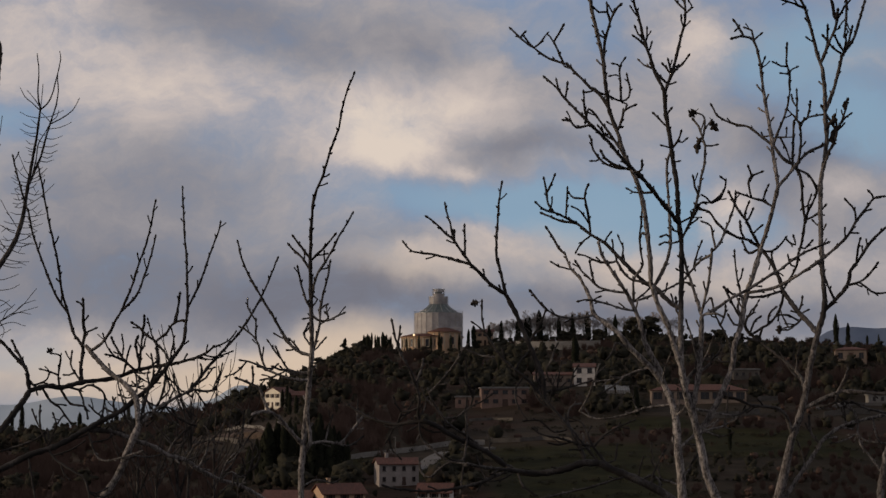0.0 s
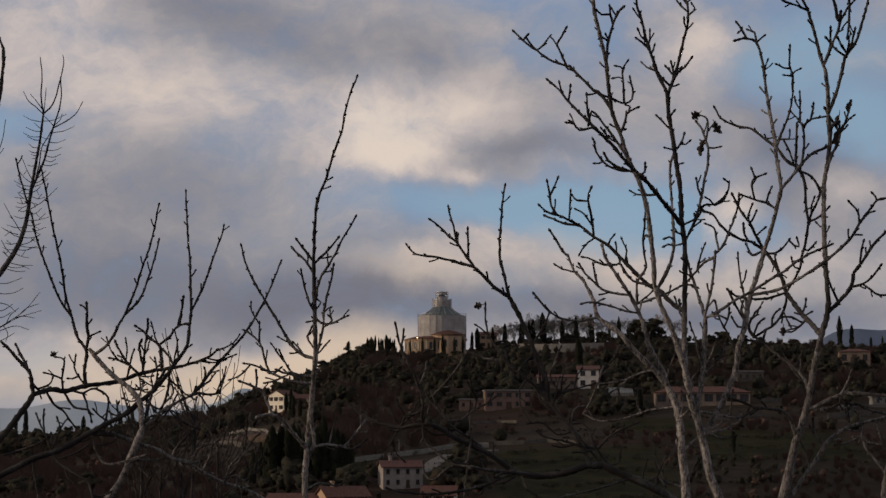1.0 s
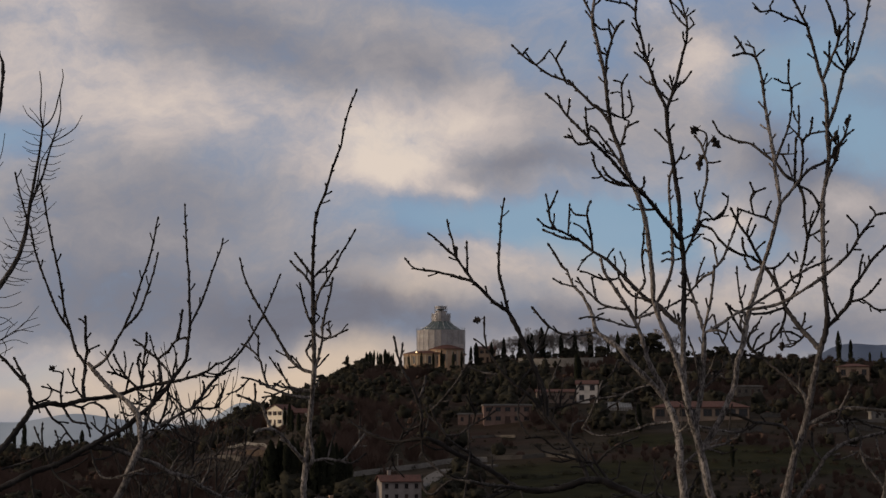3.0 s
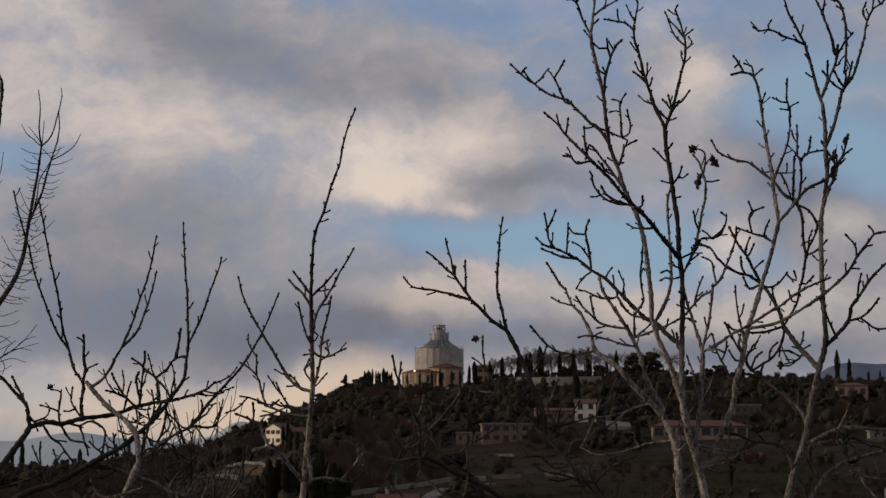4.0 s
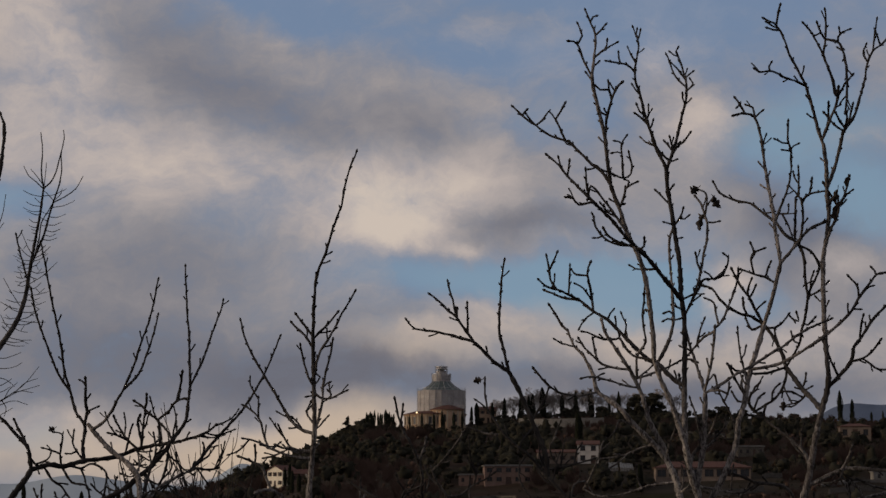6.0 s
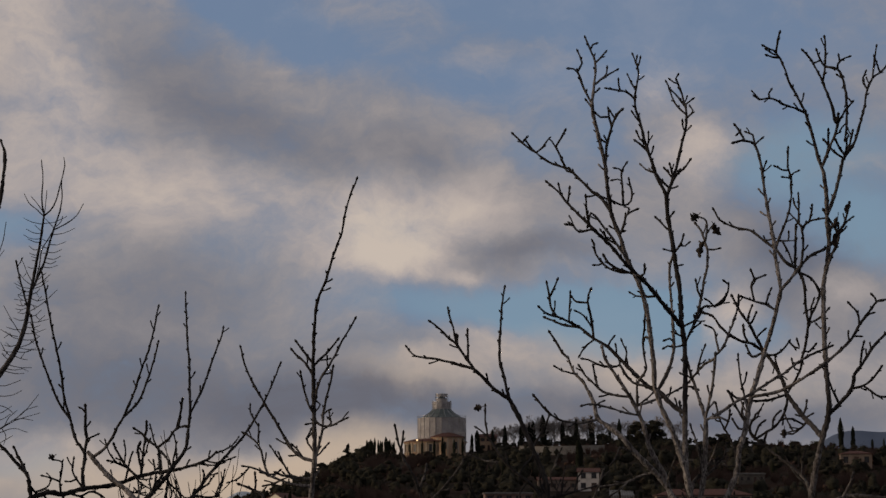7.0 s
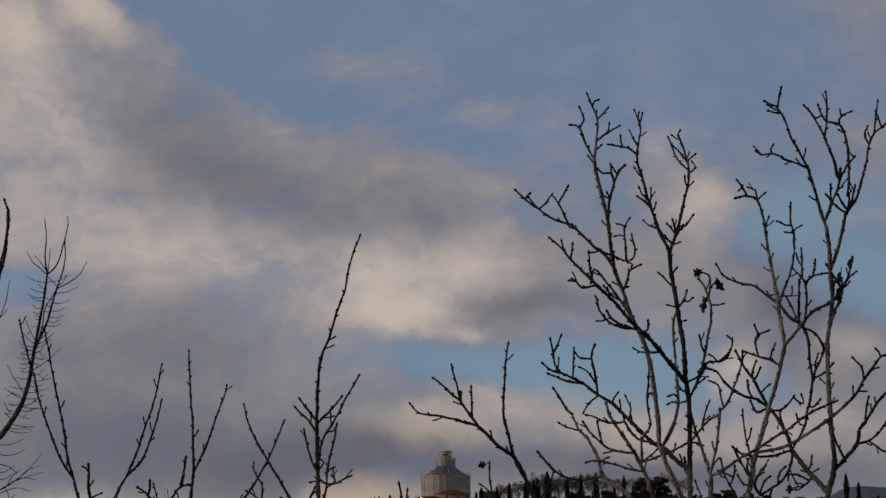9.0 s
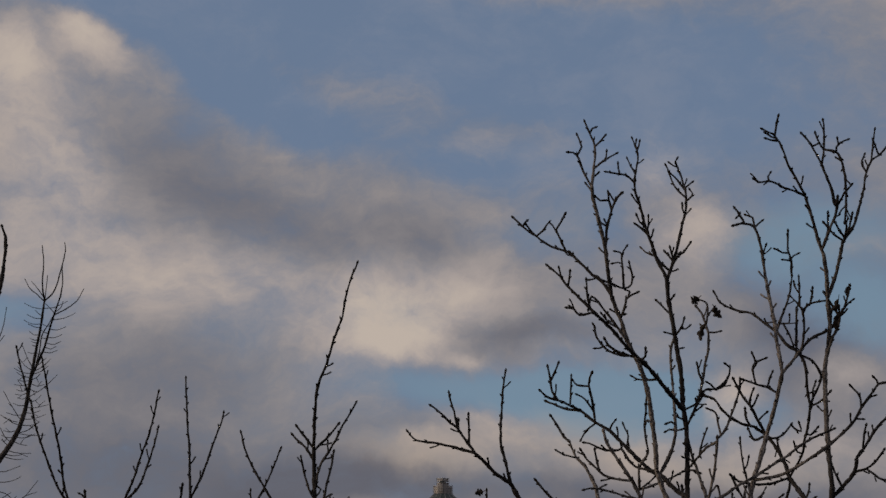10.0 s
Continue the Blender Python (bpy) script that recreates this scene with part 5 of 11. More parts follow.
branch(tree, "twig", 0.0081, 0.0065, (1.00, 1.00), [(-1.571, 11.309, 2.180), (-1.558, 11.284, 2.262), (-1.546, 11.261, 2.337)])
branch(tree, "twig", 0.0081, 0.0065, (1.00, 1.00), [(-1.591, 11.206, 1.943), (-1.645, 11.331, 2.008), (-1.700, 11.431, 2.052)])
branch(tree, "twig", 0.0097, 0.0065, (0.25, 1.00), [(-1.738, 11.007, 1.578), (-1.709, 11.028, 1.600), (-1.652, 11.076, 1.665), (-1.579, 11.126, 1.714), (-1.519, 11.164, 1.747), (-1.444, 11.209, 1.780), (-1.382, 11.243, 1.771), (-1.336, 11.269, 1.781)])
branch(tree, "twig", 0.0065, 0.0049, (0.67, 1.00), [(-1.579, 11.126, 1.714), (-1.649, 11.168, 1.633), (-1.712, 11.200, 1.577)])
branch(tree, "twig", 0.0065, 0.0049, (0.81, 1.00), [(-1.519, 11.163, 1.747), (-1.550, 11.147, 1.812), (-1.556, 11.135, 1.860)])
branch(tree, "twig", 0.0097, 0.0049, (0.87, 1.00), [(-1.485, 11.184, 1.762), (-1.430, 11.228, 1.830), (-1.372, 11.282, 1.920), (-1.287, 11.347, 2.025), (-1.205, 11.409, 2.128), (-1.114, 11.493, 2.291), (-1.062, 11.549, 2.414), (-1.005, 11.620, 2.580)])
branch(tree, "twig", 0.0081, 0.0049, (0.90, 1.00), [(-1.421, 11.235, 1.844), (-1.406, 11.237, 1.896), (-1.413, 11.238, 1.919)])
branch(tree, "twig", 0.0065, 0.0049, (0.88, 1.00), [(-1.469, 11.197, 1.782), (-1.461, 11.212, 1.820), (-1.445, 11.218, 1.816)])
branch(tree, "twig", 0.0081, 0.0065, (1.00, 1.00), [(-1.699, 11.157, 1.796), (-1.710, 11.124, 1.746), (-1.728, 11.046, 1.632), (-1.732, 11.009, 1.578)])
branch(tree, "twig", 0.0081, 0.0065, (1.00, 1.00), [(-1.611, 11.195, 1.906), (-1.622, 11.189, 1.780), (-1.653, 11.184, 1.698), (-1.684, 11.180, 1.623)])
branch(tree, "twig", 0.0081, 0.0065, (1.00, 1.00), [(-1.660, 11.364, 1.924), (-1.697, 11.251, 1.830), (-1.745, 11.139, 1.746)])
branch(tree, "twig", 0.0065, 0.0049, (1.00, 1.00), [(-1.341, 11.263, 1.781), (-1.321, 11.282, 1.814), (-1.314, 11.302, 1.854)])
branch(tree, "twig", 0.0081, 0.0057, (1.00, 1.00), [(-2.336, 11.223, 1.794), (-2.292, 11.262, 1.715), (-2.247, 11.287, 1.682), (-2.217, 11.311, 1.633), (-2.188, 11.333, 1.590)])
branch(tree, "twig", 0.0073, 0.0057, (1.00, 1.00), [(-2.243, 11.268, 1.796), (-2.208, 11.255, 1.741), (-2.172, 11.243, 1.698), (-2.086, 11.225, 1.682), (-2.066, 11.212, 1.623)])
branch(tree, "twig", 0.0073, 0.0057, (1.00, 1.00), [(-2.204, 11.286, 1.802), (-2.130, 11.276, 1.781), (-2.080, 11.267, 1.807), (-2.029, 11.260, 1.797), (-1.977, 11.251, 1.754), (-1.980, 11.238, 1.666), (-1.988, 11.231, 1.623)])
branch(tree, "twig", 0.0065, 0.0049, (1.00, 1.00), [(-2.130, 11.276, 1.781), (-2.105, 11.251, 1.731), (-2.086, 11.224, 1.675)])
branch(tree, "twig", 0.0065, 0.0049, (1.00, 1.00), [(-2.380, 11.204, 1.806), (-2.309, 11.177, 1.829), (-2.287, 11.162, 1.864)])
branch(tree, "twig", 0.0073, 0.0049, (1.00, 1.00), [(-2.245, 11.267, 1.796), (-2.246, 11.236, 1.863), (-2.236, 11.213, 1.912), (-2.224, 11.183, 1.976), (-2.266, 11.160, 1.989)])
branch(tree, "twig", 0.0065, 0.0049, (1.00, 1.00), [(-2.246, 11.233, 1.866), (-2.293, 11.222, 1.886), (-2.337, 11.211, 1.898)])
branch(tree, "twig", 0.0073, 0.0049, (1.00, 1.00), [(-2.124, 11.324, 1.825), (-2.166, 11.331, 1.882), (-2.194, 11.337, 1.932), (-2.190, 11.344, 1.998)])
branch(tree, "twig", 0.0065, 0.0049, (1.00, 1.00), [(-2.165, 11.326, 1.882), (-2.197, 11.306, 1.868), (-2.215, 11.296, 1.868)])
branch(tree, "twig", 0.0065, 0.0049, (1.00, 1.00), [(-1.987, 11.229, 1.623), (-2.022, 11.237, 1.649), (-2.057, 11.246, 1.682)])
branch(tree, "twig", 0.0057, 0.0049, (1.00, 1.00), [(-1.873, 11.115, 1.648), (-1.902, 11.108, 1.681), (-1.891, 11.100, 1.720)])
branch(tree, "twig", 0.0065, 0.0049, (1.00, 0.50), [(-1.745, 11.139, 1.746), (-1.709, 11.163, 1.708), (-1.669, 11.183, 1.688)])
branch(tree, "twig", 0.0057, 0.0049, (1.00, 1.00), [(-2.256, 11.055, 1.440), (-2.298, 11.087, 1.526), (-2.337, 11.113, 1.590), (-2.370, 11.137, 1.655)])
branch(tree, "twig", 0.0057, 0.0049, (1.00, 1.00), [(-2.314, 11.097, 1.551), (-2.321, 11.096, 1.616), (-2.319, 11.095, 1.675)])
branch(tree, "twig", 0.0065, 0.0049, (1.00, 1.00), [(-2.262, 11.058, 1.449), (-2.237, 11.043, 1.519), (-2.210, 11.030, 1.577), (-2.225, 11.019, 1.632)])
branch(tree, "twig", 0.0057, 0.0040, (1.00, 1.00), [(-2.210, 11.030, 1.577), (-2.224, 11.231, 1.616), (-2.227, 11.310, 1.630)])
branch(tree, "twig", 0.0065, 0.0049, (0.87, 1.00), [(-2.545, 11.095, 1.422), (-2.447, 11.092, 1.455), (-2.350, 11.089, 1.487), (-2.298, 11.087, 1.526)])
branch(tree, "twig", 0.0073, 0.0057, (1.00, 1.00), [(-2.261, 11.054, 1.439), (-2.203, 11.015, 1.375), (-2.095, 10.958, 1.313), (-2.022, 10.919, 1.266), (-1.977, 10.854, 1.143)])
branch(tree, "limb", 0.0139, 0.0109, (1.00, 0.25), [(-2.053, 11.087, 1.548), (-1.910, 11.168, 1.535), (-1.790, 11.239, 1.485), (-1.698, 11.291, 1.452), (-1.622, 11.338, 1.402), (-1.513, 11.396, 1.368), (-1.451, 11.435, 1.317), (-1.324, 11.503, 1.249), (-1.196, 11.565, 1.206), (-1.066, 11.631, 1.127)])
branch(tree, "twig", 0.0065, 0.0049, (0.99, 0.50), [(-2.042, 11.093, 1.547), (-1.998, 11.034, 1.439), (-1.959, 11.000, 1.385), (-1.906, 10.974, 1.373), (-1.819, 10.930, 1.393), (-1.698, 10.869, 1.426)])
branch(tree, "twig", 0.0065, 0.0049, (0.57, 1.00), [(-1.621, 11.333, 1.402), (-1.576, 11.357, 1.484), (-1.513, 11.381, 1.550), (-1.466, 11.398, 1.600)])
branch(tree, "twig", 0.0065, 0.0049, (0.35, 1.00), [(-1.449, 11.423, 1.317), (-1.405, 11.461, 1.416), (-1.393, 11.494, 1.516), (-1.423, 11.516, 1.576)])
branch(tree, "twig", 0.0065, 0.0049, (0.25, 1.00), [(-1.322, 11.485, 1.249), (-1.284, 11.436, 1.350), (-1.195, 11.374, 1.451), (-1.163, 11.275, 1.649)])
branch(tree, "twig", 0.0065, 0.0049, (0.56, 1.00), [(-1.285, 11.427, 1.344), (-1.235, 11.444, 1.377), (-1.157, 11.486, 1.500), (-1.124, 11.498, 1.533)])
branch(tree, "twig", 0.0065, 0.0049, (0.46, 1.00), [(-1.512, 11.387, 1.368), (-1.461, 11.374, 1.451), (-1.383, 11.363, 1.484), (-1.309, 11.353, 1.468)])
branch(tree, "twig", 0.0065, 0.0049, (0.25, 1.00), [(-1.322, 11.485, 1.249), (-1.256, 11.491, 1.299), (-1.206, 11.496, 1.265), (-1.156, 11.500, 1.299), (-1.123, 11.504, 1.332)])
branch(tree, "twig", 0.0049, 0.0040, (0.25, 1.00), [(-1.208, 11.533, 1.212), (-1.173, 11.498, 1.282), (-1.186, 11.458, 1.366)])
branch(tree, "twig", 0.0065, 0.0049, (1.00, 1.00), [(-2.370, 11.038, 1.401), (-2.340, 10.984, 1.296), (-2.301, 10.916, 1.165)])
branch(tree, "twig", 0.0065, 0.0049, (0.78, 1.00), [(-1.788, 11.240, 1.485), (-1.822, 11.186, 1.584), (-1.844, 11.158, 1.633), (-1.833, 11.124, 1.697)])
branch(tree, "twig", 0.0057, 0.0049, (1.00, 1.00), [(-1.680, 11.179, 1.631), (-1.625, 11.218, 1.682), (-1.579, 11.243, 1.666)])
branch(tree, "twig", 0.0057, 0.0049, (1.00, 1.00), [(-1.647, 11.185, 1.712), (-1.589, 11.189, 1.780), (-1.603, 11.192, 1.852)])
branch(tree, "twig", 0.0065, 0.0049, (1.00, 1.00), [(-1.703, 11.145, 1.778), (-1.680, 11.173, 1.878), (-1.698, 11.200, 1.977)])
branch(tree, "twig", 0.0057, 0.0049, (0.95, 1.00), [(-1.443, 11.208, 1.780), (-1.422, 11.226, 1.748), (-1.392, 11.253, 1.699)])
branch(tree, "twig", 0.0057, 0.0049, (0.25, 1.00), [(-1.781, 11.121, 1.745), (-1.827, 11.143, 1.730), (-1.873, 11.165, 1.747)])
branch(tree, "twig", 0.0057, 0.0040, (1.00, 1.00), [(-1.730, 11.032, 1.610), (-1.686, 11.022, 1.648), (-1.610, 11.009, 1.632), (-1.559, 10.998, 1.590)])
branch(tree, "twig", 0.0049, 0.0040, (0.74, 1.00), [(-1.549, 11.144, 1.730), (-1.498, 11.135, 1.698), (-1.464, 11.124, 1.632)])
branch(tree, "limb", 0.0109, 0.0097, (0.74, 1.00), [(-2.710, 11.000, 1.168), (-2.759, 11.016, 1.745), (-2.762, 11.033, 2.394), (-2.713, 11.048, 2.953), (-2.641, 11.058, 3.318), (-2.600, 11.063, 3.501)])
branch(tree, "limb", 0.0109, 0.0065, (1.00, 1.00), [(-2.600, 11.063, 3.501), (-2.598, 11.103, 3.642), (-2.600, 11.142, 3.783), (-2.631, 11.165, 3.865)])
branch(tree, "twig", 0.0055, 0.0042, (1.00, 1.00), [(-1.708, 11.154, 1.786), (-1.718, 11.236, 1.827), (-1.738, 11.319, 1.868), (-1.744, 11.401, 1.910)])
branch(tree, "twig", 0.0055, 0.0042, (1.00, 1.00), [(-1.718, 11.431, 2.075), (-1.736, 11.441, 2.116), (-1.749, 11.451, 2.157), (-1.761, 11.461, 2.198)])
branch(tree, "twig", 0.0055, 0.0042, (1.00, 1.00), [(-1.839, 11.142, 1.662), (-1.852, 11.158, 1.711), (-1.872, 11.176, 1.763), (-1.888, 11.192, 1.813)])
branch(tree, "twig", 0.0055, 0.0042, (1.00, 1.00), [(-1.945, 11.402, 1.853), (-1.897, 11.422, 1.827), (-1.847, 11.443, 1.804), (-1.793, 11.462, 1.804)])
branch(tree, "twig", 0.0055, 0.0042, (1.00, 1.00), [(-1.590, 11.206, 1.948), (-1.581, 11.183, 1.993), (-1.568, 11.161, 2.035), (-1.562, 11.138, 2.080)])
branch(tree, "twig", 0.0055, 0.0042, (0.25, 1.00), [(-1.781, 11.122, 1.746), (-1.771, 11.141, 1.782), (-1.775, 11.159, 1.822), (-1.782, 11.177, 1.858)])
branch(tree, "twig", 0.0055, 0.0042, (1.00, 1.00), [(-1.839, 11.431, 1.894), (-1.795, 11.409, 1.853), (-1.741, 11.386, 1.826), (-1.677, 11.361, 1.822)])
branch(tree, "twig", 0.0055, 0.0042, (1.00, 1.00), [(-1.689, 11.186, 1.924), (-1.683, 11.258, 1.943), (-1.681, 11.332, 1.965), (-1.689, 11.405, 1.991)])
branch(tree, "twig", 0.0055, 0.0042, (1.00, 1.00), [(-1.980, 11.240, 1.679), (-1.943, 11.200, 1.659), (-1.900, 11.158, 1.649), (-1.857, 11.117, 1.642)])
branch(tree, "twig", 0.0055, 0.0042, (1.00, 1.00), [(-1.564, 11.219, 1.982), (-1.576, 11.263, 2.032), (-1.586, 11.309, 2.084), (-1.604, 11.356, 2.136)])
branch(tree, "twig", 0.0055, 0.0042, (1.00, 1.00), [(-1.343, 11.207, 2.025), (-1.299, 11.271, 2.046), (-1.257, 11.337, 2.078), (-1.231, 11.400, 2.124)])
branch(tree, "twig", 0.0055, 0.0042, (1.00, 1.00), [(-1.603, 11.191, 1.852), (-1.563, 11.217, 1.816), (-1.524, 11.244, 1.774), (-1.477, 11.269, 1.745)])
branch(tree, "twig", 0.0055, 0.0042, (0.93, 1.00), [(-1.463, 11.205, 1.807), (-1.424, 11.207, 1.823), (-1.382, 11.210, 1.849), (-1.353, 11.212, 1.889)])
branch(tree, "twig", 0.0055, 0.0042, (1.00, 1.00), [(-1.443, 11.262, 1.969), (-1.399, 11.282, 1.960), (-1.351, 11.303, 1.960), (-1.307, 11.323, 1.974)])
branch(tree, "twig", 0.0055, 0.0042, (1.00, 1.00), [(-1.985, 11.231, 1.636), (-1.952, 11.221, 1.590), (-1.907, 11.210, 1.557), (-1.856, 11.200, 1.535)])
branch(tree, "twig", 0.0055, 0.0042, (1.00, 1.00), [(-1.943, 11.401, 1.977), (-1.974, 11.385, 2.013), (-1.996, 11.370, 2.056), (-2.007, 11.354, 2.102)])
branch(tree, "twig", 0.0055, 0.0042, (1.00, 1.00), [(-1.348, 11.259, 1.778), (-1.326, 11.236, 1.827), (-1.300, 11.213, 1.872), (-1.285, 11.190, 1.921)])
branch(tree, "twig", 0.0055, 0.0042, (1.00, 1.00), [(-1.685, 11.168, 1.858), (-1.639, 11.183, 1.885), (-1.595, 11.200, 1.921), (-1.565, 11.215, 1.968)])
branch(tree, "twig", 0.0055, 0.0042, (1.00, 1.00), [(-1.723, 11.188, 1.783), (-1.754, 11.194, 1.786), (-1.781, 11.200, 1.800), (-1.802, 11.206, 1.819)])
branch(tree, "twig", 0.0055, 0.0042, (1.00, 1.00), [(-1.909, 11.441, 1.978), (-1.907, 11.461, 2.019), (-1.911, 11.481, 2.064), (-1.921, 11.501, 2.105)])
branch(tree, "twig", 0.0055, 0.0042, (1.00, 1.00), [(-1.800, 11.448, 2.009), (-1.784, 11.454, 2.039), (-1.776, 11.461, 2.080), (-1.764, 11.467, 2.114)])
branch(tree, "twig", 0.0055, 0.0042, (1.00, 1.00), [(-1.612, 11.223, 1.679), (-1.582, 11.203, 1.646), (-1.543, 11.182, 1.623), (-1.504, 11.162, 1.603)])
branch(tree, "twig", 0.0055, 0.0042, (1.00, 1.00), [(-1.404, 11.241, 1.985), (-1.351, 11.270, 1.973), (-1.298, 11.299, 1.984), (-1.248, 11.327, 2.005)])
branch(tree, "twig", 0.0055, 0.0042, (0.25, 1.00), [(-1.785, 11.126, 1.750), (-1.784, 11.220, 1.784), (-1.787, 11.319, 1.822), (-1.802, 11.412, 1.860)])
branch(tree, "twig", 0.0055, 0.0042, (1.00, 1.00), [(-1.579, 11.243, 1.666), (-1.555, 11.293, 1.620), (-1.515, 11.343, 1.590), (-1.468, 11.393, 1.573)])
branch(tree, "twig", 0.0055, 0.0042, (1.00, 1.00), [(-1.618, 11.220, 1.679), (-1.598, 11.212, 1.701), (-1.587, 11.202, 1.734), (-1.573, 11.194, 1.760)])
branch(tree, "twig", 0.0055, 0.0042, (0.25, 1.00), [(-1.775, 11.109, 1.727), (-1.819, 11.214, 1.754), (-1.853, 11.318, 1.789), (-1.885, 11.426, 1.827)])
branch(tree, "twig", 0.0055, 0.0042, (0.42, 1.00), [(-1.695, 11.040, 1.616), (-1.726, 11.088, 1.668), (-1.734, 11.134, 1.724), (-1.729, 11.182, 1.780)])
branch(tree, "twig", 0.0055, 0.0042, (1.00, 1.00), [(-1.839, 11.431, 1.894), (-1.804, 11.403, 1.883), (-1.770, 11.375, 1.879), (-1.736, 11.348, 1.882)])
branch(tree, "twig", 0.0055, 0.0042, (0.78, 1.00), [(-1.721, 11.155, 1.721), (-1.683, 11.104, 1.678), (-1.646, 11.056, 1.639), (-1.593, 11.004, 1.613)])
branch(tree, "twig", 0.0055, 0.0042, (1.00, 1.00), [(-2.174, 11.000, 1.360), (-2.164, 10.982, 1.325), (-2.147, 10.965, 1.294), (-2.118, 10.949, 1.272)])
branch(tree, "twig", 0.0055, 0.0042, (0.36, 1.00), [(-1.452, 11.421, 1.321), (-1.430, 11.432, 1.334), (-1.415, 11.442, 1.350), (-1.397, 11.453, 1.370)])
branch(tree, "twig", 0.0055, 0.0042, (0.50, 1.00), [(-1.760, 10.900, 1.409), (-1.725, 11.043, 1.397), (-1.690, 11.177, 1.392), (-1.653, 11.324, 1.405)])
branch(tree, "twig", 0.0055, 0.0042, (1.00, 1.00), [(-2.000, 10.888, 1.207), (-1.959, 10.925, 1.193), (-1.918, 10.964, 1.211), (-1.883, 11.000, 1.235)])
branch(tree, "twig", 0.0055, 0.0042, (0.36, 1.00), [(-1.310, 11.469, 1.283), (-1.270, 11.463, 1.316), (-1.243, 11.457, 1.353), (-1.219, 11.451, 1.397)])
branch(tree, "twig", 0.0055, 0.0042, (0.45, 1.00), [(-1.510, 11.388, 1.366), (-1.470, 11.374, 1.378), (-1.435, 11.359, 1.401), (-1.410, 11.343, 1.435)])
branch(tree, "twig", 0.0055, 0.0042, (0.78, 1.00), [(-1.396, 11.463, 1.470), (-1.357, 11.475, 1.503), (-1.325, 11.487, 1.546), (-1.300, 11.499, 1.593)])
branch(tree, "twig", 0.0055, 0.0042, (1.00, 1.00), [(-2.251, 11.052, 1.478), (-2.263, 11.063, 1.497), (-2.266, 11.074, 1.519), (-2.272, 11.085, 1.542)])
branch(tree, "twig", 0.0055, 0.0042, (0.64, 1.00), [(-1.224, 11.477, 1.279), (-1.218, 11.483, 1.236), (-1.221, 11.488, 1.192), (-1.215, 11.494, 1.146)])
branch(tree, "twig", 0.0055, 0.0042, (0.51, 1.00), [(-1.836, 10.939, 1.390), (-1.810, 10.933, 1.383), (-1.780, 10.927, 1.384), (-1.757, 10.922, 1.393)])
branch(tree, "twig", 0.0055, 0.0042, (0.97, 1.00), [(-2.034, 11.082, 1.527), (-2.060, 11.080, 1.513), (-2.082, 11.079, 1.503), (-2.104, 11.078, 1.500)])
branch(tree, "twig", 0.0055, 0.0042, (0.90, 1.00), [(-1.171, 11.481, 1.289), (-1.124, 11.478, 1.316), (-1.097, 11.475, 1.363), (-1.087, 11.471, 1.413)])
branch(tree, "twig", 0.0055, 0.0042, (1.00, 1.00), [(-1.135, 11.485, 1.319), (-1.130, 11.470, 1.363), (-1.129, 11.455, 1.406), (-1.131, 11.440, 1.450)])
branch(tree, "twig", 0.0055, 0.0042, (0.25, 1.00), [(-1.334, 11.498, 1.255), (-1.295, 11.484, 1.286), (-1.261, 11.470, 1.319), (-1.243, 11.456, 1.363)])
branch(tree, "twig", 0.0055, 0.0042, (0.91, 1.00), [(-1.158, 11.480, 1.296), (-1.137, 11.467, 1.346), (-1.129, 11.455, 1.396), (-1.115, 11.442, 1.447)])
branch(tree, "twig", 0.0055, 0.0042, (0.54, 1.00), [(-1.244, 11.475, 1.293), (-1.244, 11.474, 1.259), (-1.247, 11.472, 1.226), (-1.256, 11.471, 1.196)])
branch(tree, "twig", 0.0055, 0.0042, (1.00, 1.00), [(-1.999, 10.885, 1.201), (-1.959, 10.913, 1.178), (-1.913, 10.942, 1.171), (-1.871, 10.971, 1.192)])
branch(tree, "twig", 0.0055, 0.0042, (0.91, 1.00), [(-2.014, 11.055, 1.478), (-1.969, 11.103, 1.483), (-1.923, 11.156, 1.502), (-1.893, 11.207, 1.544)])
branch(tree, "twig", 0.0055, 0.0042, (0.93, 1.00), [(-1.955, 11.143, 1.539), (-1.914, 11.129, 1.594), (-1.896, 11.114, 1.658), (-1.901, 11.100, 1.723)])
branch(tree, "twig", 0.0055, 0.0042, (0.54, 1.00), [(-1.597, 11.351, 1.395), (-1.556, 11.362, 1.441), (-1.518, 11.373, 1.491), (-1.494, 11.384, 1.550)])
branch(tree, "twig", 0.0055, 0.0042, (1.00, 1.00), [(-2.228, 11.032, 1.403), (-2.165, 11.031, 1.420), (-2.107, 11.030, 1.442), (-2.056, 11.030, 1.478)])
branch(tree, "twig", 0.0055, 0.0042, (0.61, 1.00), [(-1.233, 11.494, 1.282), (-1.242, 11.487, 1.259), (-1.247, 11.479, 1.233), (-1.250, 11.471, 1.206)])

tree = near_trees["C"] = thing("young_tree", "young leafless tree with one tall straight leader", "tree", (-0.78, 10.40, -3.12))
branch(tree, "trunk", 0.0374, 0.0187, (0.15, 0.15), [(-0.777, 10.400, -3.270), (-0.804, 10.400, -0.647), (-0.774, 10.400, 0.682), (-0.762, 10.400, 1.186)])
branch(tree, "limb", 0.0165, 0.0145, (0.15, 0.15), [(-0.762, 10.400, 1.186), (-0.763, 10.397, 1.313), (-0.754, 10.394, 1.433), (-0.743, 10.391, 1.585)])
branch(tree, "limb", 0.0145, 0.0123, (0.15, 0.15), [(-0.743, 10.391, 1.585), (-0.726, 10.355, 1.736), (-0.713, 10.327, 1.857), (-0.702, 10.303, 1.962)])
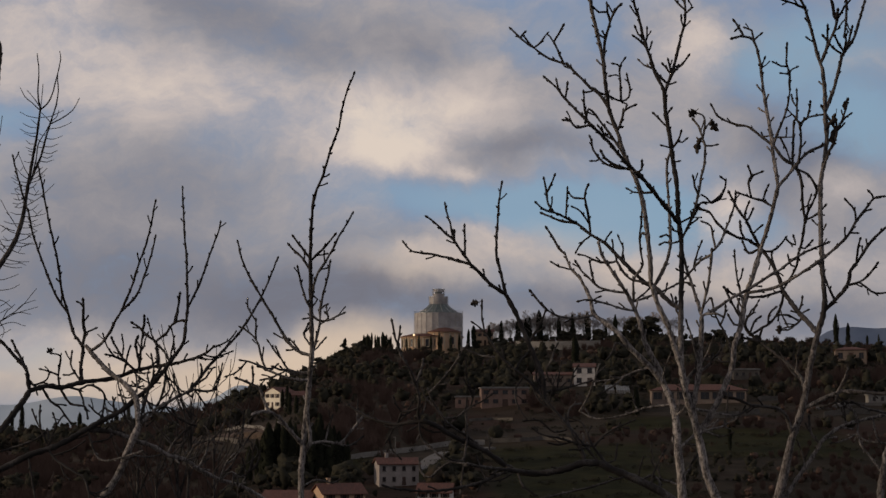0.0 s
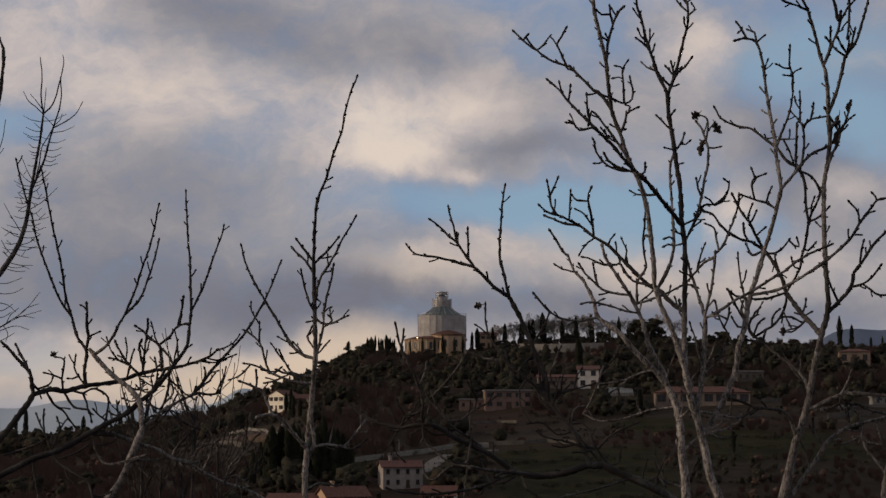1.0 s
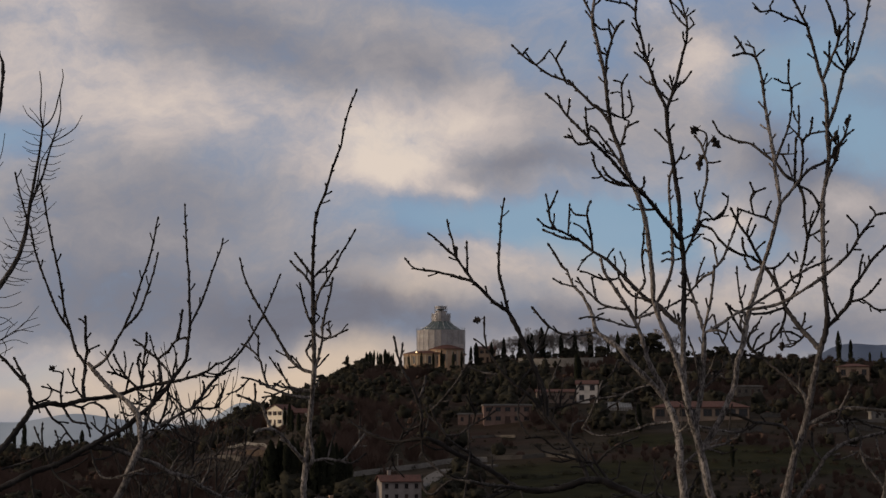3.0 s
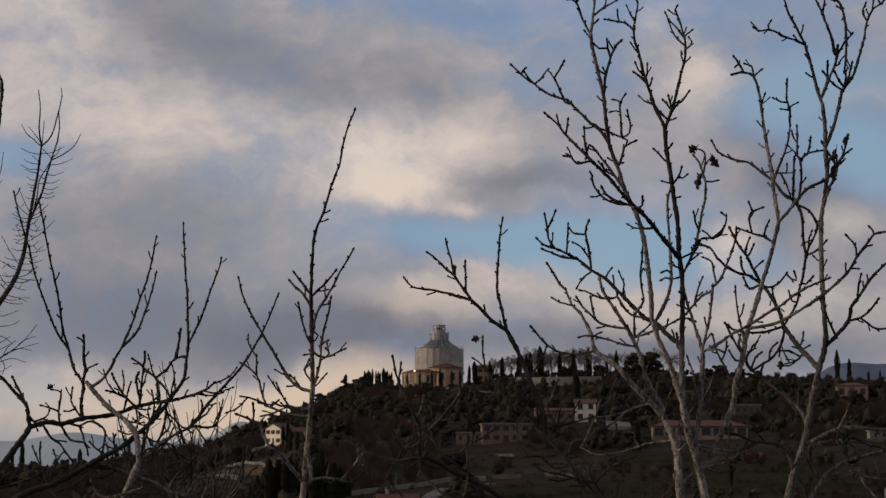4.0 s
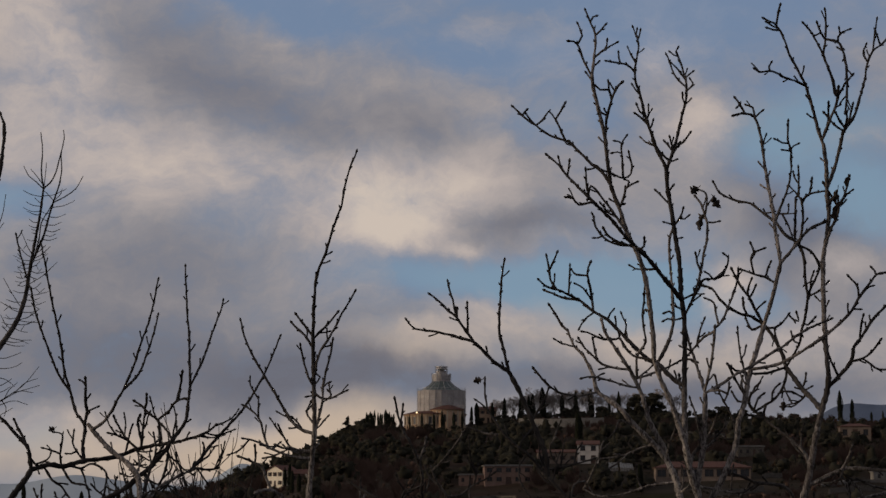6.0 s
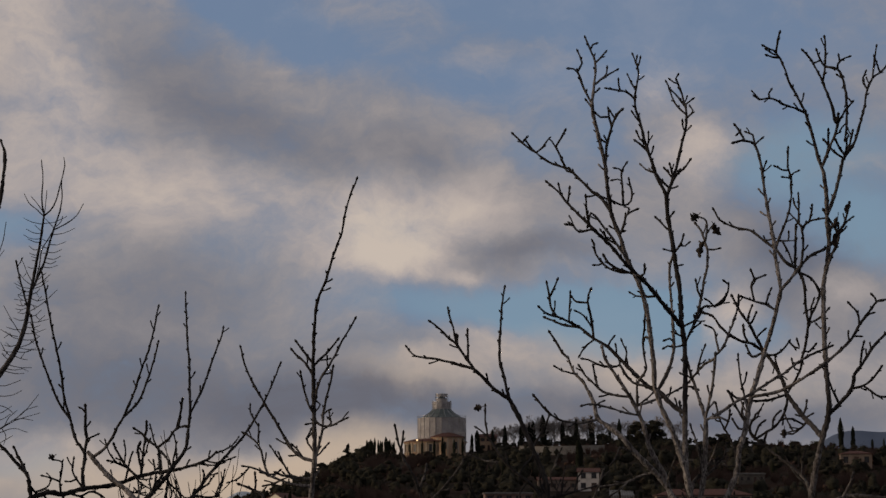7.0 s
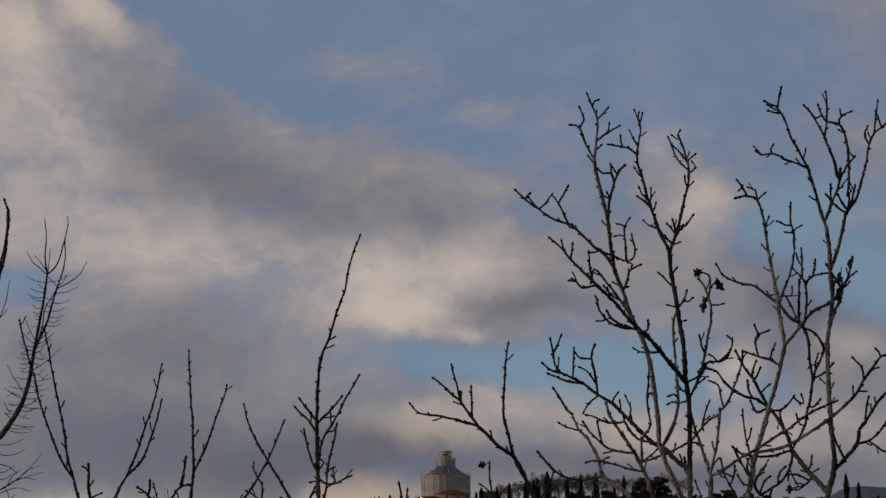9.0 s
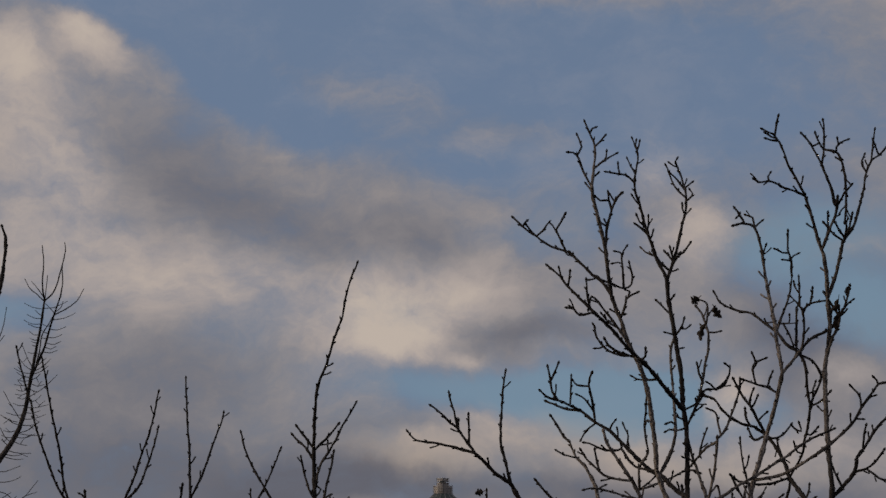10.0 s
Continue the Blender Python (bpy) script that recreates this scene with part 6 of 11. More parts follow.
branch(tree, "limb", 0.0123, 0.0103, (0.15, 1.00), [(-0.702, 10.303, 1.962), (-0.705, 10.282, 2.158), (-0.708, 10.262, 2.338), (-0.711, 10.250, 2.459)])
branch(tree, "twig", 0.0092, 0.0061, (1.00, 1.00), [(-0.711, 10.250, 2.459), (-0.701, 10.180, 2.634), (-0.683, 10.122, 2.779), (-0.639, 10.079, 2.879), (-0.592, 10.020, 3.021)])
branch(tree, "twig", 0.0061, 0.0046, (1.00, 1.00), [(-0.592, 10.028, 3.022), (-0.547, 10.011, 3.140), (-0.535, 10.002, 3.213), (-0.502, 9.986, 3.331), (-0.469, 9.974, 3.413)])
branch(tree, "limb", 0.0114, 0.0092, (0.15, 0.15), [(-0.756, 10.395, 1.409), (-0.723, 10.388, 1.464), (-0.714, 10.381, 1.524), (-0.729, 10.371, 1.615), (-0.726, 10.359, 1.721)])
branch(tree, "twig", 0.0076, 0.0054, (1.00, 1.00), [(-0.711, 10.256, 2.405), (-0.757, 10.295, 2.472), (-0.789, 10.315, 2.501), (-0.831, 10.345, 2.546)])
branch(tree, "twig", 0.0069, 0.0054, (1.00, 1.00), [(-0.711, 10.248, 2.465), (-0.754, 10.258, 2.520), (-0.801, 10.268, 2.582)])
branch(tree, "twig", 0.0069, 0.0054, (1.00, 1.00), [(-0.711, 10.251, 2.450), (-0.663, 10.251, 2.498), (-0.618, 10.251, 2.544), (-0.582, 10.251, 2.590)])
branch(tree, "twig", 0.0076, 0.0046, (0.64, 1.00), [(-0.705, 10.276, 2.218), (-0.699, 10.265, 2.278), (-0.677, 10.248, 2.368), (-0.631, 10.232, 2.442), (-0.585, 10.217, 2.517), (-0.555, 10.204, 2.582), (-0.509, 10.189, 2.650), (-0.485, 10.180, 2.695)])
branch(tree, "twig", 0.0069, 0.0046, (0.59, 1.00), [(-0.706, 10.278, 2.194), (-0.734, 10.250, 2.247), (-0.758, 10.207, 2.334), (-0.771, 10.173, 2.407)])
branch(tree, "twig", 0.0076, 0.0046, (0.55, 1.00), [(-0.705, 10.280, 2.173), (-0.671, 10.268, 2.136), (-0.616, 10.254, 2.132), (-0.576, 10.243, 2.150), (-0.533, 10.232, 2.170)])
branch(tree, "twig", 0.0054, 0.0046, (0.84, 1.00), [(-0.616, 10.255, 2.132), (-0.610, 10.262, 2.157), (-0.626, 10.269, 2.172)])
branch(tree, "twig", 0.0076, 0.0054, (0.15, 1.00), [(-0.702, 10.305, 1.953), (-0.681, 10.341, 2.039), (-0.666, 10.381, 2.139), (-0.665, 10.409, 2.211), (-0.652, 10.441, 2.290), (-0.630, 10.479, 2.385), (-0.620, 10.510, 2.465)])
branch(tree, "twig", 0.0054, 0.0046, (0.68, 1.00), [(-0.665, 10.406, 2.201), (-0.646, 10.402, 2.219), (-0.634, 10.400, 2.225)])
branch(tree, "twig", 0.0054, 0.0046, (0.61, 1.00), [(-0.706, 10.277, 2.203), (-0.672, 10.270, 2.248), (-0.690, 10.267, 2.263)])
branch(tree, "twig", 0.0092, 0.0076, (0.15, 1.00), [(-0.703, 10.306, 1.947), (-0.755, 10.322, 1.963), (-0.796, 10.336, 1.984), (-0.834, 10.352, 2.024), (-0.866, 10.369, 2.071)])
branch(tree, "twig", 0.0076, 0.0046, (1.00, 1.00), [(-0.866, 10.369, 2.071), (-0.930, 10.395, 2.179), (-0.979, 10.415, 2.257), (-1.037, 10.437, 2.351), (-1.093, 10.463, 2.461), (-1.124, 10.487, 2.572)])
branch(tree, "twig", 0.0061, 0.0046, (0.54, 1.00), [(-0.771, 10.328, 1.972), (-0.803, 10.344, 2.015), (-0.822, 10.352, 2.034)])
branch(tree, "twig", 0.0061, 0.0054, (0.21, 1.00), [(-0.703, 10.300, 1.992), (-0.740, 10.318, 2.044), (-0.747, 10.325, 2.069), (-0.727, 10.339, 2.115)])
branch(tree, "twig", 0.0054, 0.0046, (0.51, 1.00), [(-0.705, 10.283, 2.152), (-0.720, 10.280, 2.149), (-0.738, 10.277, 2.145)])
branch(tree, "twig", 0.0092, 0.0061, (0.15, 1.00), [(-0.712, 10.327, 1.857), (-0.771, 10.340, 1.857), (-0.833, 10.354, 1.873), (-0.880, 10.365, 1.873), (-0.911, 10.372, 1.888)])
branch(tree, "twig", 0.0061, 0.0046, (0.70, 1.00), [(-0.833, 10.354, 1.873), (-0.854, 10.345, 1.903), (-0.886, 10.329, 1.963), (-0.895, 10.322, 1.987)])
branch(tree, "twig", 0.0092, 0.0061, (0.15, 0.50), [(-0.716, 10.336, 1.821), (-0.801, 10.334, 1.821), (-0.892, 10.333, 1.851), (-0.947, 10.332, 1.872)])
branch(tree, "twig", 0.0069, 0.0046, (0.50, 1.00), [(-0.947, 10.332, 1.872), (-0.970, 10.347, 1.918), (-1.004, 10.380, 2.026), (-1.052, 10.400, 2.078), (-1.094, 10.414, 2.104)])
branch(tree, "twig", 0.0061, 0.0046, (0.85, 1.00), [(-1.010, 10.383, 2.032), (-1.013, 10.397, 2.103), (-1.014, 10.405, 2.140)])
branch(tree, "twig", 0.0069, 0.0046, (0.50, 1.00), [(-0.947, 10.332, 1.872), (-0.967, 10.326, 1.887), (-1.042, 10.307, 1.917), (-1.077, 10.299, 1.922)])
branch(tree, "twig", 0.0061, 0.0046, (0.44, 1.00), [(-0.886, 10.333, 1.848), (-0.940, 10.360, 1.827), (-0.975, 10.377, 1.821)])
branch(tree, "twig", 0.0061, 0.0046, (0.50, 1.00), [(-0.930, 10.332, 1.865), (-0.909, 10.356, 1.888), (-0.895, 10.370, 1.900)])
branch(tree, "twig", 0.0054, 0.0046, (0.15, 1.00), [(-0.708, 10.317, 1.903), (-0.688, 10.318, 1.908), (-0.676, 10.320, 1.914)])
branch(tree, "limb", 0.0114, 0.0076, (0.15, 0.15), [(-0.751, 10.394, 1.464), (-0.814, 10.339, 1.540), (-0.885, 10.277, 1.624), (-0.943, 10.242, 1.651), (-0.999, 10.208, 1.636)])
branch(tree, "twig", 0.0092, 0.0061, (0.15, 1.00), [(-0.921, 10.255, 1.641), (-0.950, 10.259, 1.699), (-0.975, 10.262, 1.765), (-1.021, 10.265, 1.795), (-1.097, 10.269, 1.825)])
branch(tree, "twig", 0.0069, 0.0054, (0.95, 1.00), [(-1.017, 10.265, 1.792), (-1.011, 10.252, 1.840), (-1.014, 10.242, 1.876)])
branch(tree, "twig", 0.0076, 0.0061, (0.15, 0.50), [(-0.721, 10.386, 1.477), (-0.636, 10.403, 1.488), (-0.561, 10.417, 1.476), (-0.501, 10.434, 1.539), (-0.441, 10.453, 1.615)])
branch(tree, "twig", 0.0061, 0.0046, (0.38, 1.00), [(-0.561, 10.417, 1.476), (-0.506, 10.415, 1.463), (-0.439, 10.412, 1.509)])
branch(tree, "twig", 0.0061, 0.0046, (0.15, 1.00), [(-0.762, 10.399, 1.246), (-0.683, 10.430, 1.281), (-0.593, 10.462, 1.265), (-0.563, 10.474, 1.280)])
branch(tree, "twig", 0.0052, 0.0040, (0.89, 1.00), [(-0.613, 10.259, 2.144), (-0.619, 10.307, 2.171), (-0.628, 10.351, 2.195), (-0.634, 10.400, 2.222)])
branch(tree, "twig", 0.0052, 0.0040, (1.00, 1.00), [(-0.844, 10.358, 2.040), (-0.866, 10.365, 2.043), (-0.885, 10.372, 2.053), (-0.904, 10.379, 2.065)])
branch(tree, "twig", 0.0052, 0.0040, (0.99, 1.00), [(-1.050, 10.305, 1.917), (-1.080, 10.298, 1.883), (-1.112, 10.290, 1.853), (-1.153, 10.283, 1.838)])
branch(tree, "twig", 0.0052, 0.0040, (0.50, 1.00), [(-0.465, 10.445, 1.585), (-0.465, 10.451, 1.621), (-0.466, 10.457, 1.658), (-0.463, 10.463, 1.698)])
branch(tree, "twig", 0.0052, 0.0040, (0.26, 1.00), [(-0.639, 10.402, 1.488), (-0.625, 10.415, 1.533), (-0.614, 10.427, 1.579), (-0.600, 10.439, 1.621)])
branch(tree, "twig", 0.0052, 0.0040, (1.00, 1.00), [(-1.014, 10.405, 2.140), (-1.037, 10.419, 2.174), (-1.060, 10.435, 2.212), (-1.065, 10.449, 2.253)])
branch(tree, "twig", 0.0052, 0.0040, (1.00, 1.00), [(-0.905, 10.371, 1.885), (-0.933, 10.353, 1.882), (-0.959, 10.338, 1.881), (-0.985, 10.322, 1.887)])
branch(tree, "twig", 0.0052, 0.0040, (0.51, 1.00), [(-0.790, 10.344, 1.860), (-0.817, 10.350, 1.860), (-0.848, 10.357, 1.867), (-0.870, 10.363, 1.885)])
branch(tree, "twig", 0.0052, 0.0040, (0.28, 1.00), [(-0.740, 10.333, 1.857), (-0.777, 10.341, 1.845), (-0.814, 10.349, 1.851), (-0.845, 10.356, 1.867)])
branch(tree, "twig", 0.0052, 0.0040, (0.90, 1.00), [(-0.872, 10.337, 1.933), (-0.897, 10.345, 1.963), (-0.919, 10.352, 1.991), (-0.941, 10.360, 2.025)])
branch(tree, "twig", 0.0052, 0.0040, (0.86, 1.00), [(-0.818, 10.345, 2.006), (-0.834, 10.351, 2.015), (-0.846, 10.356, 2.025), (-0.856, 10.362, 2.040)])
branch(tree, "twig", 0.0052, 0.0040, (0.19, 1.00), [(-0.697, 10.313, 1.971), (-0.674, 10.329, 1.993), (-0.657, 10.343, 2.015), (-0.637, 10.359, 2.040)])

tree = near_trees["D"] = thing("bare_tree", "leafless tree with a dark limb sweeping low sideways", "tree", (1.26, 10.00, -3.00))
branch(tree, "trunk", 0.0487, 0.0275, (0.70, 0.70), [(1.262, 10.000, -3.150), (1.296, 10.000, -0.560), (1.324, 10.000, 0.574), (1.305, 10.000, 0.976), (1.229, 10.000, 1.164)])
branch(tree, "limb", 0.0233, 0.0180, (0.70, 1.00), [(1.229, 10.000, 1.164), (1.113, 10.003, 1.242), (1.011, 10.005, 1.294), (0.924, 10.007, 1.329), (0.808, 10.010, 1.381)])
branch(tree, "limb", 0.0180, 0.0144, (1.00, 1.00), [(0.808, 10.010, 1.381), (0.720, 10.012, 1.381), (0.632, 10.015, 1.352), (0.515, 10.019, 1.329), (0.398, 10.023, 1.337), (0.325, 10.026, 1.366)])
branch(tree, "limb", 0.0139, 0.0118, (1.00, 1.00), [(0.325, 10.026, 1.366), (0.222, 9.979, 1.440), (0.134, 9.943, 1.484), (0.046, 9.908, 1.522), (-0.026, 9.875, 1.571), (-0.098, 9.847, 1.600)])
branch(tree, "limb", 0.0109, 0.0059, (1.00, 1.00), [(-0.098, 9.847, 1.600), (-0.185, 9.880, 1.591), (-0.244, 9.902, 1.580), (-0.361, 9.946, 1.609), (-0.421, 9.971, 1.638), (-0.487, 9.999, 1.679)])
branch(tree, "limb", 0.0118, 0.0099, (1.00, 1.00), [(0.738, 10.012, 1.381), (0.723, 10.041, 1.439), (0.682, 10.083, 1.512), (0.641, 10.124, 1.585), (0.570, 10.178, 1.674), (0.512, 10.218, 1.734)])
branch(tree, "limb", 0.0099, 0.0074, (1.00, 1.00), [(0.512, 10.216, 1.734), (0.468, 10.214, 1.794), (0.423, 10.213, 1.839), (0.363, 10.211, 1.884)])
branch(tree, "twig", 0.0074, 0.0044, (1.00, 1.00), [(0.363, 10.210, 1.884), (0.303, 10.227, 1.944), (0.253, 10.245, 2.020), (0.214, 10.259, 2.081), (0.163, 10.272, 2.121)])
branch(tree, "twig", 0.0059, 0.0044, (1.00, 1.00), [(0.220, 10.255, 2.072), (0.209, 10.274, 2.157), (0.209, 10.291, 2.234)])
branch(tree, "limb", 0.0133, 0.0118, (1.00, 1.00), [(0.534, 10.202, 1.712), (0.528, 10.229, 1.824), (0.485, 10.260, 1.945), (0.442, 10.288, 2.052), (0.398, 10.315, 2.159), (0.353, 10.339, 2.252)])
branch(tree, "limb", 0.0109, 0.0088, (1.00, 1.00), [(0.353, 10.333, 2.252), (0.331, 10.321, 2.282), (0.261, 10.293, 2.325), (0.185, 10.256, 2.399), (0.145, 10.238, 2.434)])
branch(tree, "twig", 0.0088, 0.0044, (1.00, 1.00), [(0.145, 10.236, 2.433), (0.064, 10.261, 2.460), (-0.058, 10.297, 2.493), (-0.165, 10.328, 2.511), (-0.211, 10.346, 2.559)])
branch(tree, "twig", 0.0081, 0.0051, (1.00, 1.00), [(0.151, 10.239, 2.428), (0.109, 10.245, 2.489), (0.055, 10.253, 2.565), (0.003, 10.259, 2.612), (-0.042, 10.264, 2.658), (-0.082, 10.268, 2.689)])
branch(tree, "twig", 0.0066, 0.0044, (1.00, 1.00), [(0.055, 10.251, 2.565), (0.039, 10.266, 2.658), (0.018, 10.277, 2.720), (0.012, 10.284, 2.758)])
branch(tree, "twig", 0.0066, 0.0051, (1.00, 1.00), [(0.118, 10.242, 2.475), (0.118, 10.236, 2.549), (0.115, 10.229, 2.633)])
branch(tree, "twig", 0.0074, 0.0059, (1.00, 1.00), [(0.061, 10.250, 2.556), (0.061, 10.256, 2.605)])
branch(tree, "twig", 0.0088, 0.0051, (1.00, 1.00), [(0.339, 10.320, 2.271), (0.323, 10.340, 2.344), (0.309, 10.359, 2.413), (0.291, 10.379, 2.485), (0.292, 10.408, 2.595), (0.299, 10.433, 2.691), (0.307, 10.461, 2.803), (0.323, 10.485, 2.899)])
branch(tree, "twig", 0.0074, 0.0051, (1.00, 1.00), [(0.459, 10.274, 2.012), (0.502, 10.286, 2.082), (0.527, 10.293, 2.128), (0.549, 10.301, 2.183)])
branch(tree, "twig", 0.0059, 0.0044, (1.00, 1.00), [(0.471, 10.269, 1.982), (0.409, 10.236, 1.914), (0.384, 10.212, 1.854)])
branch(tree, "twig", 0.0088, 0.0059, (1.00, 0.70), [(-0.121, 9.856, 1.598), (-0.127, 9.832, 1.643), (-0.121, 9.794, 1.714), (-0.140, 9.755, 1.785), (-0.168, 9.716, 1.856), (-0.210, 9.673, 1.926)])
branch(tree, "twig", 0.0066, 0.0051, (0.70, 1.00), [(-0.210, 9.678, 1.926), (-0.238, 9.645, 2.010), (-0.255, 9.613, 2.093)])
branch(tree, "twig", 0.0051, 0.0044, (0.71, 1.00), [(-0.229, 9.662, 1.981), (-0.219, 9.659, 2.024), (-0.216, 9.657, 2.061)])
branch(tree, "twig", 0.0059, 0.0044, (0.70, 0.70), [(-0.140, 9.758, 1.785), (-0.112, 9.770, 1.857), (-0.103, 9.778, 1.900)])
branch(tree, "twig", 0.0059, 0.0051, (0.99, 0.70), [(-0.121, 9.855, 1.600), (-0.112, 9.828, 1.514), (-0.054, 9.803, 1.457), (0.017, 9.774, 1.401), (0.131, 9.738, 1.382)])
branch(tree, "limb", 0.0109, 0.0074, (1.00, 0.70), [(0.429, 10.022, 1.335), (0.337, 9.936, 1.348), (0.218, 9.824, 1.363), (0.131, 9.738, 1.382)])
branch(tree, "twig", 0.0059, 0.0044, (0.70, 0.70), [(0.046, 9.767, 1.396), (-0.011, 9.777, 1.364), (-0.069, 9.788, 1.315), (-0.112, 9.795, 1.343), (-0.120, 9.803, 1.400)])
branch(tree, "twig", 0.0088, 0.0051, (0.70, 1.00), [(0.337, 9.936, 1.348), (0.219, 9.872, 1.298), (0.103, 9.810, 1.266), (-0.068, 9.723, 1.247), (-0.236, 9.638, 1.264), (-0.292, 9.609, 1.279)])
branch(tree, "twig", 0.0059, 0.0044, (0.94, 1.00), [(-0.119, 9.702, 1.251), (-0.139, 9.700, 1.205)])
branch(tree, "twig", 0.0074, 0.0051, (1.00, 0.70), [(0.250, 9.992, 1.420), (0.134, 9.947, 1.513), (0.046, 9.915, 1.571), (0.003, 9.896, 1.614), (-0.055, 9.865, 1.701), (-0.075, 9.848, 1.753)])
branch(tree, "twig", 0.0059, 0.0044, (0.70, 0.70), [(-0.071, 9.851, 1.743), (-0.012, 9.810, 1.801), (0.046, 9.765, 1.871), (0.103, 9.714, 1.955), (0.120, 9.700, 1.978)])
branch(tree, "twig", 0.0051, 0.0044, (0.70, 0.70), [(0.108, 9.713, 1.964), (0.174, 9.684, 1.932), (0.244, 9.655, 1.919)])
branch(tree, "twig", 0.0059, 0.0044, (0.70, 1.00), [(0.006, 9.898, 1.612), (0.075, 9.884, 1.620), (0.133, 9.869, 1.666), (0.191, 9.855, 1.695), (0.242, 9.843, 1.729)])
branch(tree, "twig", 0.0051, 0.0044, (0.89, 1.00), [(0.142, 9.867, 1.672), (0.156, 9.846, 1.729), (0.162, 9.833, 1.764)])
branch(tree, "twig", 0.0066, 0.0044, (1.00, 0.70), [(0.135, 9.944, 1.483), (0.128, 9.928, 1.528), (0.110, 9.888, 1.413), (0.089, 9.829, 1.243)])
branch(tree, "twig", 0.0059, 0.0044, (1.00, 1.00), [(-0.238, 9.900, 1.580), (-0.214, 9.865, 1.643), (-0.242, 9.838, 1.686), (-0.251, 9.822, 1.715)])
branch(tree, "twig", 0.0051, 0.0044, (1.00, 1.00), [(-0.214, 9.865, 1.643), (-0.170, 9.843, 1.649), (-0.127, 9.820, 1.666)])
branch(tree, "twig", 0.0051, 0.0044, (1.00, 1.00), [(-0.244, 9.902, 1.580), (-0.272, 9.894, 1.528), (-0.287, 9.890, 1.499)])
branch(tree, "twig", 0.0066, 0.0044, (1.00, 1.00), [(0.532, 10.210, 1.751), (0.618, 10.220, 1.764), (0.709, 10.231, 1.788), (0.784, 10.240, 1.810)])
branch(tree, "twig", 0.0059, 0.0044, (1.00, 1.00), [(0.678, 10.226, 1.779), (0.694, 10.233, 1.854), (0.715, 10.236, 1.884)])
branch(tree, "twig", 0.0059, 0.0044, (1.00, 0.70), [(0.603, 10.217, 1.762), (0.557, 10.196, 1.824), (0.550, 10.179, 1.883), (0.571, 10.169, 1.912)])
branch(tree, "twig", 0.0066, 0.0044, (1.00, 0.70), [(0.808, 10.010, 1.381), (0.697, 10.093, 1.526), (0.656, 10.131, 1.600), (0.673, 10.164, 1.674), (0.720, 10.184, 1.689)])
branch(tree, "twig", 0.0051, 0.0044, (1.00, 1.00), [(0.427, 10.212, 1.834), (0.382, 10.168, 1.763), (0.389, 10.127, 1.689), (0.431, 10.081, 1.615)])
branch(tree, "twig", 0.0051, 0.0044, (1.00, 1.00), [(0.656, 10.108, 1.557), (0.580, 10.099, 1.541), (0.505, 10.089, 1.600), (0.431, 10.081, 1.600)])
branch(tree, "twig", 0.0059, 0.0044, (1.00, 1.00), [(0.697, 10.067, 1.484), (0.591, 10.040, 1.512), (0.516, 10.022, 1.527), (0.472, 10.009, 1.556)])
branch(tree, "twig", 0.0059, 0.0044, (0.78, 1.00), [(0.382, 9.979, 1.342), (0.411, 9.971, 1.266), (0.468, 9.964, 1.223)])
branch(tree, "twig", 0.0066, 0.0044, (0.87, 0.70), [(0.953, 10.006, 1.318), (0.801, 9.941, 1.273), (0.682, 9.890, 1.246), (0.504, 9.814, 1.209)])
branch(tree, "twig", 0.0074, 0.0051, (1.00, 1.00), [(0.867, 10.008, 1.355), (0.783, 10.064, 1.468), (0.729, 10.113, 1.585), (0.671, 10.138, 1.615)])
branch(tree, "twig", 0.0059, 0.0044, (1.00, 1.00), [(0.786, 10.062, 1.464), (0.841, 10.050, 1.527), (0.900, 10.041, 1.562), (0.987, 10.027, 1.600)])
branch(tree, "twig", 0.0059, 0.0044, (1.00, 1.00), [(0.783, 10.064, 1.468), (0.694, 10.054, 1.483), (0.606, 10.044, 1.512)])
branch(tree, "twig", 0.0059, 0.0044, (1.00, 1.00), [(0.847, 10.022, 1.382), (0.891, 10.028, 1.396), (0.905, 10.037, 1.468)])
branch(tree, "twig", 0.0059, 0.0044, (0.70, 1.00), [(1.011, 10.005, 1.294), (1.015, 9.979, 1.353), (1.030, 9.954, 1.406)])
branch(tree, "twig", 0.0074, 0.0059, (0.70, 0.70), [(1.025, 10.005, 1.287), (1.070, 10.008, 1.317), (1.114, 10.010, 1.300), (1.123, 10.012, 1.259)])
branch(tree, "twig", 0.0066, 0.0044, (0.70, 1.00), [(1.071, 10.004, 1.263), (1.098, 9.987, 1.353), (1.140, 9.970, 1.440)])
branch(tree, "twig", 0.0050, 0.0038, (1.00, 1.00), [(0.605, 10.217, 1.761), (0.612, 10.221, 1.809), (0.618, 10.225, 1.857), (0.628, 10.229, 1.902)])
branch(tree, "twig", 0.0050, 0.0038, (0.70, 1.00), [(0.550, 10.179, 1.880), (0.572, 10.200, 1.919), (0.589, 10.222, 1.962), (0.608, 10.243, 2.002)])
branch(tree, "twig", 0.0050, 0.0038, (1.00, 1.00), [(0.558, 10.186, 1.686), (0.574, 10.199, 1.737), (0.584, 10.211, 1.788), (0.600, 10.223, 1.836)])
branch(tree, "twig", 0.0050, 0.0038, (0.98, 1.00), [(-0.121, 9.852, 1.606), (-0.113, 9.850, 1.629), (-0.107, 9.848, 1.649), (-0.107, 9.846, 1.675)])
branch(tree, "twig", 0.0050, 0.0038, (0.85, 1.00), [(0.123, 9.943, 1.520), (0.120, 9.965, 1.583), (0.120, 9.986, 1.644), (0.123, 10.007, 1.705)])
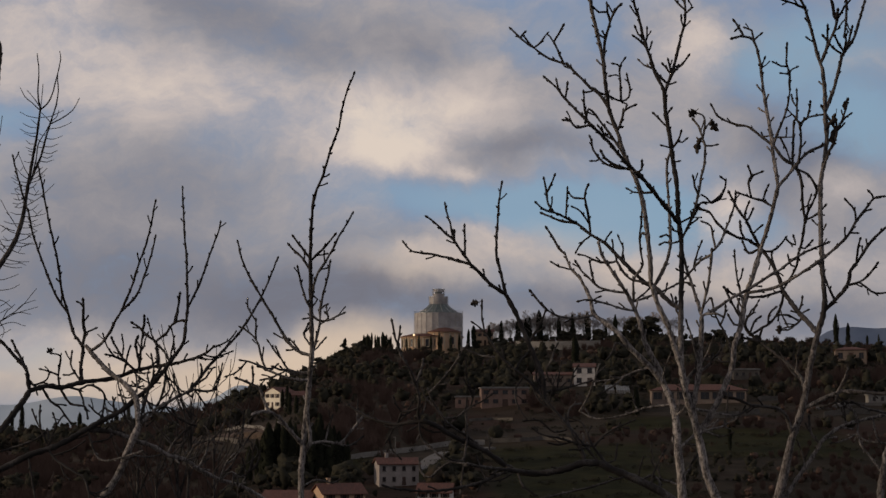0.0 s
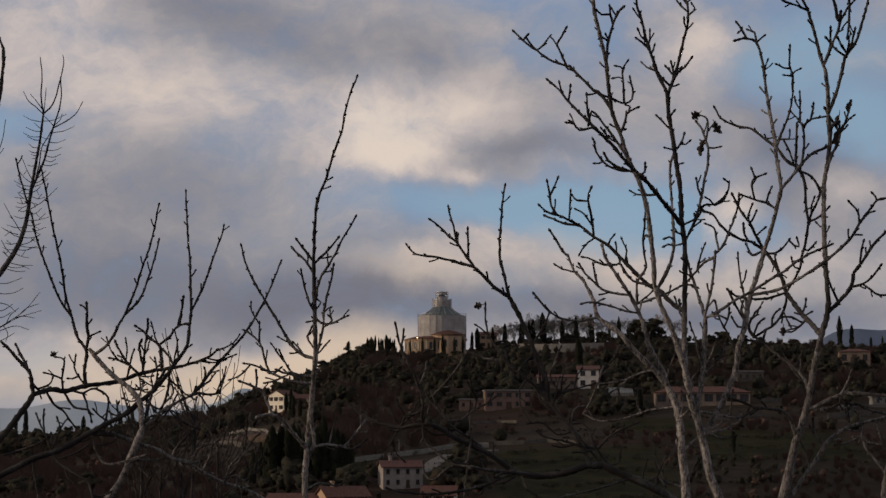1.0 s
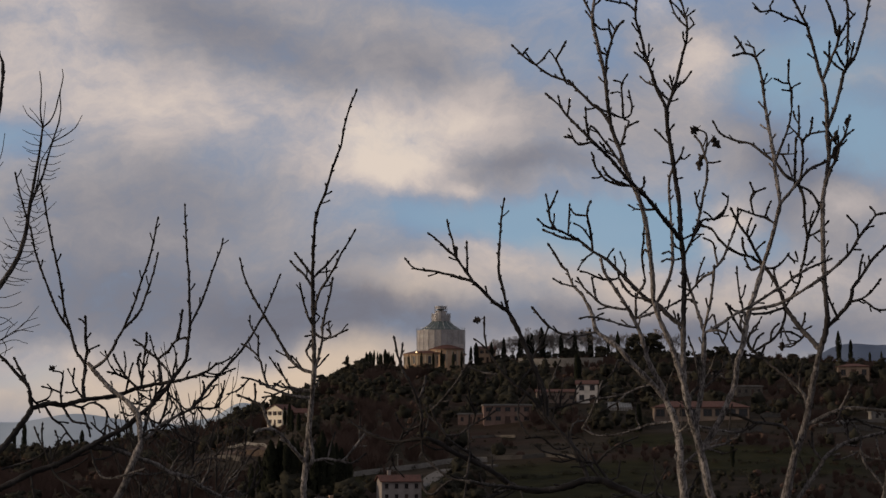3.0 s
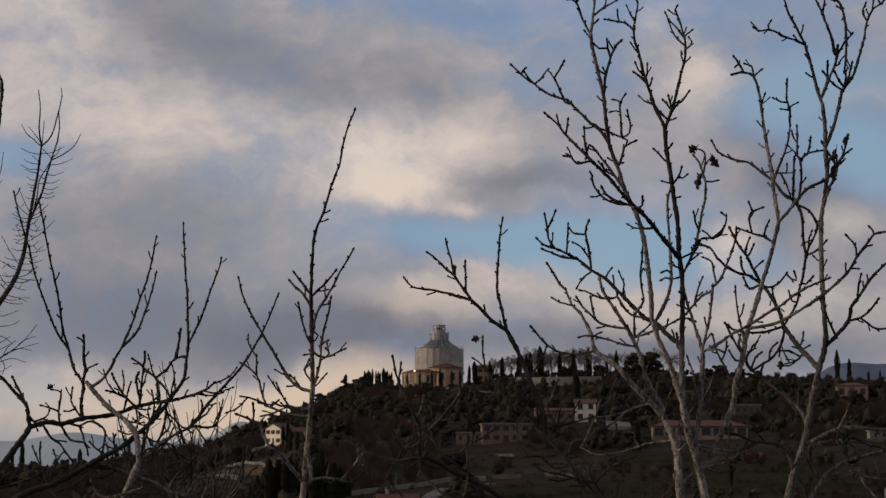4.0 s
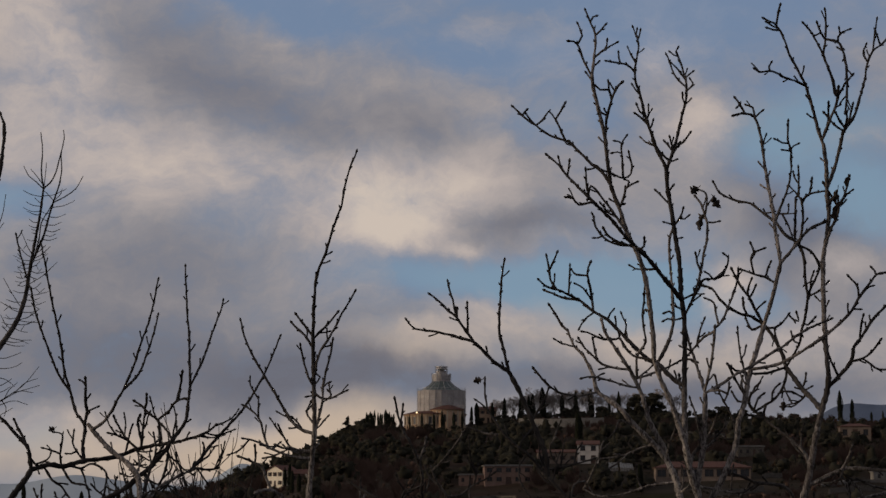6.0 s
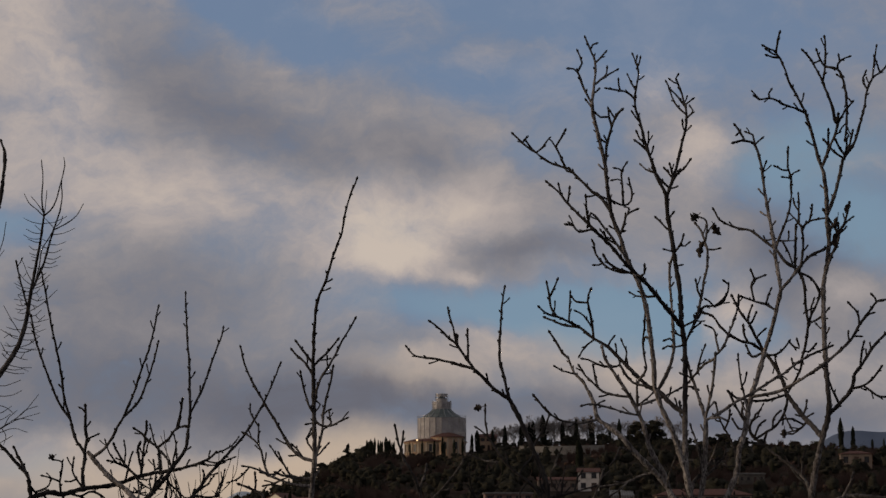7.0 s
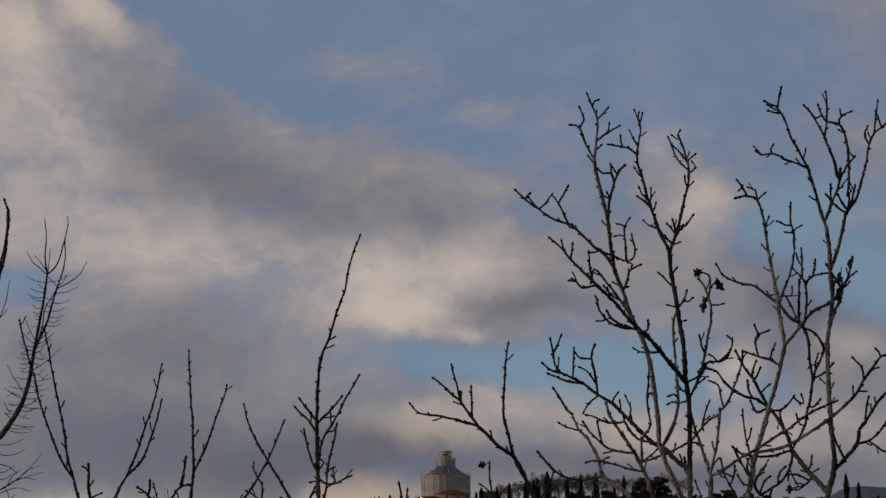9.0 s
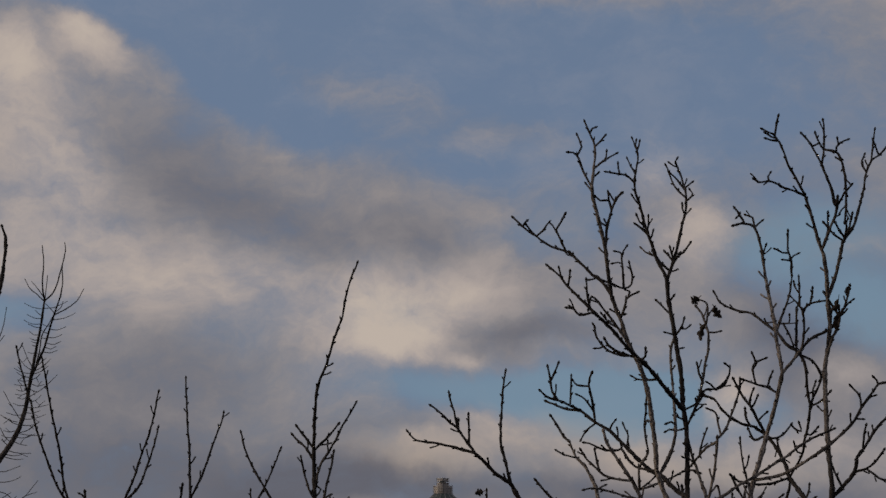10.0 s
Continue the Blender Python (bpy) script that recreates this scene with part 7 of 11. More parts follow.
branch(tree, "twig", 0.0050, 0.0038, (0.70, 1.00), [(0.225, 9.875, 1.301), (0.205, 9.881, 1.333), (0.191, 9.888, 1.370), (0.176, 9.894, 1.407)])
branch(tree, "twig", 0.0050, 0.0038, (0.70, 1.00), [(0.107, 9.883, 1.399), (0.075, 9.848, 1.396), (0.043, 9.813, 1.403), (0.017, 9.778, 1.421)])
branch(tree, "twig", 0.0050, 0.0038, (1.00, 1.00), [(0.009, 9.891, 1.548), (-0.052, 9.883, 1.542), (-0.107, 9.875, 1.568), (-0.153, 9.867, 1.606)])
branch(tree, "twig", 0.0050, 0.0038, (1.00, 1.00), [(-0.278, 9.892, 1.513), (-0.269, 9.896, 1.476), (-0.252, 9.900, 1.441), (-0.223, 9.905, 1.412)])
branch(tree, "twig", 0.0050, 0.0038, (1.00, 1.00), [(-0.235, 9.895, 1.588), (-0.200, 9.899, 1.623), (-0.174, 9.902, 1.664), (-0.148, 9.906, 1.707)])
branch(tree, "twig", 0.0050, 0.0038, (0.74, 1.00), [(0.374, 9.971, 1.343), (0.316, 9.933, 1.308), (0.254, 9.896, 1.292), (0.190, 9.859, 1.307)])
branch(tree, "twig", 0.0050, 0.0038, (1.00, 1.00), [(0.251, 9.992, 1.420), (0.240, 10.013, 1.457), (0.241, 10.033, 1.495), (0.233, 10.053, 1.533)])
branch(tree, "twig", 0.0050, 0.0038, (0.70, 1.00), [(-0.137, 9.762, 1.774), (-0.129, 9.765, 1.803), (-0.120, 9.768, 1.831), (-0.112, 9.771, 1.860)])
branch(tree, "twig", 0.0050, 0.0038, (1.00, 1.00), [(-0.069, 9.858, 1.588), (-0.092, 9.855, 1.588), (-0.115, 9.852, 1.594), (-0.133, 9.850, 1.609)])
branch(tree, "twig", 0.0050, 0.0038, (0.70, 1.00), [(-0.035, 9.876, 1.669), (-0.070, 9.895, 1.692), (-0.093, 9.912, 1.725), (-0.108, 9.930, 1.762)])
branch(tree, "twig", 0.0050, 0.0038, (1.00, 1.00), [(0.536, 10.210, 1.752), (0.504, 10.224, 1.797), (0.496, 10.238, 1.854), (0.491, 10.252, 1.912)])
branch(tree, "twig", 0.0050, 0.0038, (0.97, 1.00), [(0.156, 9.845, 1.732), (0.130, 9.819, 1.787), (0.118, 9.792, 1.846), (0.115, 9.766, 1.906)])
branch(tree, "twig", 0.0050, 0.0038, (1.00, 1.00), [(-0.211, 9.890, 1.586), (-0.232, 9.892, 1.571), (-0.255, 9.893, 1.562), (-0.281, 9.895, 1.568)])
branch(tree, "twig", 0.0050, 0.0038, (1.00, 1.00), [(0.497, 10.216, 1.752), (0.513, 10.225, 1.791), (0.514, 10.233, 1.833), (0.505, 10.242, 1.873)])
branch(tree, "twig", 0.0050, 0.0038, (1.00, 1.00), [(0.771, 10.062, 1.471), (0.738, 10.048, 1.457), (0.702, 10.034, 1.451), (0.665, 10.020, 1.451)])
branch(tree, "twig", 0.0050, 0.0038, (1.00, 1.00), [(-0.107, 9.851, 1.600), (-0.124, 9.855, 1.580), (-0.147, 9.859, 1.563), (-0.173, 9.863, 1.551)])
branch(tree, "twig", 0.0050, 0.0038, (1.00, 1.00), [(0.581, 10.169, 1.659), (0.526, 10.184, 1.689), (0.491, 10.199, 1.740), (0.465, 10.214, 1.800)])
branch(tree, "twig", 0.0050, 0.0038, (0.94, 1.00), [(-0.124, 9.846, 1.617), (-0.101, 9.867, 1.646), (-0.090, 9.886, 1.678), (-0.084, 9.905, 1.710)])
branch(tree, "twig", 0.0050, 0.0038, (0.94, 1.00), [(0.153, 9.851, 1.715), (0.141, 9.838, 1.744), (0.127, 9.825, 1.772), (0.112, 9.811, 1.801)])
branch(tree, "twig", 0.0050, 0.0038, (1.00, 1.00), [(0.839, 10.051, 1.524), (0.874, 10.046, 1.530), (0.900, 10.042, 1.553), (0.917, 10.037, 1.582)])
branch(tree, "twig", 0.0050, 0.0038, (1.00, 1.00), [(0.671, 10.060, 1.491), (0.635, 10.052, 1.483), (0.597, 10.043, 1.477), (0.558, 10.034, 1.483)])

tree = near_trees["E"] = thing("bare_tree", "large leafless tree with pale grey forking stems", "tree", (1.36, 10.30, -3.09))
branch(tree, "trunk", 0.0654, 0.0371, (0.00, 0.00), [(1.358, 10.300, -3.240), (1.373, 10.300, -0.625), (1.370, 10.300, 0.396), (1.356, 10.300, 0.957)])
branch(tree, "limb", 0.0305, 0.0218, (0.00, 0.00), [(1.356, 10.300, 0.957), (1.286, 10.300, 1.106), (1.267, 10.300, 1.315), (1.253, 10.300, 1.435)])
branch(tree, "limb", 0.0218, 0.0164, (0.00, 0.00), [(1.253, 10.300, 1.435), (1.256, 10.379, 1.585), (1.237, 10.443, 1.707), (1.204, 10.494, 1.799)])
branch(tree, "limb", 0.0153, 0.0137, (0.00, 0.00), [(1.204, 10.493, 1.799), (1.157, 10.483, 1.861), (1.095, 10.472, 1.922), (1.017, 10.458, 1.998), (0.955, 10.445, 2.074)])
branch(tree, "limb", 0.0130, 0.0102, (0.00, 0.00), [(0.955, 10.445, 2.074), (0.883, 10.493, 2.138), (0.825, 10.531, 2.187), (0.813, 10.569, 2.267), (0.785, 10.605, 2.338)])
branch(tree, "twig", 0.0091, 0.0053, (0.00, 0.50), [(0.784, 10.601, 2.338), (0.755, 10.628, 2.396), (0.710, 10.655, 2.445), (0.682, 10.690, 2.527)])
branch(tree, "twig", 0.0076, 0.0061, (0.50, 1.00), [(0.681, 10.682, 2.527), (0.650, 10.686, 2.559), (0.613, 10.693, 2.623), (0.582, 10.698, 2.671)])
branch(tree, "limb", 0.0305, 0.0218, (0.00, 0.00), [(1.356, 10.300, 0.957), (1.466, 10.300, 1.121), (1.403, 10.300, 1.315), (1.369, 10.300, 1.495)])
branch(tree, "limb", 0.0207, 0.0164, (0.00, 0.00), [(1.369, 10.300, 1.495), (1.336, 10.267, 1.615), (1.294, 10.233, 1.735), (1.263, 10.193, 1.883)])
branch(tree, "limb", 0.0144, 0.0130, (0.00, 1.00), [(1.263, 10.193, 1.883), (1.274, 10.289, 2.067), (1.286, 10.369, 2.224), (1.303, 10.465, 2.415), (1.314, 10.543, 2.577)])
branch(tree, "limb", 0.0130, 0.0113, (1.00, 1.00), [(1.314, 10.541, 2.577), (1.300, 10.541, 2.702), (1.292, 10.540, 2.890), (1.275, 10.540, 3.016), (1.255, 10.539, 3.174), (1.234, 10.538, 3.300)])
branch(tree, "limb", 0.0113, 0.0083, (1.00, 1.00), [(1.234, 10.536, 3.300), (1.224, 10.525, 3.424), (1.177, 10.516, 3.518), (1.146, 10.507, 3.611), (1.115, 10.499, 3.705)])
branch(tree, "twig", 0.0083, 0.0061, (1.00, 1.00), [(1.114, 10.498, 3.705), (1.082, 10.473, 3.826), (1.056, 10.457, 3.902), (1.055, 10.446, 3.963)])
branch(tree, "twig", 0.0061, 0.0045, (1.00, 1.00), [(1.057, 10.457, 3.904), (1.058, 10.492, 3.982), (1.075, 10.524, 4.053), (1.086, 10.563, 4.142), (1.063, 10.608, 4.240)])
branch(tree, "limb", 0.0144, 0.0122, (0.00, 0.00), [(1.263, 10.193, 1.883), (1.228, 10.192, 1.988), (1.193, 10.191, 2.102), (1.143, 10.190, 2.213), (1.105, 10.189, 2.333)])
branch(tree, "limb", 0.0122, 0.0113, (0.00, 0.00), [(1.105, 10.189, 2.333), (1.097, 10.154, 2.481), (1.080, 10.125, 2.598), (1.063, 10.097, 2.716), (1.032, 10.068, 2.833), (0.994, 10.046, 2.920)])
branch(tree, "limb", 0.0113, 0.0102, (0.00, 1.00), [(0.995, 10.048, 2.920), (0.956, 10.046, 2.995), (0.927, 10.043, 3.100), (0.898, 10.041, 3.175), (0.874, 10.039, 3.250)])
branch(tree, "limb", 0.0102, 0.0091, (1.00, 0.00), [(0.875, 10.042, 3.250), (0.856, 9.993, 3.362), (0.841, 9.945, 3.474), (0.821, 9.909, 3.557), (0.798, 9.873, 3.639), (0.775, 9.837, 3.721), (0.765, 9.809, 3.789)])
branch(tree, "twig", 0.0076, 0.0045, (0.00, 1.00), [(0.766, 9.826, 3.793), (0.781, 9.838, 3.893), (0.789, 9.852, 4.016), (0.764, 9.861, 4.085), (0.741, 9.869, 4.147)])
branch(tree, "limb", 0.0137, 0.0113, (0.00, 0.00), [(1.206, 10.490, 1.794), (1.173, 10.484, 1.891), (1.127, 10.478, 1.968), (1.096, 10.473, 2.045), (1.066, 10.466, 2.158)])
branch(tree, "limb", 0.0113, 0.0076, (0.00, 0.00), [(1.066, 10.465, 2.158), (1.018, 10.441, 2.259), (0.971, 10.421, 2.334), (0.908, 10.396, 2.425), (0.864, 10.378, 2.494), (0.845, 10.363, 2.554)])
branch(tree, "limb", 0.0122, 0.0102, (0.60, 1.00), [(1.284, 10.356, 2.198), (1.212, 10.385, 2.255), (1.154, 10.412, 2.318), (1.095, 10.432, 2.351), (1.037, 10.459, 2.414), (0.978, 10.485, 2.478)])
branch(tree, "limb", 0.0102, 0.0076, (1.00, 1.00), [(0.978, 10.484, 2.478), (0.934, 10.507, 2.527), (0.889, 10.529, 2.576), (0.814, 10.560, 2.626), (0.739, 10.594, 2.692)])
branch(tree, "twig", 0.0076, 0.0053, (1.00, 1.00), [(0.739, 10.590, 2.691), (0.642, 10.537, 2.733), (0.594, 10.512, 2.746), (0.546, 10.487, 2.759), (0.514, 10.465, 2.787)])
branch(tree, "twig", 0.0076, 0.0053, (1.00, 1.00), [(0.611, 10.520, 2.741), (0.579, 10.522, 2.794), (0.570, 10.524, 2.857), (0.558, 10.526, 2.926)])
branch(tree, "twig", 0.0061, 0.0053, (1.00, 1.00), [(0.571, 10.522, 2.850), (0.592, 10.512, 2.887), (0.613, 10.498, 2.941)])
branch(tree, "twig", 0.0076, 0.0061, (1.00, 1.00), [(0.743, 10.588, 2.688), (0.648, 10.633, 2.712), (0.593, 10.659, 2.737), (0.556, 10.677, 2.754)])
branch(tree, "twig", 0.0061, 0.0045, (1.00, 1.00), [(0.679, 10.555, 2.717), (0.686, 10.579, 2.800), (0.691, 10.601, 2.882)])
branch(tree, "twig", 0.0076, 0.0061, (1.00, 1.00), [(0.814, 10.558, 2.625), (0.800, 10.529, 2.732), (0.784, 10.510, 2.799), (0.780, 10.499, 2.838), (0.795, 10.486, 2.884)])
branch(tree, "twig", 0.0061, 0.0053, (1.00, 1.00), [(0.784, 10.505, 2.817), (0.722, 10.564, 2.830), (0.700, 10.595, 2.859)])
branch(tree, "twig", 0.0061, 0.0045, (1.00, 1.00), [(0.806, 10.540, 2.683), (0.759, 10.511, 2.746), (0.717, 10.494, 2.769)])
branch(tree, "twig", 0.0061, 0.0045, (1.00, 1.00), [(0.889, 10.528, 2.576), (0.907, 10.545, 2.609), (0.924, 10.559, 2.632)])
branch(tree, "twig", 0.0061, 0.0045, (1.00, 1.00), [(0.820, 10.556, 2.622), (0.766, 10.541, 2.577), (0.734, 10.529, 2.529)])
branch(tree, "twig", 0.0076, 0.0053, (1.00, 1.00), [(0.945, 10.499, 2.514), (0.949, 10.504, 2.474), (0.887, 10.511, 2.465), (0.826, 10.518, 2.481), (0.780, 10.524, 2.507), (0.755, 10.527, 2.510)])
branch(tree, "twig", 0.0061, 0.0045, (1.00, 1.00), [(0.978, 10.484, 2.478), (0.987, 10.482, 2.540), (0.963, 10.481, 2.602)])
branch(tree, "twig", 0.0076, 0.0061, (1.00, 1.00), [(0.949, 10.504, 2.474), (0.997, 10.366, 2.376), (1.049, 10.279, 2.346), (1.105, 10.189, 2.327)])
branch(tree, "twig", 0.0076, 0.0053, (0.00, 1.00), [(0.996, 10.431, 2.295), (0.911, 10.441, 2.305), (0.850, 10.448, 2.327), (0.805, 10.455, 2.368), (0.759, 10.462, 2.415), (0.729, 10.468, 2.462)])
branch(tree, "twig", 0.0068, 0.0053, (0.69, 1.00), [(0.821, 10.452, 2.353), (0.812, 10.468, 2.415), (0.804, 10.480, 2.463)])
branch(tree, "twig", 0.0061, 0.0053, (0.00, 0.50), [(1.047, 10.455, 2.198), (0.970, 10.424, 2.208), (0.891, 10.391, 2.231), (0.812, 10.359, 2.247), (0.765, 10.339, 2.252), (0.733, 10.326, 2.242)])
branch(tree, "twig", 0.0061, 0.0045, (0.39, 1.00), [(0.812, 10.359, 2.247), (0.831, 10.365, 2.263), (0.843, 10.369, 2.266)])
branch(tree, "twig", 0.0068, 0.0053, (0.00, 1.00), [(0.835, 10.522, 2.178), (0.729, 10.500, 2.160), (0.636, 10.480, 2.168), (0.573, 10.466, 2.199)])
branch(tree, "twig", 0.0068, 0.0061, (1.00, 1.00), [(0.573, 10.465, 2.198), (0.527, 10.467, 2.245), (0.481, 10.470, 2.301)])
branch(tree, "twig", 0.0061, 0.0045, (0.40, 1.00), [(0.718, 10.645, 2.437), (0.646, 10.633, 2.453), (0.608, 10.625, 2.474)])
branch(tree, "twig", 0.0076, 0.0053, (0.00, 1.00), [(1.026, 10.444, 2.242), (1.124, 10.421, 2.273), (1.199, 10.403, 2.302), (1.262, 10.387, 2.335)])
branch(tree, "twig", 0.0061, 0.0045, (0.04, 1.00), [(1.034, 10.442, 2.245), (1.080, 10.444, 2.277), (1.118, 10.445, 2.311)])
branch(tree, "twig", 0.0068, 0.0053, (0.06, 1.00), [(1.039, 10.441, 2.246), (1.033, 10.362, 2.361), (1.073, 10.303, 2.433), (1.051, 10.221, 2.547), (1.053, 10.150, 2.646), (1.054, 10.095, 2.722)])
branch(tree, "twig", 0.0061, 0.0045, (0.86, 1.00), [(1.052, 10.201, 2.576), (1.064, 10.167, 2.597), (1.084, 10.131, 2.575)])
branch(tree, "limb", 0.0102, 0.0076, (0.83, 0.00), [(1.143, 10.415, 2.324), (1.195, 10.440, 2.407), (1.240, 10.471, 2.524), (1.249, 10.508, 2.667), (1.246, 10.548, 2.828)])
branch(tree, "twig", 0.0076, 0.0068, (0.00, 0.50), [(1.246, 10.548, 2.828), (1.237, 10.544, 2.954), (1.241, 10.541, 3.032), (1.260, 10.539, 3.085)])
branch(tree, "twig", 0.0068, 0.0053, (0.20, 1.00), [(1.242, 10.483, 2.571), (1.212, 10.469, 2.576), (1.192, 10.458, 2.563)])
branch(tree, "twig", 0.0068, 0.0053, (0.14, 1.00), [(1.245, 10.491, 2.603), (1.227, 10.484, 2.618), (1.201, 10.478, 2.608)])
branch(tree, "twig", 0.0061, 0.0045, (0.20, 1.00), [(1.243, 10.484, 2.572), (1.270, 10.513, 2.574), (1.295, 10.541, 2.583)])
branch(tree, "twig", 0.0061, 0.0045, (0.80, 1.00), [(1.160, 10.409, 2.312), (1.199, 10.403, 2.287), (1.214, 10.397, 2.330)])
branch(tree, "twig", 0.0076, 0.0061, (0.52, 1.00), [(1.281, 10.337, 2.161), (1.259, 10.354, 2.192), (1.260, 10.379, 2.255)])
branch(tree, "limb", 0.0122, 0.0102, (1.00, 1.00), [(1.302, 10.541, 2.683), (1.237, 10.430, 2.737), (1.161, 10.298, 2.799), (1.087, 10.167, 2.860), (1.016, 10.051, 2.905)])
branch(tree, "limb", 0.0102, 0.0083, (1.00, 1.00), [(1.016, 10.053, 2.906), (0.953, 10.009, 2.960), (0.889, 9.959, 3.027), (0.827, 9.916, 3.081), (0.765, 9.874, 3.134)])
branch(tree, "twig", 0.0083, 0.0053, (1.00, 1.00), [(0.766, 9.885, 3.135), (0.724, 9.903, 3.183), (0.667, 9.928, 3.246), (0.638, 9.940, 3.278), (0.596, 9.962, 3.342), (0.538, 9.985, 3.397)])
branch(tree, "twig", 0.0083, 0.0061, (1.00, 1.00), [(1.007, 10.049, 2.914), (0.956, 10.045, 2.926), (0.896, 10.040, 2.949), (0.851, 10.036, 2.978), (0.836, 10.033, 3.008)])
branch(tree, "twig", 0.0068, 0.0053, (1.00, 1.00), [(0.964, 10.048, 2.924), (0.897, 10.053, 2.933), (0.838, 10.059, 2.967), (0.794, 10.065, 3.028), (0.786, 10.069, 3.073)])
branch(tree, "twig", 0.0053, 0.0045, (1.00, 1.00), [(0.831, 10.062, 2.977), (0.809, 10.068, 2.968), (0.791, 10.072, 2.968)])
branch(tree, "twig", 0.0053, 0.0045, (1.00, 1.00), [(0.787, 10.070, 3.066), (0.783, 10.073, 3.086), (0.780, 10.074, 3.092)])
branch(tree, "twig", 0.0068, 0.0053, (1.00, 1.00), [(0.769, 9.887, 3.133), (0.693, 9.885, 3.118), (0.664, 9.885, 3.150), (0.634, 9.884, 3.156)])
branch(tree, "twig", 0.0053, 0.0045, (1.00, 1.00), [(0.671, 9.885, 3.142), (0.658, 9.884, 3.156), (0.649, 9.884, 3.162)])
branch(tree, "twig", 0.0061, 0.0053, (1.00, 1.00), [(0.639, 9.947, 3.279), (0.648, 9.941, 3.323), (0.651, 9.938, 3.353)])
branch(tree, "twig", 0.0061, 0.0045, (1.00, 1.00), [(0.608, 9.962, 3.325), (0.599, 9.958, 3.356), (0.596, 9.956, 3.374)])
branch(tree, "twig", 0.0076, 0.0053, (0.31, 1.00), [(0.958, 10.046, 2.991), (0.894, 10.002, 3.078), (0.847, 9.972, 3.134), (0.801, 9.942, 3.189), (0.761, 9.921, 3.221), (0.741, 9.893, 3.151)])
branch(tree, "twig", 0.0061, 0.0045, (0.47, 1.00), [(0.901, 10.010, 3.069), (0.854, 9.993, 3.092), (0.818, 9.975, 3.134)])
branch(tree, "twig", 0.0061, 0.0053, (1.00, 1.00), [(0.752, 9.901, 3.154), (0.738, 9.889, 3.210), (0.731, 9.870, 3.296)])
branch(tree, "twig", 0.0068, 0.0045, (1.00, 1.00), [(1.132, 10.247, 2.823), (1.067, 10.272, 2.821), (1.023, 10.288, 2.829), (1.000, 10.299, 2.845)])
branch(tree, "twig", 0.0068, 0.0053, (1.00, 1.00), [(0.989, 10.050, 2.919), (1.028, 10.029, 2.903), (1.042, 10.019, 2.916), (1.044, 10.002, 2.950)])
branch(tree, "twig", 0.0097, 0.0068, (1.00, 1.00), [(0.877, 10.042, 3.242), (0.827, 10.078, 3.332), (0.784, 10.098, 3.366), (0.727, 10.129, 3.432), (0.669, 10.161, 3.499)])
branch(tree, "twig", 0.0068, 0.0053, (1.00, 1.00), [(0.669, 10.161, 3.499), (0.624, 10.171, 3.516), (0.549, 10.188, 3.550), (0.490, 10.205, 3.600), (0.445, 10.216, 3.633), (0.409, 10.226, 3.666), (0.370, 10.238, 3.708)])
branch(tree, "twig", 0.0061, 0.0045, (1.00, 1.00), [(0.490, 10.205, 3.600), (0.529, 10.201, 3.630), (0.560, 10.197, 3.675), (0.596, 10.193, 3.625)])
branch(tree, "twig", 0.0068, 0.0053, (1.00, 1.00), [(0.647, 10.166, 3.507), (0.608, 10.145, 3.588), (0.592, 10.137, 3.617), (0.622, 10.124, 3.660), (0.640, 10.114, 3.698)])
branch(tree, "twig", 0.0061, 0.0045, (1.00, 1.00), [(0.686, 10.151, 3.479), (0.654, 10.161, 3.490), (0.642, 10.167, 3.506)])
branch(tree, "twig", 0.0061, 0.0053, (1.00, 1.00), [(0.419, 10.224, 3.657), (0.427, 10.232, 3.676), (0.440, 10.240, 3.690)])
branch(tree, "twig", 0.0061, 0.0053, (1.00, 1.00), [(0.490, 10.205, 3.600), (0.454, 10.222, 3.643), (0.439, 10.231, 3.667)])
branch(tree, "twig", 0.0068, 0.0045, (1.00, 1.00), [(0.816, 10.085, 3.342), (0.888, 10.083, 3.311), (0.947, 10.082, 3.287), (0.986, 10.081, 3.311), (0.993, 10.080, 3.347), (0.978, 10.078, 3.423)])
branch(tree, "twig", 0.0068, 0.0045, (1.00, 1.00), [(0.947, 10.083, 3.287), (0.943, 10.088, 3.379), (0.941, 10.093, 3.471), (0.965, 10.096, 3.517)])
branch(tree, "twig", 0.0053, 0.0045, (1.00, 1.00), [(0.940, 10.092, 3.425), (0.919, 10.092, 3.434), (0.895, 10.092, 3.428)])
branch(tree, "twig", 0.0053, 0.0045, (1.00, 1.00), [(0.943, 10.095, 3.476), (0.926, 10.090, 3.489), (0.910, 10.088, 3.491)])
branch(tree, "twig", 0.0076, 0.0053, (0.75, 1.00), [(0.919, 10.045, 3.123), (0.941, 10.024, 3.172), (0.951, 10.004, 3.220), (0.983, 9.989, 3.241), (1.003, 9.981, 3.249)])
branch(tree, "twig", 0.0061, 0.0045, (0.93, 1.00), [(0.957, 10.002, 3.224), (0.974, 10.053, 3.270), (0.956, 10.082, 3.281)])
branch(tree, "twig", 0.0068, 0.0053, (0.65, 1.00), [(0.927, 10.043, 3.100), (0.918, 10.038, 3.135), (0.936, 10.036, 3.141)])
branch(tree, "twig", 0.0076, 0.0061, (0.57, 1.00), [(0.842, 9.951, 3.475), (0.845, 9.917, 3.543), (0.850, 9.891, 3.598), (0.871, 9.856, 3.665), (0.889, 9.831, 3.714), (0.917, 9.810, 3.745)])
branch(tree, "twig", 0.0068, 0.0053, (0.90, 1.00), [(0.871, 9.856, 3.665), (0.855, 9.846, 3.717), (0.811, 9.838, 3.715), (0.787, 9.832, 3.735)])
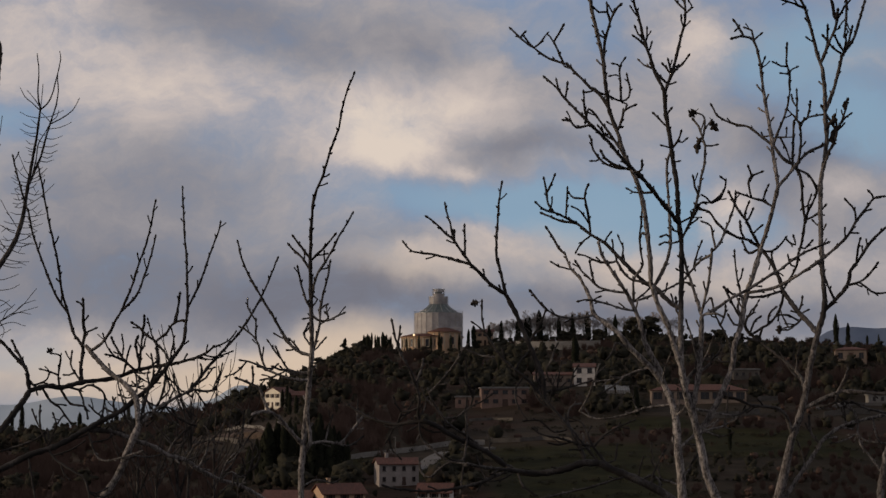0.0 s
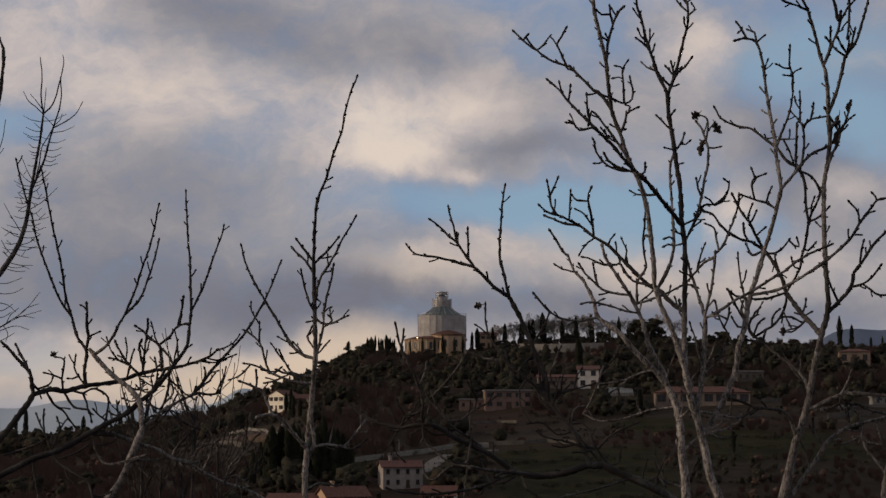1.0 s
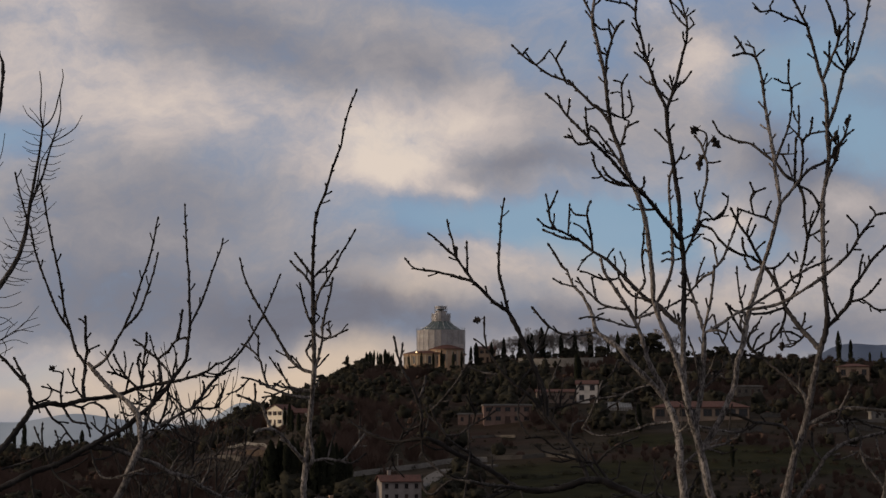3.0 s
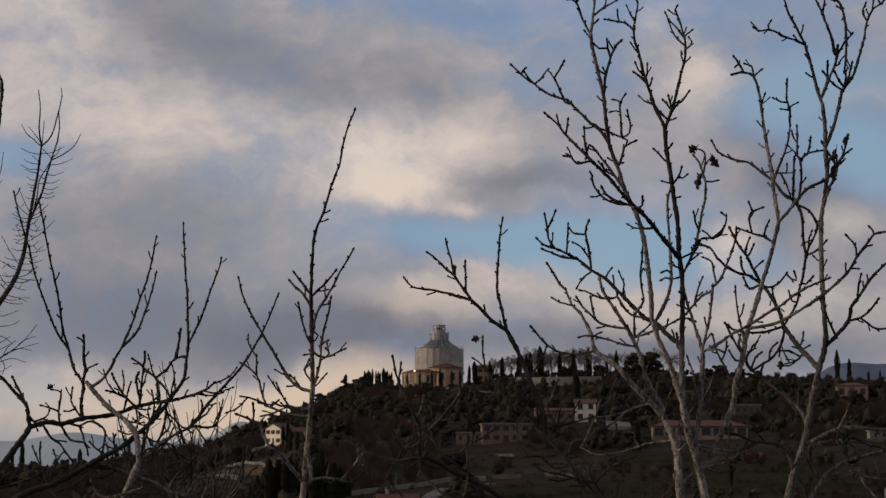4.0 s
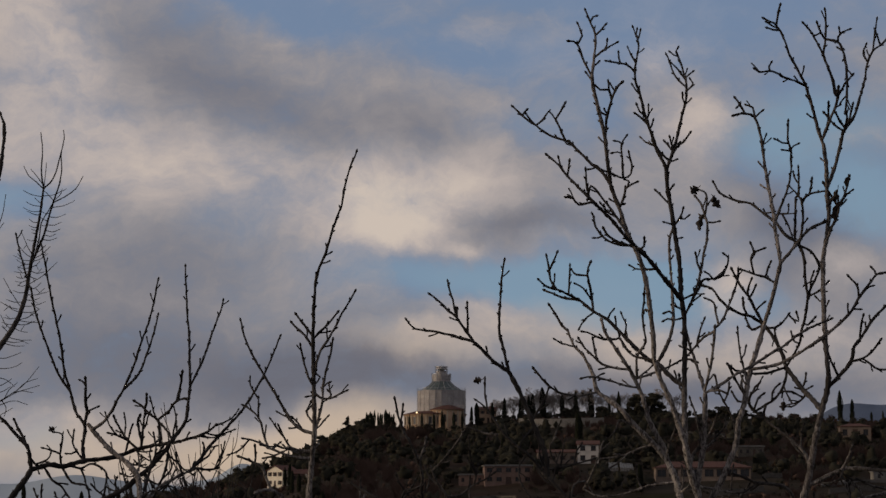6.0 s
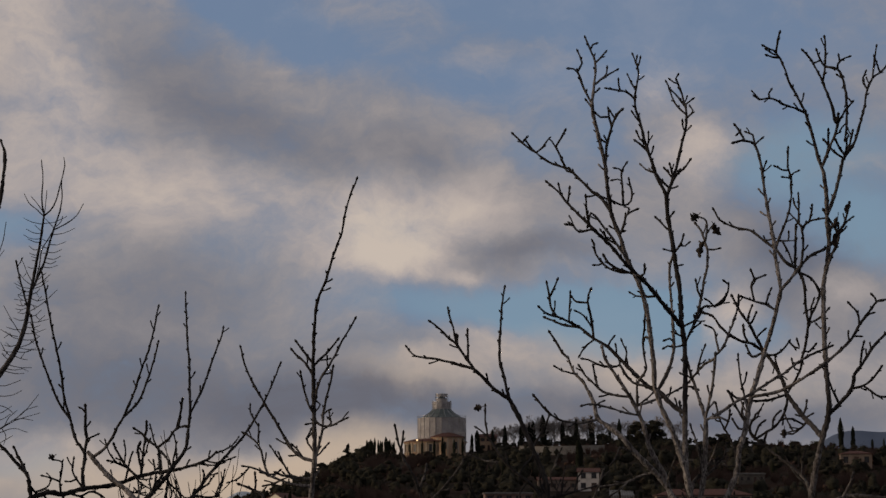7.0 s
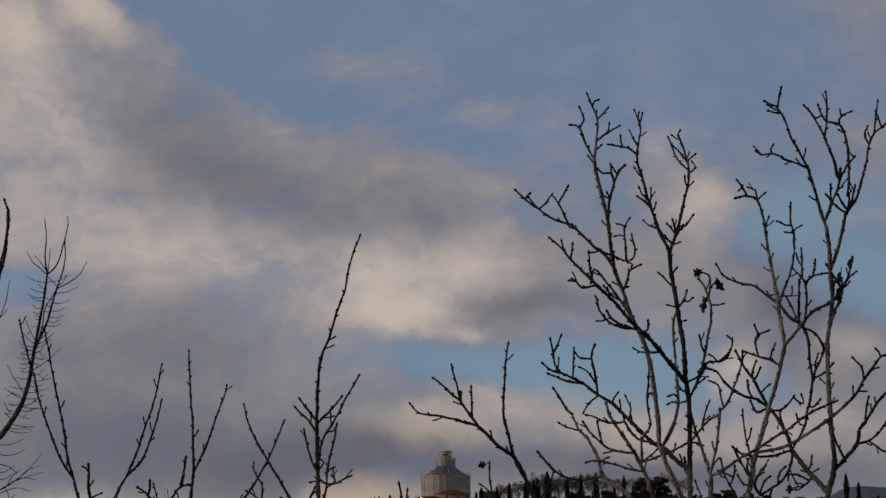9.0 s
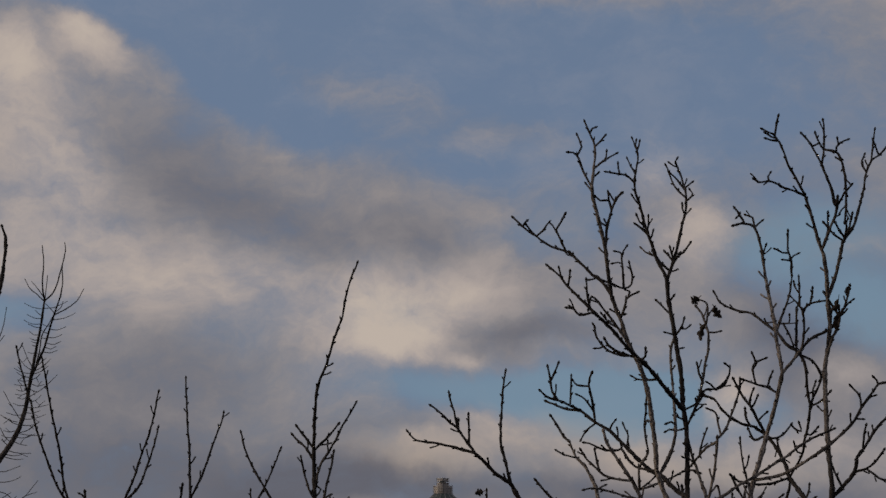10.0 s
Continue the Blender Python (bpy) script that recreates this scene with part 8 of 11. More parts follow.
branch(tree, "twig", 0.0061, 0.0045, (0.95, 1.00), [(0.857, 9.859, 3.720), (0.855, 9.873, 3.765)])
branch(tree, "twig", 0.0053, 0.0045, (1.00, 1.00), [(0.888, 9.848, 3.710), (0.866, 9.862, 3.750)])
branch(tree, "twig", 0.0061, 0.0045, (0.77, 1.00), [(0.849, 9.895, 3.589), (0.820, 9.891, 3.607), (0.808, 9.889, 3.601)])
branch(tree, "twig", 0.0068, 0.0053, (0.00, 1.00), [(0.768, 9.828, 3.786), (0.721, 9.785, 3.857), (0.686, 9.741, 3.936), (0.644, 9.720, 3.948)])
branch(tree, "twig", 0.0061, 0.0045, (0.87, 1.00), [(0.688, 9.765, 3.941), (0.713, 9.777, 3.992), (0.694, 9.791, 4.055)])
branch(tree, "twig", 0.0061, 0.0045, (0.63, 1.00), [(0.790, 9.865, 4.013), (0.824, 9.886, 4.049), (0.847, 9.903, 4.080)])
branch(tree, "twig", 0.0061, 0.0045, (0.31, 1.00), [(0.781, 9.851, 3.891), (0.838, 9.886, 3.940), (0.907, 9.926, 3.989)])
branch(tree, "twig", 0.0061, 0.0045, (0.76, 1.00), [(0.839, 9.896, 3.943), (0.852, 9.902, 3.968), (0.855, 9.907, 3.993)])
branch(tree, "twig", 0.0061, 0.0045, (0.98, 1.00), [(0.765, 9.873, 4.088), (0.778, 9.860, 4.109), (0.790, 9.854, 4.113)])
branch(tree, "twig", 0.0061, 0.0045, (0.00, 1.00), [(0.771, 9.838, 3.760), (0.752, 9.850, 3.791), (0.741, 9.857, 3.808)])
branch(tree, "twig", 0.0068, 0.0045, (1.00, 1.00), [(1.058, 10.478, 3.953), (1.012, 10.460, 3.990), (0.973, 10.449, 3.997), (0.899, 10.427, 4.005)])
branch(tree, "twig", 0.0053, 0.0045, (1.00, 1.00), [(0.973, 10.448, 3.997), (0.967, 10.453, 4.030), (0.965, 10.457, 4.056)])
branch(tree, "twig", 0.0053, 0.0038, (1.00, 1.00), [(1.065, 10.503, 4.009), (1.044, 10.527, 4.060), (1.027, 10.548, 4.107)])
branch(tree, "twig", 0.0061, 0.0045, (1.00, 1.00), [(1.082, 10.568, 4.158), (1.097, 10.576, 4.194), (1.101, 10.580, 4.214)])
branch(tree, "twig", 0.0053, 0.0045, (1.00, 1.00), [(1.087, 10.570, 4.167), (1.076, 10.585, 4.196), (1.084, 10.598, 4.225)])
branch(tree, "twig", 0.0061, 0.0045, (1.00, 1.00), [(1.082, 10.473, 3.824), (1.058, 10.465, 3.849), (1.042, 10.459, 3.873)])
branch(tree, "limb", 0.0102, 0.0076, (1.00, 1.00), [(1.227, 10.527, 3.387), (1.243, 10.550, 3.445), (1.273, 10.583, 3.524), (1.308, 10.628, 3.634), (1.340, 10.675, 3.756)])
branch(tree, "twig", 0.0076, 0.0061, (1.00, 0.50), [(1.339, 10.667, 3.755), (1.359, 10.639, 3.829), (1.359, 10.611, 3.904), (1.355, 10.600, 3.934)])
branch(tree, "twig", 0.0068, 0.0053, (0.50, 1.00), [(1.357, 10.601, 3.917), (1.348, 10.606, 3.959), (1.328, 10.615, 4.042), (1.310, 10.621, 4.092)])
branch(tree, "twig", 0.0061, 0.0045, (0.59, 1.00), [(1.359, 10.609, 3.895), (1.300, 10.602, 3.952), (1.265, 10.594, 4.037), (1.249, 10.590, 4.075)])
branch(tree, "twig", 0.0061, 0.0045, (0.61, 1.00), [(1.353, 10.604, 3.937), (1.316, 10.599, 3.990), (1.278, 10.595, 4.028)])
branch(tree, "twig", 0.0061, 0.0045, (0.67, 1.00), [(1.351, 10.601, 3.948), (1.374, 10.604, 3.965), (1.393, 10.607, 3.982)])
branch(tree, "twig", 0.0061, 0.0045, (0.65, 1.00), [(1.358, 10.617, 3.875), (1.388, 10.597, 3.899), (1.393, 10.589, 3.914), (1.379, 10.578, 3.931)])
branch(tree, "twig", 0.0061, 0.0045, (1.00, 1.00), [(1.318, 10.614, 4.068), (1.301, 10.598, 4.102), (1.310, 10.592, 4.114)])
branch(tree, "twig", 0.0053, 0.0045, (1.00, 1.00), [(1.314, 10.607, 4.073), (1.289, 10.603, 4.078), (1.273, 10.601, 4.093)])
branch(tree, "twig", 0.0053, 0.0045, (0.85, 1.00), [(1.352, 10.642, 3.805), (1.337, 10.624, 3.841), (1.336, 10.617, 3.855)])
branch(tree, "twig", 0.0076, 0.0053, (1.00, 1.00), [(1.260, 10.567, 3.490), (1.290, 10.539, 3.538), (1.325, 10.516, 3.565), (1.356, 10.489, 3.608)])
branch(tree, "twig", 0.0068, 0.0053, (1.00, 1.00), [(1.272, 10.579, 3.522), (1.264, 10.583, 3.568), (1.258, 10.585, 3.601)])
branch(tree, "twig", 0.0061, 0.0053, (1.00, 1.00), [(1.271, 10.576, 3.523), (1.248, 10.586, 3.556), (1.231, 10.593, 3.580)])
branch(tree, "twig", 0.0061, 0.0045, (1.00, 0.50), [(1.178, 10.515, 3.515), (1.163, 10.528, 3.545), (1.118, 10.548, 3.571), (1.095, 10.561, 3.596)])
branch(tree, "twig", 0.0068, 0.0061, (1.00, 0.50), [(1.251, 10.559, 3.466), (1.211, 10.542, 3.497), (1.178, 10.525, 3.535), (1.155, 10.512, 3.565)])
branch(tree, "twig", 0.0068, 0.0053, (1.00, 1.00), [(1.133, 10.503, 3.649), (1.099, 10.499, 3.689), (1.061, 10.495, 3.720)])
branch(tree, "twig", 0.0068, 0.0053, (1.00, 1.00), [(1.118, 10.498, 3.698), (1.082, 10.488, 3.734), (1.066, 10.481, 3.765)])
branch(tree, "twig", 0.0061, 0.0045, (1.00, 1.00), [(1.121, 10.499, 3.686), (1.131, 10.503, 3.722), (1.132, 10.507, 3.764)])
branch(tree, "twig", 0.0061, 0.0045, (1.00, 1.00), [(1.136, 10.504, 3.636), (1.149, 10.504, 3.661), (1.155, 10.503, 3.680)])
branch(tree, "twig", 0.0061, 0.0053, (1.00, 1.00), [(1.245, 10.537, 3.221), (1.211, 10.559, 3.256), (1.194, 10.572, 3.280), (1.176, 10.584, 3.301)])
branch(tree, "twig", 0.0061, 0.0053, (1.00, 1.00), [(1.236, 10.537, 3.283), (1.252, 10.533, 3.305), (1.261, 10.531, 3.318)])
branch(tree, "twig", 0.0068, 0.0053, (1.00, 1.00), [(1.264, 10.537, 3.097), (1.298, 10.511, 3.138), (1.311, 10.488, 3.182)])
branch(tree, "twig", 0.0061, 0.0045, (1.00, 1.00), [(1.295, 10.511, 3.134), (1.323, 10.517, 3.133), (1.343, 10.522, 3.149)])
branch(tree, "twig", 0.0061, 0.0045, (1.00, 1.00), [(1.263, 10.537, 3.104), (1.237, 10.528, 3.109), (1.214, 10.520, 3.114)])
branch(tree, "twig", 0.0053, 0.0045, (1.00, 1.00), [(1.274, 10.537, 3.022), (1.287, 10.539, 3.025), (1.300, 10.541, 3.029)])
branch(tree, "twig", 0.0076, 0.0068, (1.00, 0.50), [(1.312, 10.539, 2.591), (1.375, 10.540, 2.718), (1.407, 10.541, 2.828), (1.424, 10.541, 2.922), (1.447, 10.542, 3.016)])
branch(tree, "twig", 0.0068, 0.0061, (0.50, 0.50), [(1.447, 10.540, 3.016), (1.456, 10.580, 3.116), (1.442, 10.607, 3.184), (1.430, 10.628, 3.235), (1.404, 10.647, 3.276)])
branch(tree, "twig", 0.0061, 0.0045, (0.50, 1.00), [(1.446, 10.595, 3.164), (1.461, 10.601, 3.262), (1.443, 10.603, 3.301), (1.415, 10.605, 3.311)])
branch(tree, "twig", 0.0053, 0.0045, (0.60, 1.00), [(1.452, 10.594, 3.208), (1.473, 10.598, 3.240), (1.493, 10.602, 3.263)])
branch(tree, "twig", 0.0061, 0.0045, (0.50, 1.00), [(1.455, 10.579, 3.122), (1.487, 10.571, 3.118), (1.514, 10.564, 3.124)])
branch(tree, "twig", 0.0068, 0.0053, (1.00, 1.00), [(1.302, 10.539, 2.684), (1.391, 10.544, 2.734), (1.423, 10.548, 2.797), (1.486, 10.551, 2.804), (1.550, 10.556, 2.861), (1.567, 10.559, 2.924), (1.546, 10.561, 2.940)])
branch(tree, "twig", 0.0068, 0.0053, (0.65, 1.00), [(1.410, 10.539, 2.844), (1.390, 10.526, 2.889), (1.380, 10.514, 2.934)])
branch(tree, "twig", 0.0061, 0.0045, (0.91, 1.00), [(1.346, 10.538, 2.659), (1.375, 10.548, 2.687), (1.398, 10.555, 2.704)])
branch(tree, "twig", 0.0061, 0.0045, (1.00, 1.00), [(1.477, 10.548, 2.803), (1.455, 10.549, 2.828), (1.440, 10.549, 2.838)])
branch(tree, "twig", 0.0061, 0.0045, (1.00, 1.00), [(1.423, 10.548, 2.797), (1.398, 10.545, 2.781), (1.375, 10.540, 2.740)])
branch(tree, "twig", 0.0076, 0.0061, (1.00, 1.00), [(1.547, 10.556, 2.858), (1.531, 10.554, 2.823), (1.493, 10.552, 2.804)])
branch(tree, "limb", 0.0144, 0.0122, (0.00, 0.00), [(1.328, 10.261, 1.636), (1.340, 10.247, 1.735), (1.361, 10.229, 1.854), (1.371, 10.204, 2.033), (1.373, 10.187, 2.153)])
branch(tree, "twig", 0.0091, 0.0068, (0.00, 1.00), [(1.373, 10.187, 2.153), (1.363, 10.261, 2.232), (1.346, 10.351, 2.329), (1.328, 10.441, 2.428), (1.318, 10.509, 2.505)])
branch(tree, "twig", 0.0076, 0.0068, (0.04, 0.50), [(1.372, 10.197, 2.163), (1.400, 10.146, 2.300), (1.413, 10.104, 2.417), (1.416, 10.077, 2.489)])
branch(tree, "twig", 0.0068, 0.0053, (0.50, 1.00), [(1.417, 10.079, 2.489), (1.464, 10.094, 2.535), (1.497, 10.113, 2.612), (1.542, 10.139, 2.720), (1.557, 10.157, 2.798)])
branch(tree, "twig", 0.0068, 0.0045, (0.56, 1.00), [(1.436, 10.086, 2.508), (1.426, 10.096, 2.566), (1.416, 10.107, 2.627), (1.379, 10.114, 2.648)])
branch(tree, "twig", 0.0076, 0.0053, (0.50, 1.00), [(1.417, 10.083, 2.475), (1.373, 10.206, 2.449), (1.343, 10.321, 2.410), (1.312, 10.441, 2.367)])
branch(tree, "twig", 0.0061, 0.0045, (0.89, 1.00), [(1.349, 10.299, 2.417), (1.363, 10.310, 2.479), (1.394, 10.325, 2.557)])
branch(tree, "twig", 0.0061, 0.0045, (0.87, 1.00), [(1.297, 10.433, 2.351), (1.339, 10.373, 2.340), (1.354, 10.348, 2.329)])
branch(tree, "twig", 0.0061, 0.0045, (0.95, 1.00), [(1.301, 10.456, 2.399), (1.292, 10.449, 2.414), (1.282, 10.445, 2.419)])
branch(tree, "twig", 0.0061, 0.0045, (1.00, 1.00), [(1.310, 10.541, 2.608), (1.294, 10.527, 2.632), (1.248, 10.504, 2.651)])
branch(tree, "twig", 0.0091, 0.0061, (0.00, 1.00), [(1.361, 10.229, 1.854), (1.398, 10.215, 1.884), (1.421, 10.204, 1.913), (1.426, 10.195, 1.943)])
branch(tree, "limb", 0.0113, 0.0076, (0.00, 1.00), [(1.288, 10.226, 1.763), (1.312, 10.227, 1.839), (1.351, 10.227, 1.869)])
branch(tree, "twig", 0.0061, 0.0045, (0.00, 1.00), [(1.361, 10.227, 1.870), (1.340, 10.225, 1.974), (1.317, 10.223, 2.064), (1.297, 10.222, 2.124)])
branch(tree, "limb", 0.0164, 0.0137, (0.00, 0.00), [(1.361, 10.293, 1.522), (1.438, 10.263, 1.651), (1.490, 10.238, 1.765), (1.533, 10.213, 1.884), (1.546, 10.189, 2.003)])
branch(tree, "limb", 0.0137, 0.0122, (0.00, 0.00), [(1.546, 10.190, 2.003), (1.582, 10.221, 2.094), (1.602, 10.246, 2.171), (1.630, 10.281, 2.279), (1.678, 10.323, 2.404), (1.723, 10.364, 2.530)])
branch(tree, "limb", 0.0113, 0.0102, (0.00, 0.00), [(1.723, 10.364, 2.530), (1.753, 10.298, 2.646), (1.775, 10.233, 2.761), (1.789, 10.185, 2.847)])
branch(tree, "limb", 0.0102, 0.0091, (0.00, 0.00), [(1.789, 10.185, 2.847), (1.782, 10.208, 2.941), (1.772, 10.231, 3.036), (1.768, 10.253, 3.131), (1.754, 10.284, 3.259), (1.738, 10.322, 3.420)])
branch(tree, "twig", 0.0083, 0.0061, (0.00, 1.00), [(1.738, 10.322, 3.420), (1.715, 10.262, 3.533), (1.687, 10.216, 3.617), (1.670, 10.200, 3.645), (1.611, 10.172, 3.655), (1.552, 10.145, 3.640)])
branch(tree, "twig", 0.0061, 0.0045, (0.73, 1.00), [(1.673, 10.203, 3.639), (1.690, 10.193, 3.656), (1.707, 10.184, 3.669)])
branch(tree, "twig", 0.0061, 0.0045, (0.75, 1.00), [(1.673, 10.202, 3.642), (1.666, 10.226, 3.697), (1.638, 10.243, 3.716)])
branch(tree, "twig", 0.0068, 0.0053, (1.00, 1.00), [(1.617, 10.175, 3.652), (1.593, 10.186, 3.704), (1.570, 10.195, 3.743)])
branch(tree, "twig", 0.0061, 0.0045, (1.00, 1.00), [(1.591, 10.187, 3.707), (1.577, 10.182, 3.694)])
branch(tree, "twig", 0.0061, 0.0045, (0.07, 1.00), [(1.732, 10.307, 3.449), (1.727, 10.281, 3.506), (1.739, 10.261, 3.549)])
branch(tree, "twig", 0.0061, 0.0045, (0.23, 1.00), [(1.718, 10.269, 3.520), (1.722, 10.290, 3.483)])
branch(tree, "twig", 0.0083, 0.0076, (0.00, 0.50), [(1.373, 10.187, 2.153), (1.460, 10.204, 2.199), (1.554, 10.224, 2.260), (1.648, 10.242, 2.307), (1.743, 10.262, 2.369), (1.822, 10.278, 2.415)])
branch(tree, "twig", 0.0076, 0.0053, (0.50, 1.00), [(1.822, 10.278, 2.415), (1.906, 10.312, 2.479), (2.005, 10.348, 2.528), (2.087, 10.377, 2.562)])
branch(tree, "twig", 0.0091, 0.0076, (0.00, 0.50), [(1.631, 10.282, 2.282), (1.766, 10.224, 2.305), (1.850, 10.184, 2.348), (1.947, 10.135, 2.410)])
branch(tree, "twig", 0.0091, 0.0076, (0.50, 1.00), [(1.947, 10.135, 2.410), (2.025, 10.148, 2.465), (2.091, 10.159, 2.520), (2.158, 10.172, 2.585), (2.204, 10.183, 2.662)])
branch(tree, "twig", 0.0076, 0.0053, (1.00, 1.00), [(2.204, 10.184, 2.662), (2.265, 10.167, 2.742), (2.294, 10.159, 2.780), (2.338, 10.152, 2.788)])
branch(tree, "twig", 0.0061, 0.0045, (0.00, 1.00), [(1.606, 10.251, 2.187), (1.591, 10.227, 2.269), (1.564, 10.198, 2.364), (1.548, 10.160, 2.490)])
branch(tree, "twig", 0.0053, 0.0045, (0.73, 1.00), [(1.571, 10.207, 2.334), (1.588, 10.201, 2.358), (1.594, 10.195, 2.394)])
branch(tree, "twig", 0.0061, 0.0053, (1.00, 1.00), [(2.292, 10.161, 2.774), (2.284, 10.164, 2.799), (2.273, 10.166, 2.814)])
branch(tree, "twig", 0.0068, 0.0053, (1.00, 1.00), [(2.201, 10.183, 2.657), (2.191, 10.172, 2.718), (2.147, 10.161, 2.768)])
branch(tree, "twig", 0.0061, 0.0045, (1.00, 1.00), [(2.165, 10.174, 2.596), (2.197, 10.169, 2.594)])
branch(tree, "twig", 0.0061, 0.0045, (1.00, 1.00), [(2.242, 10.174, 2.711), (2.267, 10.163, 2.717)])
branch(tree, "twig", 0.0076, 0.0045, (0.00, 0.50), [(1.239, 10.434, 1.691), (1.154, 10.467, 1.676), (1.094, 10.488, 1.670), (1.035, 10.512, 1.646), (0.915, 10.556, 1.615), (0.825, 10.588, 1.615), (0.765, 10.612, 1.646)])
branch(tree, "twig", 0.0076, 0.0053, (0.00, 0.50), [(1.172, 10.483, 1.894), (1.067, 10.500, 1.876), (0.975, 10.515, 1.837), (0.853, 10.535, 1.816), (0.808, 10.542, 1.816)])
branch(tree, "twig", 0.0061, 0.0053, (0.50, 0.50), [(0.823, 10.540, 1.816), (0.800, 10.574, 1.739), (0.759, 10.612, 1.662)])
branch(tree, "twig", 0.0061, 0.0045, (0.50, 0.50), [(0.832, 10.536, 1.816), (0.841, 10.533, 1.862), (0.854, 10.530, 1.899)])
branch(tree, "twig", 0.0076, 0.0053, (0.00, 0.50), [(1.255, 10.308, 1.450), (1.335, 10.345, 1.510), (1.384, 10.366, 1.540), (1.513, 10.415, 1.570), (1.579, 10.444, 1.615)])
branch(tree, "twig", 0.0061, 0.0045, (0.00, 0.50), [(1.249, 10.401, 1.628), (1.287, 10.309, 1.660), (1.294, 10.243, 1.699)])
branch(tree, "twig", 0.0068, 0.0045, (0.00, 1.00), [(1.332, 10.257, 1.665), (1.463, 10.270, 1.639), (1.570, 10.281, 1.630), (1.647, 10.290, 1.675)])
branch(tree, "twig", 0.0061, 0.0045, (0.00, 1.00), [(1.254, 10.300, 1.433), (1.229, 10.338, 1.510), (1.262, 10.364, 1.555), (1.236, 10.389, 1.600)])
branch(tree, "twig", 0.0061, 0.0045, (0.00, 1.00), [(1.270, 10.300, 1.286), (1.315, 10.319, 1.345), (1.342, 10.337, 1.404)])
branch(tree, "twig", 0.0061, 0.0045, (0.00, 1.00), [(1.273, 10.300, 1.251), (1.221, 10.294, 1.271), (1.175, 10.288, 1.286), (1.130, 10.283, 1.301)])
branch(tree, "twig", 0.0061, 0.0045, (0.00, 1.00), [(1.022, 10.458, 1.993), (0.937, 10.420, 2.021), (0.920, 10.402, 1.981), (0.887, 10.378, 1.934)])
branch(tree, "twig", 0.0076, 0.0053, (0.03, 1.00), [(1.393, 10.191, 2.163), (1.448, 10.160, 2.166), (1.475, 10.143, 2.150)])
branch(tree, "twig", 0.0052, 0.0039, (0.61, 1.00), [(1.203, 10.291, 1.277), (1.178, 10.289, 1.277), (1.151, 10.285, 1.286), (1.130, 10.283, 1.301)])
branch(tree, "twig", 0.0052, 0.0039, (0.00, 1.00), [(1.313, 10.249, 1.678), (1.293, 10.227, 1.717), (1.272, 10.204, 1.758), (1.252, 10.179, 1.802)])
branch(tree, "twig", 0.0052, 0.0039, (0.98, 1.00), [(1.163, 10.287, 1.289), (1.143, 10.315, 1.348), (1.122, 10.343, 1.407), (1.120, 10.370, 1.470)])
branch(tree, "twig", 0.0052, 0.0039, (0.91, 1.00), [(1.421, 10.203, 1.916), (1.451, 10.202, 1.946), (1.472, 10.202, 1.982), (1.479, 10.201, 2.024)])
branch(tree, "twig", 0.0052, 0.0039, (0.07, 1.00), [(1.257, 10.382, 1.634), (1.271, 10.395, 1.676), (1.276, 10.408, 1.722), (1.272, 10.420, 1.764)])
branch(tree, "twig", 0.0052, 0.0039, (0.00, 1.00), [(1.363, 10.224, 1.893), (1.392, 10.192, 1.940), (1.415, 10.157, 1.996), (1.432, 10.123, 2.051)])
branch(tree, "twig", 0.0052, 0.0039, (0.28, 1.00), [(1.062, 10.500, 1.658), (1.043, 10.499, 1.692), (1.037, 10.498, 1.729), (1.035, 10.496, 1.769)])
branch(tree, "twig", 0.0052, 0.0039, (0.00, 1.00), [(1.197, 10.488, 1.819), (1.199, 10.389, 1.880), (1.210, 10.292, 1.934), (1.219, 10.192, 1.991)])
branch(tree, "twig", 0.0052, 0.0039, (0.99, 1.00), [(1.333, 10.227, 1.854), (1.346, 10.226, 1.908), (1.349, 10.225, 1.959), (1.344, 10.224, 2.013)])
branch(tree, "twig", 0.0052, 0.0039, (0.35, 1.00), [(1.407, 10.375, 1.546), (1.451, 10.371, 1.527), (1.502, 10.367, 1.515), (1.550, 10.363, 1.534)])
branch(tree, "twig", 0.0052, 0.0039, (0.50, 1.00), [(1.519, 10.418, 1.576), (1.529, 10.415, 1.640), (1.536, 10.413, 1.703), (1.545, 10.410, 1.767)])
branch(tree, "twig", 0.0052, 0.0039, (0.94, 1.00), [(1.327, 10.327, 1.371), (1.340, 10.319, 1.390), (1.354, 10.309, 1.411), (1.368, 10.300, 1.432)])
branch(tree, "twig", 0.0052, 0.0039, (0.50, 1.00), [(1.536, 10.425, 1.585), (1.572, 10.377, 1.603), (1.595, 10.330, 1.636), (1.610, 10.287, 1.672)])
branch(tree, "twig", 0.0052, 0.0039, (0.30, 1.00), [(0.990, 10.511, 1.843), (0.945, 10.490, 1.802), (0.897, 10.470, 1.771), (0.846, 10.449, 1.743)])

tree = near_trees["F"] = thing("bare_tree", "leafless tree with pale trunk and a few dried leaves", "tree", (1.67, 10.80, -3.24))
branch(tree, "trunk", 0.0663, 0.0366, (0.38, 0.38), [(1.668, 10.800, -3.390), (1.710, 10.800, -0.733), (1.772, 10.800, 0.337), (1.832, 10.800, 0.957)])
branch(tree, "limb", 0.0343, 0.0206, (0.38, 0.38), [(1.832, 10.800, 0.957), (1.873, 10.800, 1.170), (1.913, 10.800, 1.333), (1.947, 10.800, 1.490)])
branch(tree, "limb", 0.0194, 0.0160, (0.38, 0.38), [(1.947, 10.800, 1.490), (1.993, 10.781, 1.616), (2.023, 10.763, 1.741), (2.044, 10.745, 1.867), (2.068, 10.728, 1.993)])
